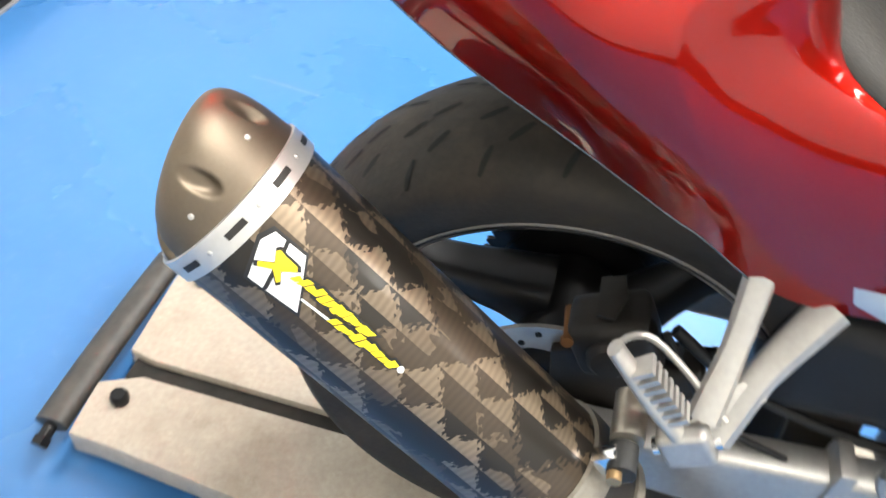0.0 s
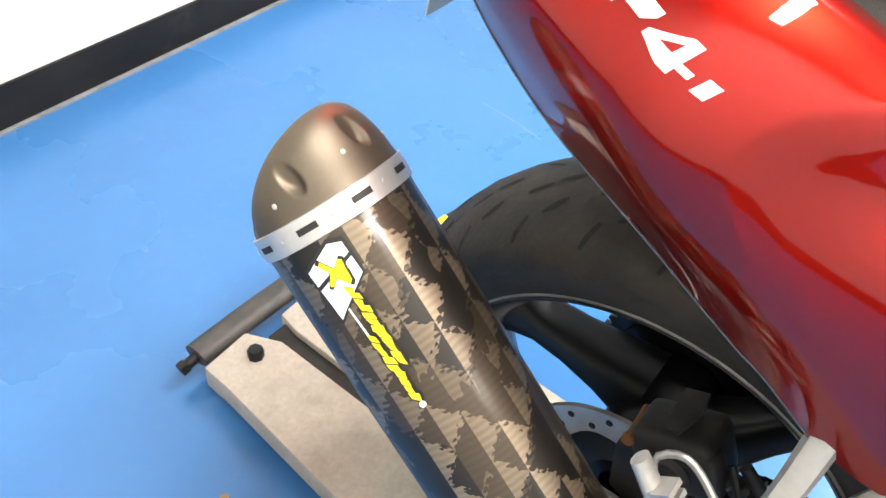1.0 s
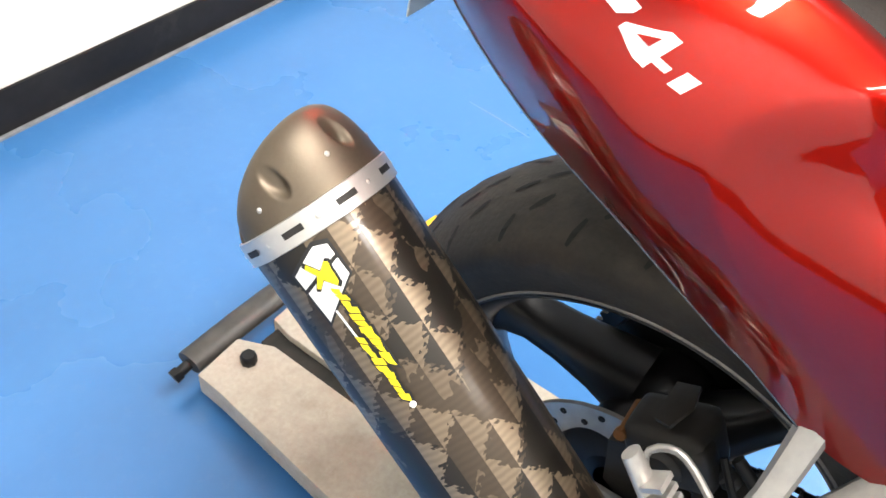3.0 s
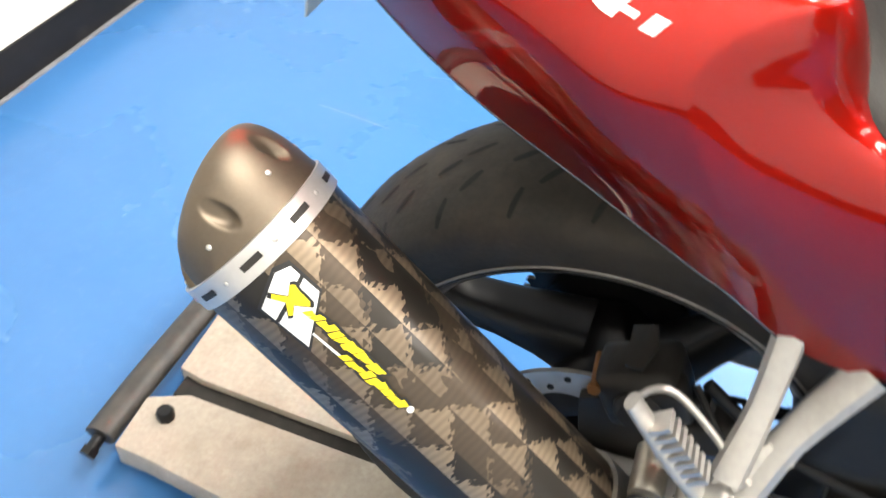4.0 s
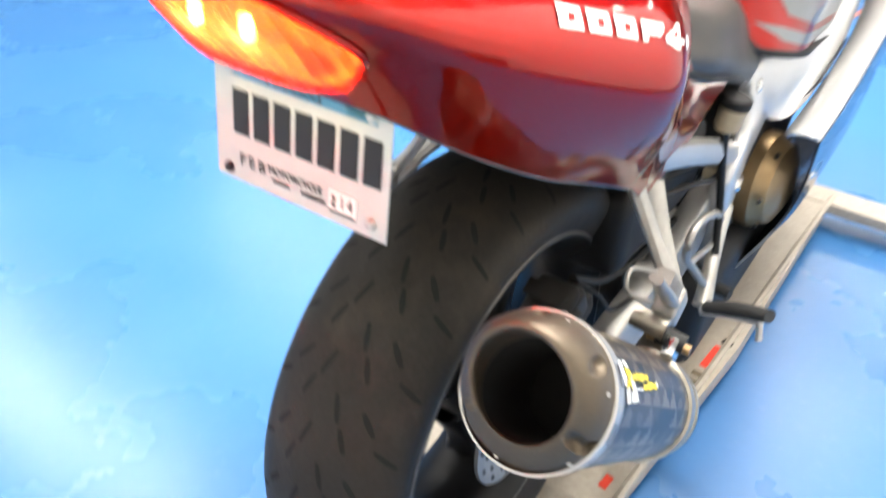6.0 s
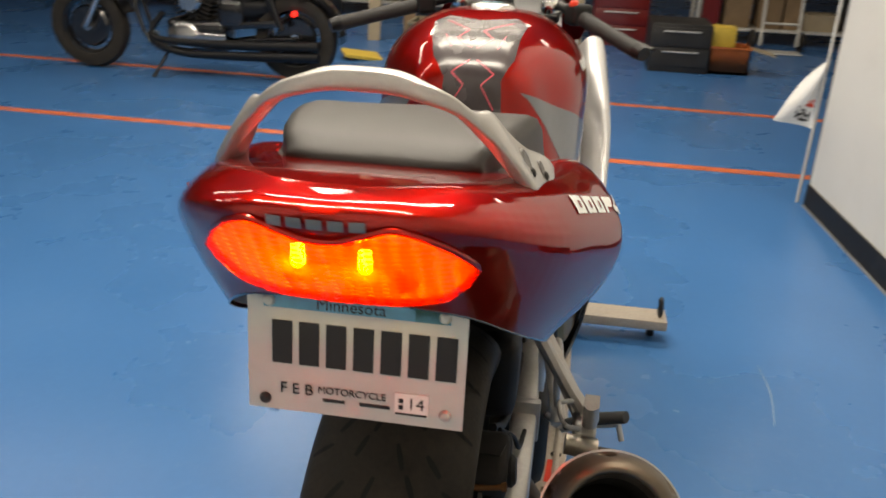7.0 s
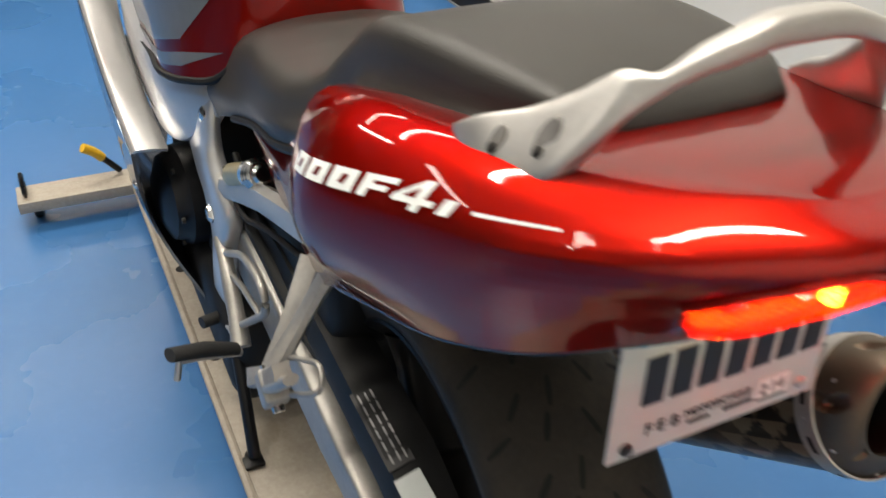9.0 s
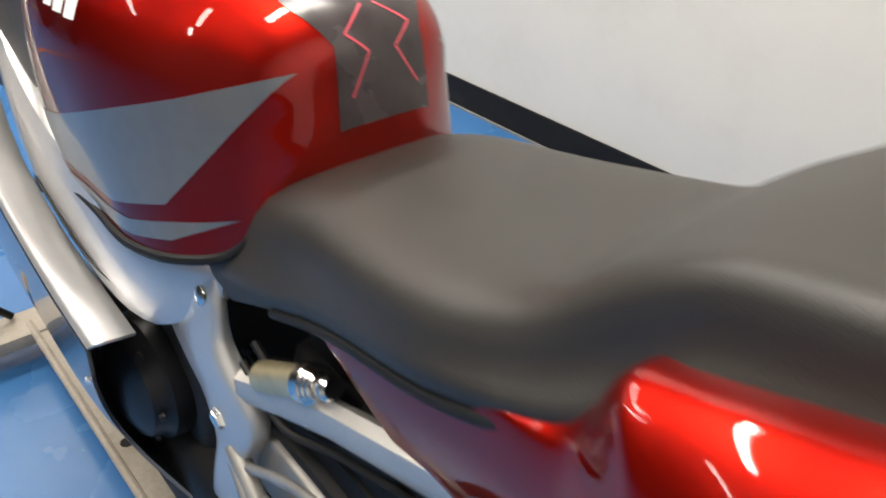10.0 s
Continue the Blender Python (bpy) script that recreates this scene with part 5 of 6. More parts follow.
    part("hinge_block", box(s * 0.209, 0.040, 0.552, 0.030, 0.040, 0.036, 0.006, 3, (35, 0, 0)), M_HANG, hang)
    part("hinge_pin", rod((s * 0.209, 0.020, 0.532), (s * 0.209, 0.064, 0.563), 0.007, 12), M_POL, hang)
    fold = part("passenger_peg", tube([(s * 0.214, 0.030, 0.562), (s * 0.213, 0.0, 0.594), (s * 0.209, -0.038, 0.636)], [0.0095, 0.0105, 0.0085], 14, 3, squash=0.7), M_HANG, hang, "folded silver passenger footpeg")
    for k in range(7):
        t = 0.22 + 0.09 * k
        part("peg_rib", box(s * 0.2145 - s * 0.004 * t, 0.0375 - 0.068 * t, 0.5695 + 0.074 * t, 0.018, 0.017, 0.0045, 0, 1, (45, 0, 0)), M_HANG, fold)
    part("spring_wire", tube([(s * 0.205, 0.06, 0.58), (s * 0.18, 0.02, 0.60), (s * 0.172, -0.012, 0.615), (s * 0.180, -0.03, 0.600), (s * 0.20, 0.0, 0.575)], 0.0032, 8), M_HANG, hang, "bent silver guard loop")

# remote shock reservoir beside the subframe
res = part("shock_reservoir", lathe([(0.0001, 0.0), (0.014, 0.001), (0.0175, 0.004), (0.0175, 0.080), (0.018, 0.082)], frame_of((-0.147, 0.418, 0.592), (0.07, -0.877, 0.478)), 28), M_SHOCK, bike, "yellowed alloy shock reservoir")
part("reservoir_collar", lathe([(0.019, 0.082), (0.0215, 0.084), (0.0215, 0.098), (0.0195, 0.100), (0.0195, 0.104), (0.0175, 0.106), (0.0175, 0.110), (0.0155, 0.112), (0.0001, 0.112)], frame_of((-0.147, 0.418, 0.592), (0.07, -0.877, 0.478)), 28), M_POL, res)
part("adjuster", lathe([(0.012, 0.112), (0.0135, 0.114), (0.0135, 0.126), (0.010, 0.130), (0.0001, 0.130)], frame_of((-0.147, 0.418, 0.592), (0.07, -0.877, 0.478)), 20), M_POL, res)
part("reservoir_hose", tube([(-0.147, 0.420, 0.592), (-0.12, 0.44, 0.58), (-0.06, 0.40, 0.55)], 0.007, 10), M_BLKP, res)
part("shock_spring", tube([(0.055 * math.cos(a) * 0.75, 0.37 + 0.055 * math.sin(a) * 0.75, 0.42 + a * 0.0056) for a in np.arange(0, 44, 0.6).tolist()], 0.006, 8, 1), M_BLK, bike)
part("inner_fender", box(0, 0.27, 0.555, 0.23, 0.32, 0.13, 0.03, 3), M_BLKP, bike, "black plastic inner fender")
part("belly_pan", box(0, 0.72, 0.225, 0.36, 0.62, 0.20, 0.05, 3), M_BLKP, bike, "black belly pan under the engine")
part("battery_box", box(0, 0.28, 0.66, 0.20, 0.26, 0.16, 0.02), M_BLKP, bike, "black plastic battery box")

# fluid cup, hoses and wiring behind the right frame rail
cup = part("brake_reservoir", lathe([(0.0001, 0.0), (0.017, 0.001), (0.019, 0.006), (0.020, 0.038), (0.0001, 0.040)], frame_of((0.150, 0.345, 0.640), (0.1, 0, 1)), 24), M_TAN, bike, "cream plastic brake fluid cup")
part("cup_lid", lathe([(0.022, 0.036), (0.0225, 0.048), (0.020, 0.051), (0.0001, 0.051)], frame_of((0.150, 0.345, 0.640), (0.1, 0, 1)), 24), M_BLKP, cup)
part("cup_hose", tube([(0.150, 0.345, 0.640), (0.155, 0.36, 0.58), (0.165, 0.38, 0.50), (0.18, 0.36, 0.43)], 0.006, 10), M_BLKP, cup)
for s in (-1, 1):
    for k, (dx, dz) in enumerate(((0.0, 0.0), (0.016, -0.018), (-0.012, -0.034))):
        part("wiring_loom", tube([(s * (0.13 + dx), 0.46, 0.60 + dz), (s * (0.135 + dx), 0.38, 0.575 + dz * 1.4), (s * (0.12 + dx), 0.30, 0.585 + dz), (s * (0.10 + dx), 0.20, 0.60 + dz)], 0.0055 - 0.001 * k, 8), M_BLKP if k != 1 else M_CAST, bike, "black wiring loom")
part("connector", box(0.138, 0.40, 0.545, 0.022, 0.034, 0.018, 0.003), M_TAN, bike, "tan wiring connector")
# engine and fairings
part("engine_block", box(0, 0.78, 0.42, 0.30, 0.38, 0.34, 0.04, 3), M_CAST, bike, "dark cast engine block")
for s in (-1, 1):
    part("engine_cover", lathe([(0.0001, 0.045), (0.045, 0.043), (0.075, 0.030), (0.082, 0.012), (0.090, 0.006), (0.092, -0.02)], frame_of((s * 0.175, 0.70, 0.40), (s, -0.1, 0.05), (0, 1, 0)), 40), M_BLK if s < 0 else M_BRONZE, bike, "round engine side cover")
    for k in range(6):
        a = k * math.pi / 3
        part("cover_bolt", lathe([(0.0001, 0.006), (0.005, 0.005), (0.006, 0.0)], frame_of((s * 0.188, 0.70 + 0.084 * math.cos(a), 0.40 + 0.084 * math.sin(a)), (s, -0.1, 0.05), (0, 1, 0)), 8), M_CAST, bike)
    # a narrow silver band beside the spar, turning down into a dark flank
    BAND = [
        [(s * 0.194, 0.637, 0.528), (s * 0.212, 0.631, 0.535), (s * 0.241, 0.632, 0.537), (s * 0.251, 0.640, 0.529)],
        [(s * 0.198, 0.750, 0.546), (s * 0.220, 0.750, 0.558), (s * 0.248, 0.750, 0.567), (s * 0.257, 0.750, 0.558)],
        [(s * 0.202, 0.880, 0.575), (s * 0.224, 0.880, 0.600), (s * 0.254, 0.880, 0.622), (s * 0.263, 0.880, 0.614)],
        [(s * 0.198, 1.040, 0.640), (s * 0.226, 1.040, 0.690), (s * 0.254, 1.040, 0.715), (s * 0.267, 1.045, 0.704)],
        [(s * 0.170, 1.230, 0.850), (s * 0.196, 1.230, 0.880), (s * 0.228, 1.235, 0.880), (s * 0.246, 1.240, 0.840)],
    ]
    FLANK = [
        [(s * 0.252, 0.642, 0.523), (s * 0.250, 0.660, 0.475), (s * 0.245, 0.684, 0.42), (s * 0.235, 0.690, 0.36), (s * 0.214, 0.665, 0.30), (s * 0.175, 0.60, 0.235)],
        [(s * 0.258, 0.750, 0.552), (s * 0.256, 0.755, 0.500), (s * 0.252, 0.762, 0.43), (s * 0.243, 0.765, 0.36), (s * 0.220, 0.755, 0.29), (s * 0.165, 0.74, 0.21)],
        [(s * 0.264, 0.880, 0.608), (s * 0.263, 0.885, 0.550), (s * 0.258, 0.890, 0.47), (s * 0.247, 0.895, 0.38), (s * 0.222, 0.89, 0.29), (s * 0.160, 0.89, 0.20)],
        [(s * 0.268, 1.045, 0.698), (s * 0.267, 1.050, 0.620), (s * 0.260, 1.060, 0.52), (s * 0.247, 1.070, 0.41), (s * 0.220, 1.08, 0.31), (s * 0.160, 1.08, 0.21)],
        [(s * 0.247, 1.240, 0.834), (s * 0.246, 1.240, 0.720), (s * 0.238, 1.240, 0.57), (s * 0.220, 1.240, 0.46), (s * 0.190, 1.24, 0.36), (s * 0.120, 1.24, 0.27)],
    ]
    side = part("side_fairing", skin(BAND, 4, 4, mirror=False, thick=0.005), M_SILVER, bike, "silver painted side fairing", 60)
    part("dark_panel", skin(FLANK, 4, 3, mirror=False, thick=0.005), M_NAVY, side, "dark glossy lower fairing panel", 60)
    part("fairing_bolt", lathe([(0.0001, 0.003), (0.004, 0.003), (0.006, 0.0)], frame_of((s * 0.250, 0.690, 0.440), (s, -0.3, 0), (0, 1, 0)), 10), M_POL, side)
    # clip-on bar, grip, levers and switch housing
    gb, ge = Vector((s * 0.195, 1.005, 0.955)), Vector((s * 0.330, 0.885, 0.918))
    grip = part("handlebar_grip", tube([tuple(gb), tuple(gb.lerp(ge, 0.5)), tuple(ge)], [0.0165, 0.0155, 0.0165], 16, 3), M_GRIP, bike, "black rubber handlebar grip")
    part("bar_end", tube([tuple(ge), tuple(ge + (ge - gb).normalized() * 0.022)], [0.0175, 0.014], 16, 1), M_BLK, grip)
    part("bar", rod((s * 0.10, 1.09, 0.980), tuple(gb), 0.011), M_BLK, grip)
    part("switch_housing", box(s * 0.180, 1.018, 0.962, 0.045, 0.05, 0.045, 0.010, 3, (0, 0, s * -40)), M_BLKP, grip)
    part("lever", tube([(s * 0.17, 1.06, 0.955), (s * 0.25, 1.02, 0.935), (s * 0.36, 0.925, 0.915)], [0.009, 0.007, 0.008], 10, 4, squash=0.6), M_BLK, grip, "black hand lever")
    part("fork_top", lathe([(0.0001, 0.016), (0.015, 0.016), (0.020, 0.010), (0.024, 0.0), (0.026, -0.04), (0.026, -0.3)], frame_of((s * 0.105, 1.07, 0.972), (0, -0.41, 0.91)), 24), M_POL, bike, "polished fork cap")
part("top_yoke", box(0, 1.085, 0.957, 0.26, 0.075, 0.022, 0.008, 3, (24, 0, 0)), M_BLK, bike, "black top yoke")
part("ignition", lathe([(0.0001, 0.010), (0.012, 0.010), (0.020, 0.006), (0.022, -0.01)], frame_of((0, 1.055, 0.980), (0, -0.41, 0.91)), 20), M_BLKP, bike)
part("key_tag", prism([(0, 0), (0.045, 0.012), (0.055, 0.052), (0.018, 0.056), (-0.004, 0.03)], frame_of((-0.050, 1.02, 0.985), (0, -0.55, 0.83)), 0.002), M_TAG, bike, "pale blue paper key tag")
part("instrument_cluster", box(0, 1.20, 0.995, 0.24, 0.06, 0.11, 0.02, 3, (-50, 0, 0)), M_BLKP, bike, "black instrument cluster")
part("gauge_face", lathe([(0.0001, 0.003), (0.038, 0.003), (0.040, 0.0)], frame_of((0.03, 1.165, 1.005), (0, -0.77, 0.64)), 28), M_INK, bike)
part("nose_fairing", skin([
    [(0, 1.26, 1.03), (0.08, 1.26, 1.02), (0.15, 1.26, 0.97), (0.19, 1.26, 0.90)],
    [(0, 1.38, 0.98), (0.08, 1.38, 0.97), (0.14, 1.37, 0.92), (0.17, 1.36, 0.84)],
    [(0, 1.52, 0.86), (0.06, 1.51, 0.84), (0.11, 1.48, 0.80), (0.13, 1.45, 0.75)],
    [(0, 1.58, 0.72), (0.04, 1.57, 0.70), (0.07, 1.54, 0.68), (0.09, 1.5, 0.66)]], 4, 4), M_RED, bike, "candy red nose fairing", 60)
part("fuel_cap", lathe([(0.0001, 0.008), (0.03, 0.008), (0.042, 0.005), (0.046, 0.0), (0.046, -0.01)], frame_of((0, 0.80, 0.9925), (0, 0.05, 1)), 36), M_POL, bike, "polished fuel cap")
for k in range(7):
    a = k * 2 * math.pi / 7
    part("cap_bolt", lathe([(0.0001, 0.003), (0.003, 0.002), (0.004, 0.0)], frame_of((0.037 * math.cos(a), 0.80 + 0.037 * math.sin(a), 0.9985), (0, 0.05, 1)), 8), M_BLK, bike)
STEER = Matrix.Translation((0, 1.07, 0)) @ Matrix.Rotation(radians(-11), 4, "Z") @ Matrix.Translation((0, -1.07, 0))
part("kill_switch", box(0.172, 1.000, 0.986, 0.018, 0.014, 0.012, 0.003), M_TAPE, bike, "orange kill switch")
for ob in bike.children_recursive:
    if ob.name.split(".")[0] in ("handlebar_grip", "bar_end", "bar", "switch_housing", "lever", "fork_top", "top_yoke", "ignition", "key_tag", "kill_switch"):
        ob.data.transform(STEER)
# inner fairing panel ahead of the tank
for s in (-1, 1):
    part("inner_panel", prism([(0.80, 0.885), (0.92, 0.735), (1.08, 0.665), (1.24, 0.64), (1.26, 0.80), (1.05, 0.90)], Matrix.Translation((s * 0.175, 0, 0)) @ Matrix(((0, 0, -s, 0), (1, 0, 0, 0), (0, 1, 0, 0), (0, 0, 0, 1))), 0.012, 0.003), M_LIP, bike, "dark grey inner fairing panel")
# front wheel and fork legs
FM = Matrix.Translation((0, 1.335, 0.375)) @ Matrix.Rotation(radians(90), 4, "Y")
fprof = [(0.215, -0.045), (0.24, -0.058), (0.262, -0.06), (0.28, -0.048), (0.295, -0.022), (0.299, 0)]
fprof = fprof + [(r, -h) for r, h in fprof[-2::-1]]
ft = part("front_tyre", lathe(fprof, FM, 72), M_RUB, bike, "black front tyre")
part("front_rim", lathe([(0.216, -0.045), (0.20, -0.04), (0.195, 0), (0.20, 0.04), (0.216, 0.045)], FM, 60), M_BLK, bike)
for k in range(3):
    a = radians(90 + 120 * k)
    part("front_spoke", tube([(0, 1.335 + 0.03 * math.cos(a), 0.375 + 0.03 * math.sin(a)), (0, 1.335 + 0.2 * math.cos(a), 0.375 + 0.2 * math.sin(a))], [0.028, 0.02], 10, 1), M_BLK, ft)
for s in (-1, 1):
    part("fork_leg", tube([(s * 0.105, 1.335, 0.375), (s * 0.105, 1.20, 0.70)], [0.028, 0.030], 16, 1), M_BLK, bike)
# side stand, folded out towards the dolly deck
part("side_stand", tube([(-0.155, 0.52, 0.30), (-0.170, 0.42, 0.22), (-0.180, 0.36, 0.13), (-0.182, 0.345, 0.088)], [0.011, 0.010, 0.010, 0.011], 12, 3), M_BLK, bike, "black steel side stand")
part("stand_foot", box(-0.186, 0.338, 0.082, 0.034, 0.026, 0.010, 0.004), M_BLK, bike)

# the front half of the bike stands a touch to the left of the rear wheel's plane
for ob in bike.children_recursive:
    if ob.type == "MESH" and ob.parent is not chain:
        tanky = ob.name.startswith(("fuel_", "side_panel", "lower_panel", "badge", "tank_", "pad_line", "cap_bolt"))
        for v in ob.data.vertices:
            k = max(0.0, min(1.0, (v.co.y - 0.34) / 0.2))
            v.co.x -= 0.015 * k
            if tanky:
                v.co.y -= 0.022 * k
# ---- the dolly ----
dolly = thing("motorcycle_dolly", 0, 0.3, 0, "beige painted steel motorcycle dolly on castors", "dolly")
ZD = 0.075


def deck_plate(name, poly, z, thick, label=""):
    return part(name, prism(poly, Matrix.Translation((0, 0, z - thick)), thick, 0.003), M_DOLLY, dolly, label, 30)


deck_plate("rear_plate", [(0.116, -0.650), (0.118, -0.60), (0.150, -0.30), (0.178, 0.10), (0.012, 0.10), (0.004, -0.60), (0.030, -0.655)], ZD, 0.045, "folded beige steel tail plate")
deck_plate("rear_plate", [(-0.034, -0.640), (-0.026, -0.60), (-0.012, 0.10), (-0.200, 0.10), (-0.205, -0.30), (-0.228, -0.645)], ZD, 0.045, "folded beige steel tail plate")
# near-black strip along the gap between the tail plates
part("grime_channel", box(-0.012, -0.27, 0.058, 0.045, 0.72, 0.006, 0, 1, (0, 0, -1.0)), M_GAPDARK, dolly, "dark central channel")
deck_plate("front_deck", [(0.178, 0.10), (0.218, 0.62), (0.222, 1.305), (-0.222, 1.305), (-0.200, 0.10)], ZD, 0.045, "beige steel main deck")
for s, x0, y0, x1, y1 in ((1, 0.178, 0.10, 0.222, 1.35), (-1, -0.202, 0.10, -0.226, 1.35)):
    part("side_lip", tube([(x0, y0, ZD - 0.002), ((x0 + x1) / 2, (y0 + y1) / 2, ZD - 0.002), (x1, y1, ZD - 0.002)], 0.008, 8, 1), M_DOLLY, dolly)
for x, y in ((0.05, -0.61), (-0.187, -0.597)):
    part("plate_bolt", lathe([(0.0001, 0.018), (0.010, 0.018), (0.013, 0.014), (0.013, 0.0)], Matrix.Translation((x, y, ZD)), 8), M_BLK, dolly, "black hex bolt")
# flat near-black discs paint the shade of deck holes that aren't cut
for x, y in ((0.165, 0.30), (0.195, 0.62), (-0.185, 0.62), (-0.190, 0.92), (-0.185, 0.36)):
    part("deck_hole", lathe([(0.0001, 0.0012), (0.011, 0.0012), (0.012, 0.0)], Matrix.Translation((x, y, ZD)), 14), M_GAPDARK, dolly)
slot = part("slot_rim", prism([(-0.212, -0.440), (-0.218, -0.432), (-0.219, -0.346), (-0.213, -0.338), (-0.150, -0.334), (-0.143, -0.342), (-0.140, -0.432), (-0.146, -0.440)], Matrix.Translation((0, 0, ZD)), 0.0012), M_GRIME, dolly, "grimy rim of the deck slot")
part("slot_floor", prism([(-0.206, -0.433), (-0.210, -0.428), (-0.211, -0.350), (-0.206, -0.345), (-0.156, -0.342), (-0.151, -0.347), (-0.148, -0.428), (-0.153, -0.433)], Matrix.Translation((0, 0, ZD + 0.0012)), 0.0006), M_TAN, slot, "pale scuffed slot")
part("red_mark", box(0.183, 0.56, ZD + 0.001, 0.016, 0.075, 0.0014, 0, 1, (0, 0, -4)), M_TAPE, dolly, "red printed mark")
part("red_mark", box(0.150, 0.16, ZD + 0.001, 0.014, 0.03, 0.0014, 0, 1, (0, 0, -4)), M_TAPE, dolly)
for k in range(5):
    part("stencil_bar", box(0.178, 0.40 + 0.024 * k, ZD + 0.001, 0.020, 0.015, 0.0012, 0, 1, (0, 0, -4)), M_GRIME, dolly)
roller = part("rear_ramp_lip", tube([(0.100, -0.690, 0.052), (0.0, -0.690, 0.052), (-0.12, -0.686, 0.052), (-0.236, -0.680, 0.052)], 0.024, 14, 2, squash=0.65), M_LIP, dolly, "worn black ramp roller")
part("roller_axle", rod((0.100, -0.690, 0.050), (0.124, -0.692, 0.044), 0.009), M_BLK, roller)
part("roller_nut", rod((0.118, -0.692, 0.045), (0.130, -0.693, 0.042), 0.013, 6), M_BLK, roller)
lev = part("lock_lever", tube([(-0.240, -0.655, 0.050), (-0.290, -0.632, 0.040), (-0.325, -0.612, 0.045)], 0.008, 10), M_BLK, dolly, "black and yellow lock lever")
part("lever_grip", tube([(-0.325, -0.612, 0.045), (-0.355, -0.590, 0.065), (-0.395, -0.575, 0.080)], [0.0105, 0.0112, 0.0105], 12), M_YELP, lev, "yellow rubber sleeve")
part("lever_tip", tube([(-0.395, -0.575, 0.080), (-0.44, -0.570, 0.078), (-0.470, -0.568, 0.075)], 0.009, 10), M_BLK, lev)
cross = part("crossbar", box(0, 1.352, 0.060, 0.99, 0.086, 0.030, 0.004), M_DOLLY, dolly, "beige front crossbar")
for s in (-1, 1):
    part("tie_ring", tube([(s * 0.475, 1.352 + 0.024 * math.sin(a), 0.102 + 0.027 * math.cos(a)) for a in np.linspace(0, 2 * math.pi, 17).tolist()], 0.0055, 8, 2), M_BLK, cross, "black tie-down ring")
    castor = part("castor", lathe([(0.0001, -0.011), (0.020, -0.011), (0.024, -0.008), (0.024, 0.008), (0.020, 0.011), (0.0001, 0.011)], Matrix.Translation((s * 0.455, 1.365, 0.024)) @ Matrix.Rotation(radians(90), 4, "Y"), 24), M_BLK, cross, "black castor wheel")
    part("castor_fork", box(s * 0.455, 1.365, 0.038, 0.034, 0.03, 0.02, 0.003), M_BLK, castor)
for x, y in ((-0.15, -0.5), (0.07, -0.5), (-0.16, 0.5), (0.16, 0.5)):
    part("castor", lathe([(0.0001, -0.011), (0.015, -0.011), (0.017, -0.008), (0.017, 0.008), (0.015, 0.011), (0.0001, 0.011)], Matrix.Translation((x, y, 0.017)) @ Matrix.Rotation(radians(90), 4, "Y"), 20), M_BLK, dolly)
fl = part("front_lever", tube([(-0.25, 1.375, 0.085), (-0.285, 1.37, 0.13), (-0.300, 1.367, 0.150)], 0.008, 10), M_BLK, dolly)
part("front_lever_grip", tube([(-0.285, 1.37, 0.13), (-0.303, 1.367, 0.152), (-0.326, 1.362, 0.170)], 0.012, 10), M_YELP, fl, "yellow rubber sleeve")

# ---- things in the shop beyond ----
M_OLIVE = mat("olive_bin_plastic", (0.17, 0.145, 0.095), 0.6, var=0.15, scale=6)
M_CARD = mat("cardboard", (0.22, 0.145, 0.08), 0.85, var=0.15, scale=9, bump=0.1)
M_CREAM = mat("cream_board", (0.36, 0.29, 0.19), 0.7, var=0.1, scale=9)
M_RUSTB = mat("orange_crate", (0.40, 0.10, 0.02), 0.6, var=0.15, scale=10)
M_YELB = mat("yellow_carton", (0.60, 0.42, 0.06), 0.6, var=0.12, scale=10)
M_TOOL = mat("red_tool_chest", (0.16, 0.012, 0.010), 0.35, var=0.1, coat=0.4)
M_DARK = mat("dark_cabinet", (0.020, 0.019, 0.018), 0.5, var=0.35, scale=5)
M_CHROME = mat("chrome", (0.55, 0.55, 0.55), 0.12, metal=1.0, var=0.03, rvar=0.04)
M_GLOSSB = mat("gloss_black", (0.008, 0.008, 0.009), 0.15, var=0.2, coat=0.8)
M_TUBEW = mat("white_tube", (0.55, 0.54, 0.50), 0.4, var=0.1)
M_TLAMP = glow("small_red_lamp", (1.0, 0.03, 0.02), 1.2)
M_CLOTH = mat("white_banner_cloth", (0.72, 0.72, 0.70), 0.8, var=0.05, scale=12, bump=0.15)
M_TRIM = mat("grey_edge_trim", (0.16, 0.15, 0.15), 0.5, var=0.15)


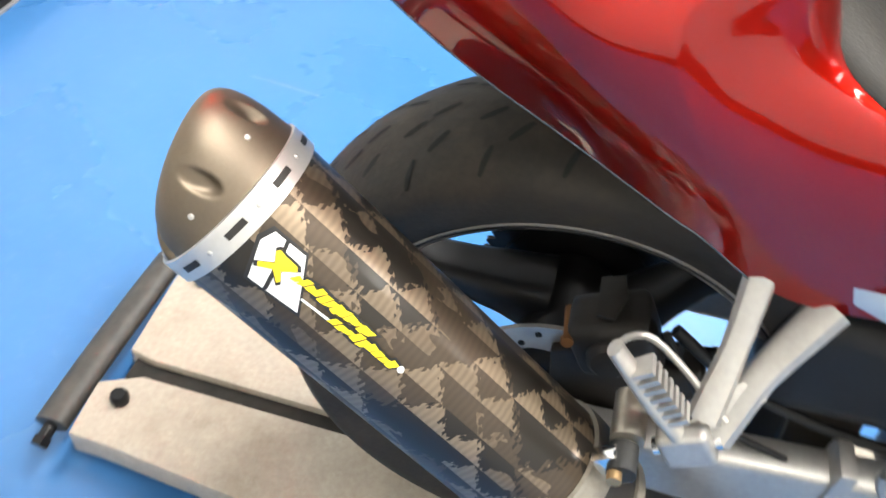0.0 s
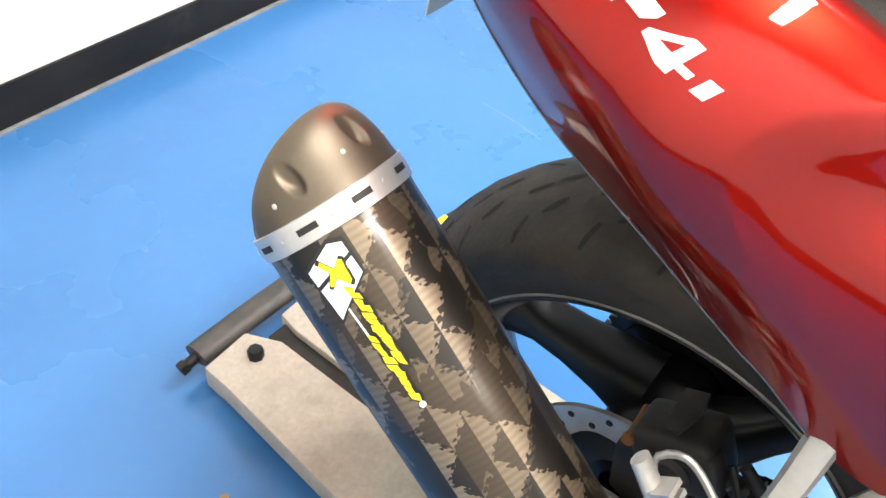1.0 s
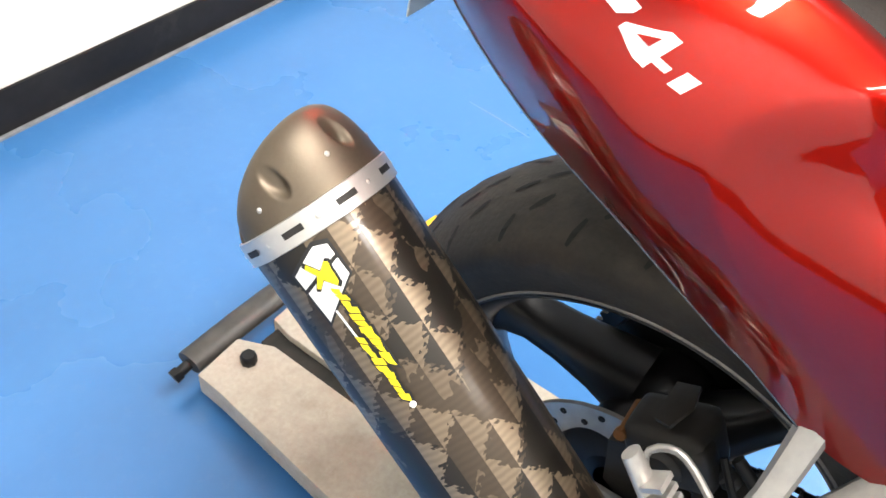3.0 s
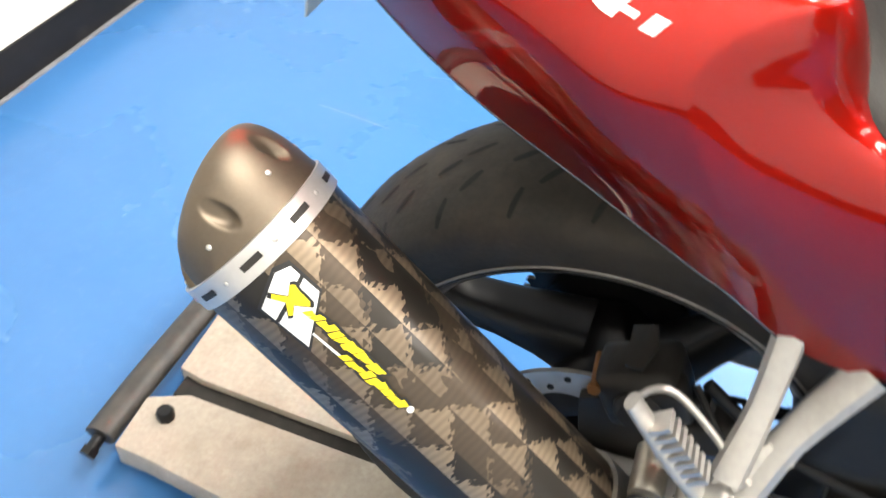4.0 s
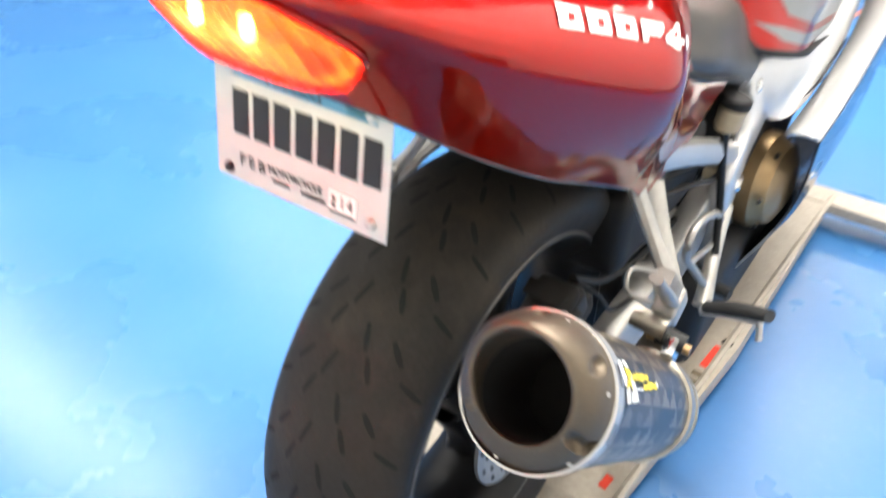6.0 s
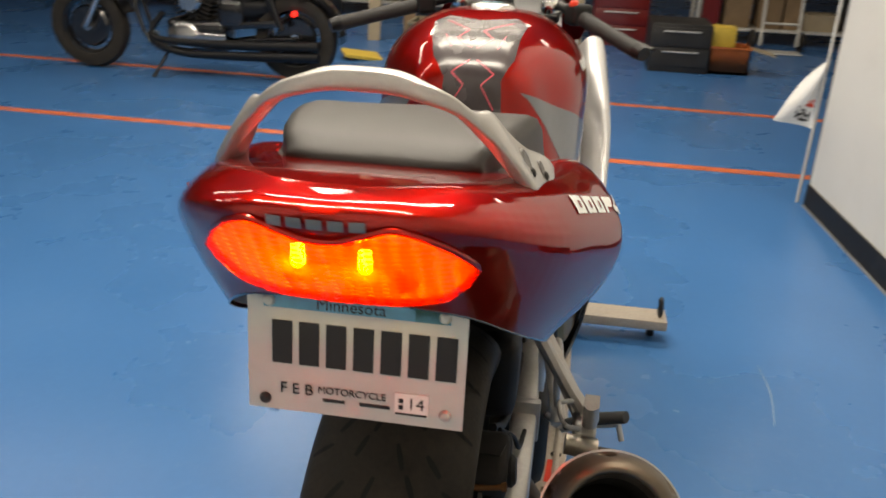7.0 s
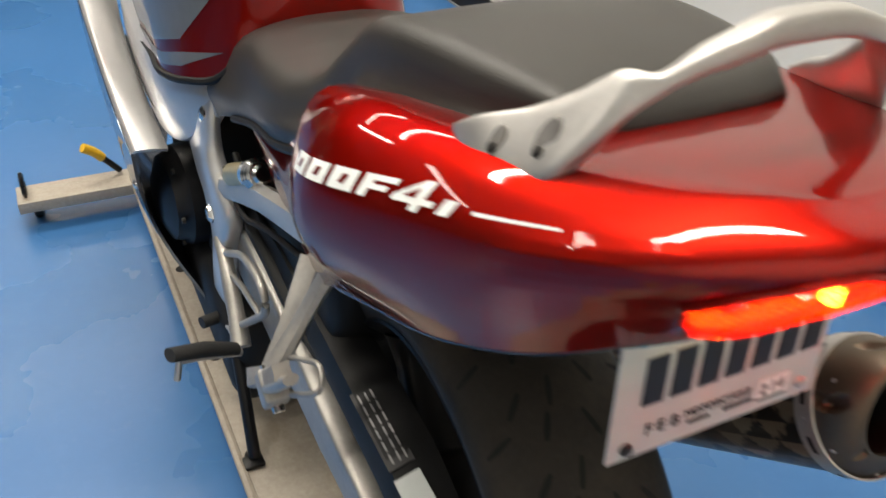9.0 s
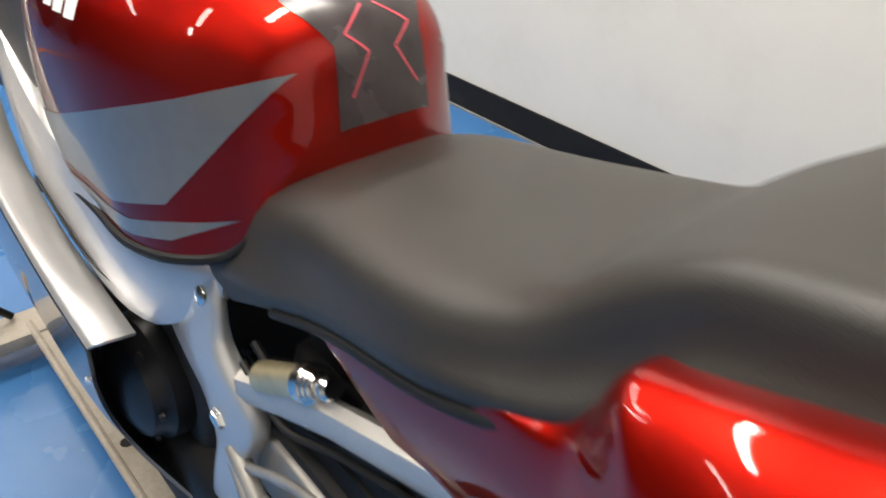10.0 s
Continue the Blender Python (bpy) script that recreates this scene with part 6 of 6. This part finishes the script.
def cruiser(x, y):
    """A low black cruiser seen from its side, front wheel towards -x; x, y: the rear wheel's contact."""
    t = thing("cruiser_motorcycle", x - 0.75, y, 0, "parked black cruiser motorcycle with chrome engine on the blue floor", "motorcycle")
    r = 0.285

    def wheel_at(cx, name, width):
        m = Matrix.Translation((cx, y, r)) @ Matrix.Rotation(radians(90), 4, "X")
        w = part(name, lathe([(r * 0.66, -width * 0.4), (r * 0.8, -width * 0.5), (r * 0.94, -width * 0.42), (r, 0), (r * 0.94, width * 0.42), (r * 0.8, width * 0.5), (r * 0.66, width * 0.4)], m, 56), M_RUB, t, "black wide tyre")
        part("rim", lathe([(r * 0.67, -0.035), (r * 0.60, -0.03), (r * 0.58, 0), (r * 0.60, 0.03), (r * 0.67, 0.035)], m, 48), M_GLOSSB, w)
        part("hub", lathe([(0.0001, -0.05), (0.03, -0.05), (0.036, 0), (0.03, 0.05), (0.0001, 0.05)], m, 20), M_CHROME, w)
        for k in range(18):
            a = 2 * math.pi * k / 18
            s = 0.02 if k % 2 else -0.02
            part("spoke", rod((cx + 0.03 * math.cos(a), y + s, r + 0.03 * math.sin(a)), (cx + r * 0.6 * math.cos(a + 0.2), y, r + r * 0.6 * math.sin(a + 0.2)), 0.0035, 6), M_CAST, w)
        part("wheel_cover", lathe([(0.0001, -0.020), (r * 0.45, -0.024), (r * 0.50, -0.012), (r * 0.50, 0.012), (r * 0.45, 0.024), (0.0001, 0.020)], m, 40), M_GLOSSB, w)
        part("brake_rotor", lathe([(0.05, -0.062), (0.12, -0.062), (0.12, -0.057), (0.05, -0.057), (0.05, -0.062)], m, 36), M_DISC, w)

    wheel_at(x, "rear_wheel", 0.15)
    wheel_at(x - 1.50, "front_wheel", 0.12)
    bm = bmesh.new()
    grid(bm, [[(x + (r + 0.035) * math.cos(a), y + wy, r + 0.01 + (r + 0.035 - abs(wy) * 0.25) * math.sin(a)) for wy in (-0.09, -0.08, -0.04, 0, 0.04, 0.08, 0.09)] for a in np.linspace(-0.1, math.pi * 0.95, 24).tolist()])
    part("rear_fender", bm, M_GLOSSB, t, "gloss black rear fender", 60)
    bm = bmesh.new()
    grid(bm, [[(x - 1.50 + (r + 0.03) * math.cos(a), y + wy, r + 0.01 + (r + 0.03 - abs(wy) * 0.25) * math.sin(a)) for wy in (-0.07, -0.05, 0, 0.05, 0.07)] for a in np.linspace(0.3, math.pi * 0.9, 20).tolist()])
    part("front_fender", bm, M_GLOSSB, t, "gloss black front fender", 60)
    for s in (-0.06, 0.06):
        part("frame_tube", tube([(x, y + s, r), (x - 0.35, y + s, r - 0.03), (x - 0.95, y + s, 0.16), (x - 1.12, y + s, 0.45), (x - 1.10, y + s * 0.4, 0.72), (x - 0.6, y + s, 0.60), (x - 0.2, y + s * 1.4, 0.56)], 0.016, 10), M_GLOSSB, t)
        part("fork_leg", rod((x - 1.50, y + s * 1.3, r), (x - 1.16, y + s * 1.3, 0.86), 0.022), M_CHROME, t)
        part("shock", rod((x - 0.06, y + s * 2.0, r + 0.06), (x - 0.16, y + s * 2.0, 0.58), 0.022), M_BLK, t)
    part("crankcase", box(x - 0.68, y, 0.27, 0.42, 0.22, 0.22, 0.05, 3), M_GLOSSB, t, "black engine crankcase")
    part("primary_cover", lathe([(0.0001, 0.03), (0.09, 0.03), (0.11, 0.015), (0.115, -0.02)], frame_of((x - 0.75, y - 0.12, 0.26), (0, -1, 0)), 36), M_CHROME, t, "chrome primary cover")
    part("primary_cover", box(x - 0.62, y - 0.135, 0.25, 0.34, 0.03, 0.11, 0.014, 3), M_CHROME, t)
    for a in (-22, 22):
        dx = math.sin(radians(a))
        for k in range(7):
            h = 0.38 + 0.028 * k
            part("cylinder_fin", box(x - 0.70 + dx * (h - 0.28), y, h, 0.135 - 0.004 * k, 0.15, 0.011, 0.003, 1, (0, a, 0)), M_CAST, t)
        part("rocker_cover", box(x - 0.70 + dx * 0.34, y, 0.60, 0.13, 0.13, 0.055, 0.018, 3, (0, a, 0)), M_CHROME, t)
    part("air_cleaner", lathe([(0.0001, 0.03), (0.06, 0.03), (0.075, 0.015), (0.075, -0.03)], frame_of((x - 0.70, y - 0.11, 0.50), (0, -1, 0)), 30), M_CHROME, t)
    for dz in (0.0, 0.07):
        part("exhaust_pipe", tube([(x - 0.9, y - 0.10, 0.42), (x - 0.98, y - 0.14, 0.28), (x - 0.8, y - 0.16, 0.17 + dz), (x - 0.3, y - 0.165, 0.17 + dz), (x + 0.20, y - 0.165, 0.19 + dz)], [0.02, 0.02, 0.022, 0.032, 0.034], 14), M_BLK, t, "black exhaust pipe")
    part("belt_guard", box(x - 0.25, y - 0.10, 0.37, 0.34, 0.03, 0.05, 0.012, 2, (0, -6, 0)), M_GLOSSB, t)
    part("side_cover", tube([(x - 0.12, y, 0.50), (x - 0.3, y, 0.47), (x - 0.5, y, 0.48)], [0.07, 0.11, 0.09], 16, 3, squash=0.9), M_BLK, t, "black side cover")
    part("fender_skirt", box(x - 0.12, y, 0.60, 0.34, 0.20, 0.10, 0.04, 3, (0, -8, 0)), M_GLOSSB, t)
    part("oil_tank", box(x - 0.42, y, 0.43, 0.18, 0.24, 0.20, 0.05, 3), M_GLOSSB, t)
    part("seat", tube([(x + 0.02, y, 0.66), (x - 0.18, y, 0.64), (x - 0.38, y, 0.62), (x - 0.58, y, 0.70)], [0.08, 0.12, 0.15, 0.10], 20, 4, squash=0.5), M_SEAT, t, "black leather seat")
    part("fuel_tank", tube([(x - 0.58, y, 0.76), (x - 0.75, y, 0.80), (x - 0.98, y, 0.83), (x - 1.08, y, 0.82)], [0.06, 0.13, 0.14, 0.06], 24, 4), M_GLOSSB, t, "gloss black fuel tank")
    part("handlebar", tube([(x - 0.86, y - 0.36, 1.02), (x - 1.02, y - 0.20, 1.08), (x - 1.10, y, 0.98), (x - 1.02, y + 0.20, 1.08), (x - 0.86, y + 0.36, 1.02)], 0.013, 10), M_CHROME, t)
    part("headlight", lathe([(0.0001, -0.09), (0.05, -0.08), (0.085, -0.03), (0.09, 0.02), (0.07, 0.03), (0.0001, 0.03)], frame_of((x - 1.30, y, 0.86), (-1, 0, 0), (0, 1, 0)), 30), M_CHROME, t)
    part("tail_lamp", lathe([(0.0001, 0.02), (0.016, 0.018), (0.022, 0.0), (0.018, -0.015)], frame_of((x + 0.02, y - 0.10, 0.455), (0.3, -1, 0.1)), 18), M_TLAMP, t, "lit red lamp")
    part("side_stand", rod((x - 0.88, y - 0.10, 0.17), (x - 0.94, y - 0.24, 0.005), 0.011), M_BLK, t, "black side stand")
    part("fender_strut", tube([(x - 0.28, y - 0.10, 0.54), (x - 0.1, y - 0.105, 0.60), (x + 0.1, y - 0.10, 0.56)], 0.014, 10), M_BLK, t)


cruiser(-1.70, 4.56)


def storage_bin(x, y, sx, sy, sz, material, name, label, category, lid=None, rot=0):
    t = thing(name, x, y, 0, label, category)
    wall = 0.012
    body = merge(box(x, y, 0.01, sx, sy, 0.02), box(x - sx / 2 + wall / 2, y, sz / 2, wall, sy, sz), box(x + sx / 2 - wall / 2, y, sz / 2, wall, sy, sz), box(x, y - sy / 2 + wall / 2, sz / 2, sx, wall, sz), box(x, y + sy / 2 - wall / 2, sz / 2, sx, wall, sz))
    part("body", body, material, t)
    part("rim", merge(box(x, y - sy / 2, sz, sx + 0.02, 0.02, 0.02, 0.004), box(x, y + sy / 2, sz, sx + 0.02, 0.02, 0.02, 0.004), box(x - sx / 2, y, sz, 0.02, sy, 0.02, 0.004), box(x + sx / 2, y, sz, 0.02, sy, 0.02, 0.004)), material, t)
    if lid:
        part("flap", box(x + sx / 2 + 0.10, y - 0.05, sz - 0.02, 0.20, sy * 0.8, 0.006, 0, 1, (0, 14, 0)), lid, t, "open cardboard flap")
    return t


storage_bin(-0.80, 5.22, 0.46, 0.34, 0.36, M_OLIVE, "storage_bin", "olive grey plastic bin on the floor", "bin")
storage_bin(1.36, 5.98, 0.30, 0.26, 0.20, M_RUSTB, "orange_crate", "rust orange open carton on the floor", "box", M_CREAM)
tagged(part("yellow_carton", box(1.29, 6.00, 0.275, 0.21, 0.18, 0.15, 0.006), M_YELB, None, "small yellow carton on the orange box"), "", "box")
tagged(part("yellow_wedge", box(-1.50, 5.52, 0.030, 0.30, 0.20, 0.026, 0.006, 2, (6, 8, 28)), M_YELB, None, "yellow flat wedge lying on the floor"), "", "wedge")


def cabinet(x, y, sx, sy, sz, material, drawers, name, label, category):
    t = thing(name, x, y, 0, label, category)
    part("body", box(x, y, sz / 2, sx, sy, sz, 0.008), material, t)
    h = (sz - 0.06) / drawers
    for k in range(drawers):
        d = part("drawer", box(x, y - sy / 2 - 0.006, 0.04 + h * (k + 0.5), sx * 0.94, 0.014, h * 0.9, 0.004), material, t)
        part("handle", rod((x - sx * 0.3, y - sy / 2 - 0.026, 0.04 + h * (k + 0.78)), (x + sx * 0.3, y - sy / 2 - 0.026, 0.04 + h * (k + 0.78)), 0.007, 8), M_ALU, d)
    return t


cabinet(0.97, 6.05, 0.46, 0.50, 0.37, M_DARK, 2, "equipment_case", "black two-drawer equipment case on the floor", "case")
cabinet(0.55, 7.2, 0.50, 0.45, 0.95, M_TOOL, 6, "tool_chest", "red steel tool chest with drawers", "tool chest")
cabinet(-0.45, 7.4, 1.10, 0.50, 0.90, M_DARK, 4, "work_cabinet", "dark steel work cabinet", "cabinet")
cabinet(-2.9, 7.2, 1.4, 0.55, 0.85, M_DARK, 4, "work_cabinet", "dark steel work cabinet behind the cruiser", "cabinet")


def shelf_unit(x, y, w, seed, label):
    """A steel shelf with assorted cartons."""
    g = random.Random(seed)
    t = thing("shelf_unit", x, y, 0, label, "shelf")
    for sx in (-w / 2, w / 2):
        for sy in (-0.2, 0.2):
            part("post", box(x + sx, y + sy, 0.9, 0.035, 0.035, 1.8, 0.004), M_TUBEW, t)
    for z in (0.14, 0.62, 1.10, 1.58):
        part("board", box(x, y, z, w, 0.44, 0.025, 0.003), M_TUBEW, t)
    for z in (0.153, 0.633, 1.113):
        px = x - w / 2 + 0.04
        while px < x + w / 2 - 0.2:
            bw, bh = g.uniform(0.12, 0.34), g.uniform(0.14, 0.40)
            if px + bw > x + w / 2 - 0.03:
                break
            ob = part("carton", box(px + bw / 2, y - 0.02, z + bh / 2, bw * 0.94, g.uniform(0.24, 0.36), bh, 0.005, 1, (0, 0, g.uniform(-5, 5))), g.choice([M_CARD, M_CARD, M_CREAM, M_DARK, M_OLIVE, M_TOOL]), None, "assorted carton standing on the shelf")
            tagged(ob, "", "box", "cartons on the shelves")
            px += bw + g.uniform(0.01, 0.06)


shelf_unit(2.15, 7.75, 1.7, 3, "white steel shelf with assorted cartons")
shelf_unit(-1.75, 8.3, 1.6, 5, "white steel shelf with assorted cartons")
shelf_unit(4.2, 7.9, 1.7, 9, "white steel shelf with assorted cartons")
shelf_unit(-4.6, 7.9, 1.7, 12, "white steel shelf with assorted cartons")

# tubular hand truck in front of the shelf
truck = thing("hand_truck", 2.0, 7.25, 0, "white tubular hand truck standing before the shelf", "hand truck")
for s in (-0.16, 0.16):
    part("rail", tube([(2.0 + s, 7.15, 0.06), (2.0 + s, 7.22, 0.5), (2.0 + s * 0.9, 7.30, 1.0), (2.0 + s * 0.4, 7.34, 1.15)], 0.014, 10), M_TUBEW, truck)
    part("wheel", lathe([(0.0001, -0.025), (0.07, -0.025), (0.09, -0.015), (0.09, 0.015), (0.07, 0.025), (0.0001, 0.025)], Matrix.Translation((2.0 + s * 1.35, 7.28, 0.09)) @ Matrix.Rotation(radians(90), 4, "Y"), 24), M_RUB, truck)
part("toe_plate", box(2.0, 7.08, 0.012, 0.36, 0.2, 0.012, 0.003), M_TUBEW, truck)
for z in (0.25, 0.55):
    part("crosspiece", rod((1.84, 7.19 + z * 0.08, z), (2.16, 7.19 + z * 0.08, z), 0.011), M_TUBEW, truck)
# timber leaning by the cabinets
for i, (px, m) in enumerate(((-1.62, M_CREAM), (-1.32, M_CARD), (0.16, M_CREAM))):
    tagged(part("leaning_board", box(px, 6.55 + 0.1 * i, 0.88, 0.11, 0.03, 1.78, 0.004, 1, (-7, 0, 0)), m, None, "pale timber board leaning upright"), "", "board")

# banner hanging at the wall's free end
END = along_wall(WLEN, 0, 0)
tagged(part("edge_trim", box(END.x + 0.075, END.y + 0.012, 1.6, 0.15, 0.012, 3.18, 0.002), M_TRIM, None, "grey metal trim on the wall end"), "", "trim", kind="structure")
banner = thing("banner", END.x - 0.06, END.y + 0.05, 0, "white cloth banner with a black and red mark", "banner")
part("pole", rod((END.x - 0.025, END.y + 0.045, 0.0), (END.x - 0.015, END.y + 0.045, 2.2), 0.007), M_TUBEW, banner)
bm = bmesh.new()
rows = []
for i in range(13):
    v = i / 12
    z = 0.335 + 0.28 * v
    wid = 0.165 * (1 - v) ** 0.8 + 0.006
    rows.append([(END.x - 0.03 - wid * u, END.y + 0.04 + 0.018 * math.sin(u * 5 + v * 4), z + 0.03 * u * (1 - v)) for u in np.linspace(0, 1, 9).tolist()])
grid(bm, rows)
cloth_tree = BVHTree.FromBMesh(bm)
cloth = part("cloth", bm, M_CLOTH, banner, "", 60)


def from_bike(x, z):
    return (x, END.y - 0.5, z), (0, 1, 0)


decal("mark", [(END.x - 0.050, 0.360), (END.x - 0.085, 0.362), (END.x - 0.115, 0.385), (END.x - 0.112, 0.450), (END.x - 0.085, 0.420), (END.x - 0.045, 0.400)], cloth_tree, from_bike, M_INK, cloth, 0.004, 0.02)
decal("mark", [(END.x - 0.040, 0.420), (END.x - 0.075, 0.432), (END.x - 0.070, 0.452), (END.x - 0.040, 0.458)], cloth_tree, from_bike, M_TAPE, cloth, 0.004, 0.02)
# scuffs and scraps on the floor
M_SCUFF = mat("scuffed_epoxy", (0.16, 0.25, 0.37), 0.5, var=0.2)
M_SCRAP = mat("dull_scrap", (0.16, 0.15, 0.13), 0.7, var=0.2)
M_LEAF = mat("tan_paper_scrap", (0.30, 0.20, 0.10), 0.7, var=0.3, scale=60)
for pts in (((0.735, 0.95), (0.755, 1.10), (0.750, 1.25)), ((-0.840, -0.800), (-0.833, -0.716), (-0.8215, -0.623))):
    tagged(part("floor_scuff", tube([(x, y, 0.0008) for x, y in pts], [0.001, 0.0022, 0.001], 6, 5, squash=0.15), M_SCUFF, None, "pale curved scuff on the blue floor", 0), "", "scuff", kind="structure")
for x, y, a, size in ((0.87, 0.41, 130, 1.0), (-0.431, -0.485, 35, 1.2)):
    tagged(part("floor_scrap", box(x, y, 0.003, 0.010 * size, 0.006 * size, 0.004, 0.001, 1, (0, 0, a)), M_SCRAP, None, "tiny pale scrap lying on the floor"), "", "scrap")
tagged(part("paper_scrap", prism([(-0.008, -0.003), (-0.002, -0.007), (0.007, -0.004), (0.010, 0.003), (0.002, 0.006), (-0.006, 0.004)], Matrix.Translation((0.2185, -0.504, 0.0)), 0.0025), M_LEAF, None, "small tan paper scrap lying on the floor"), "", "scrap")
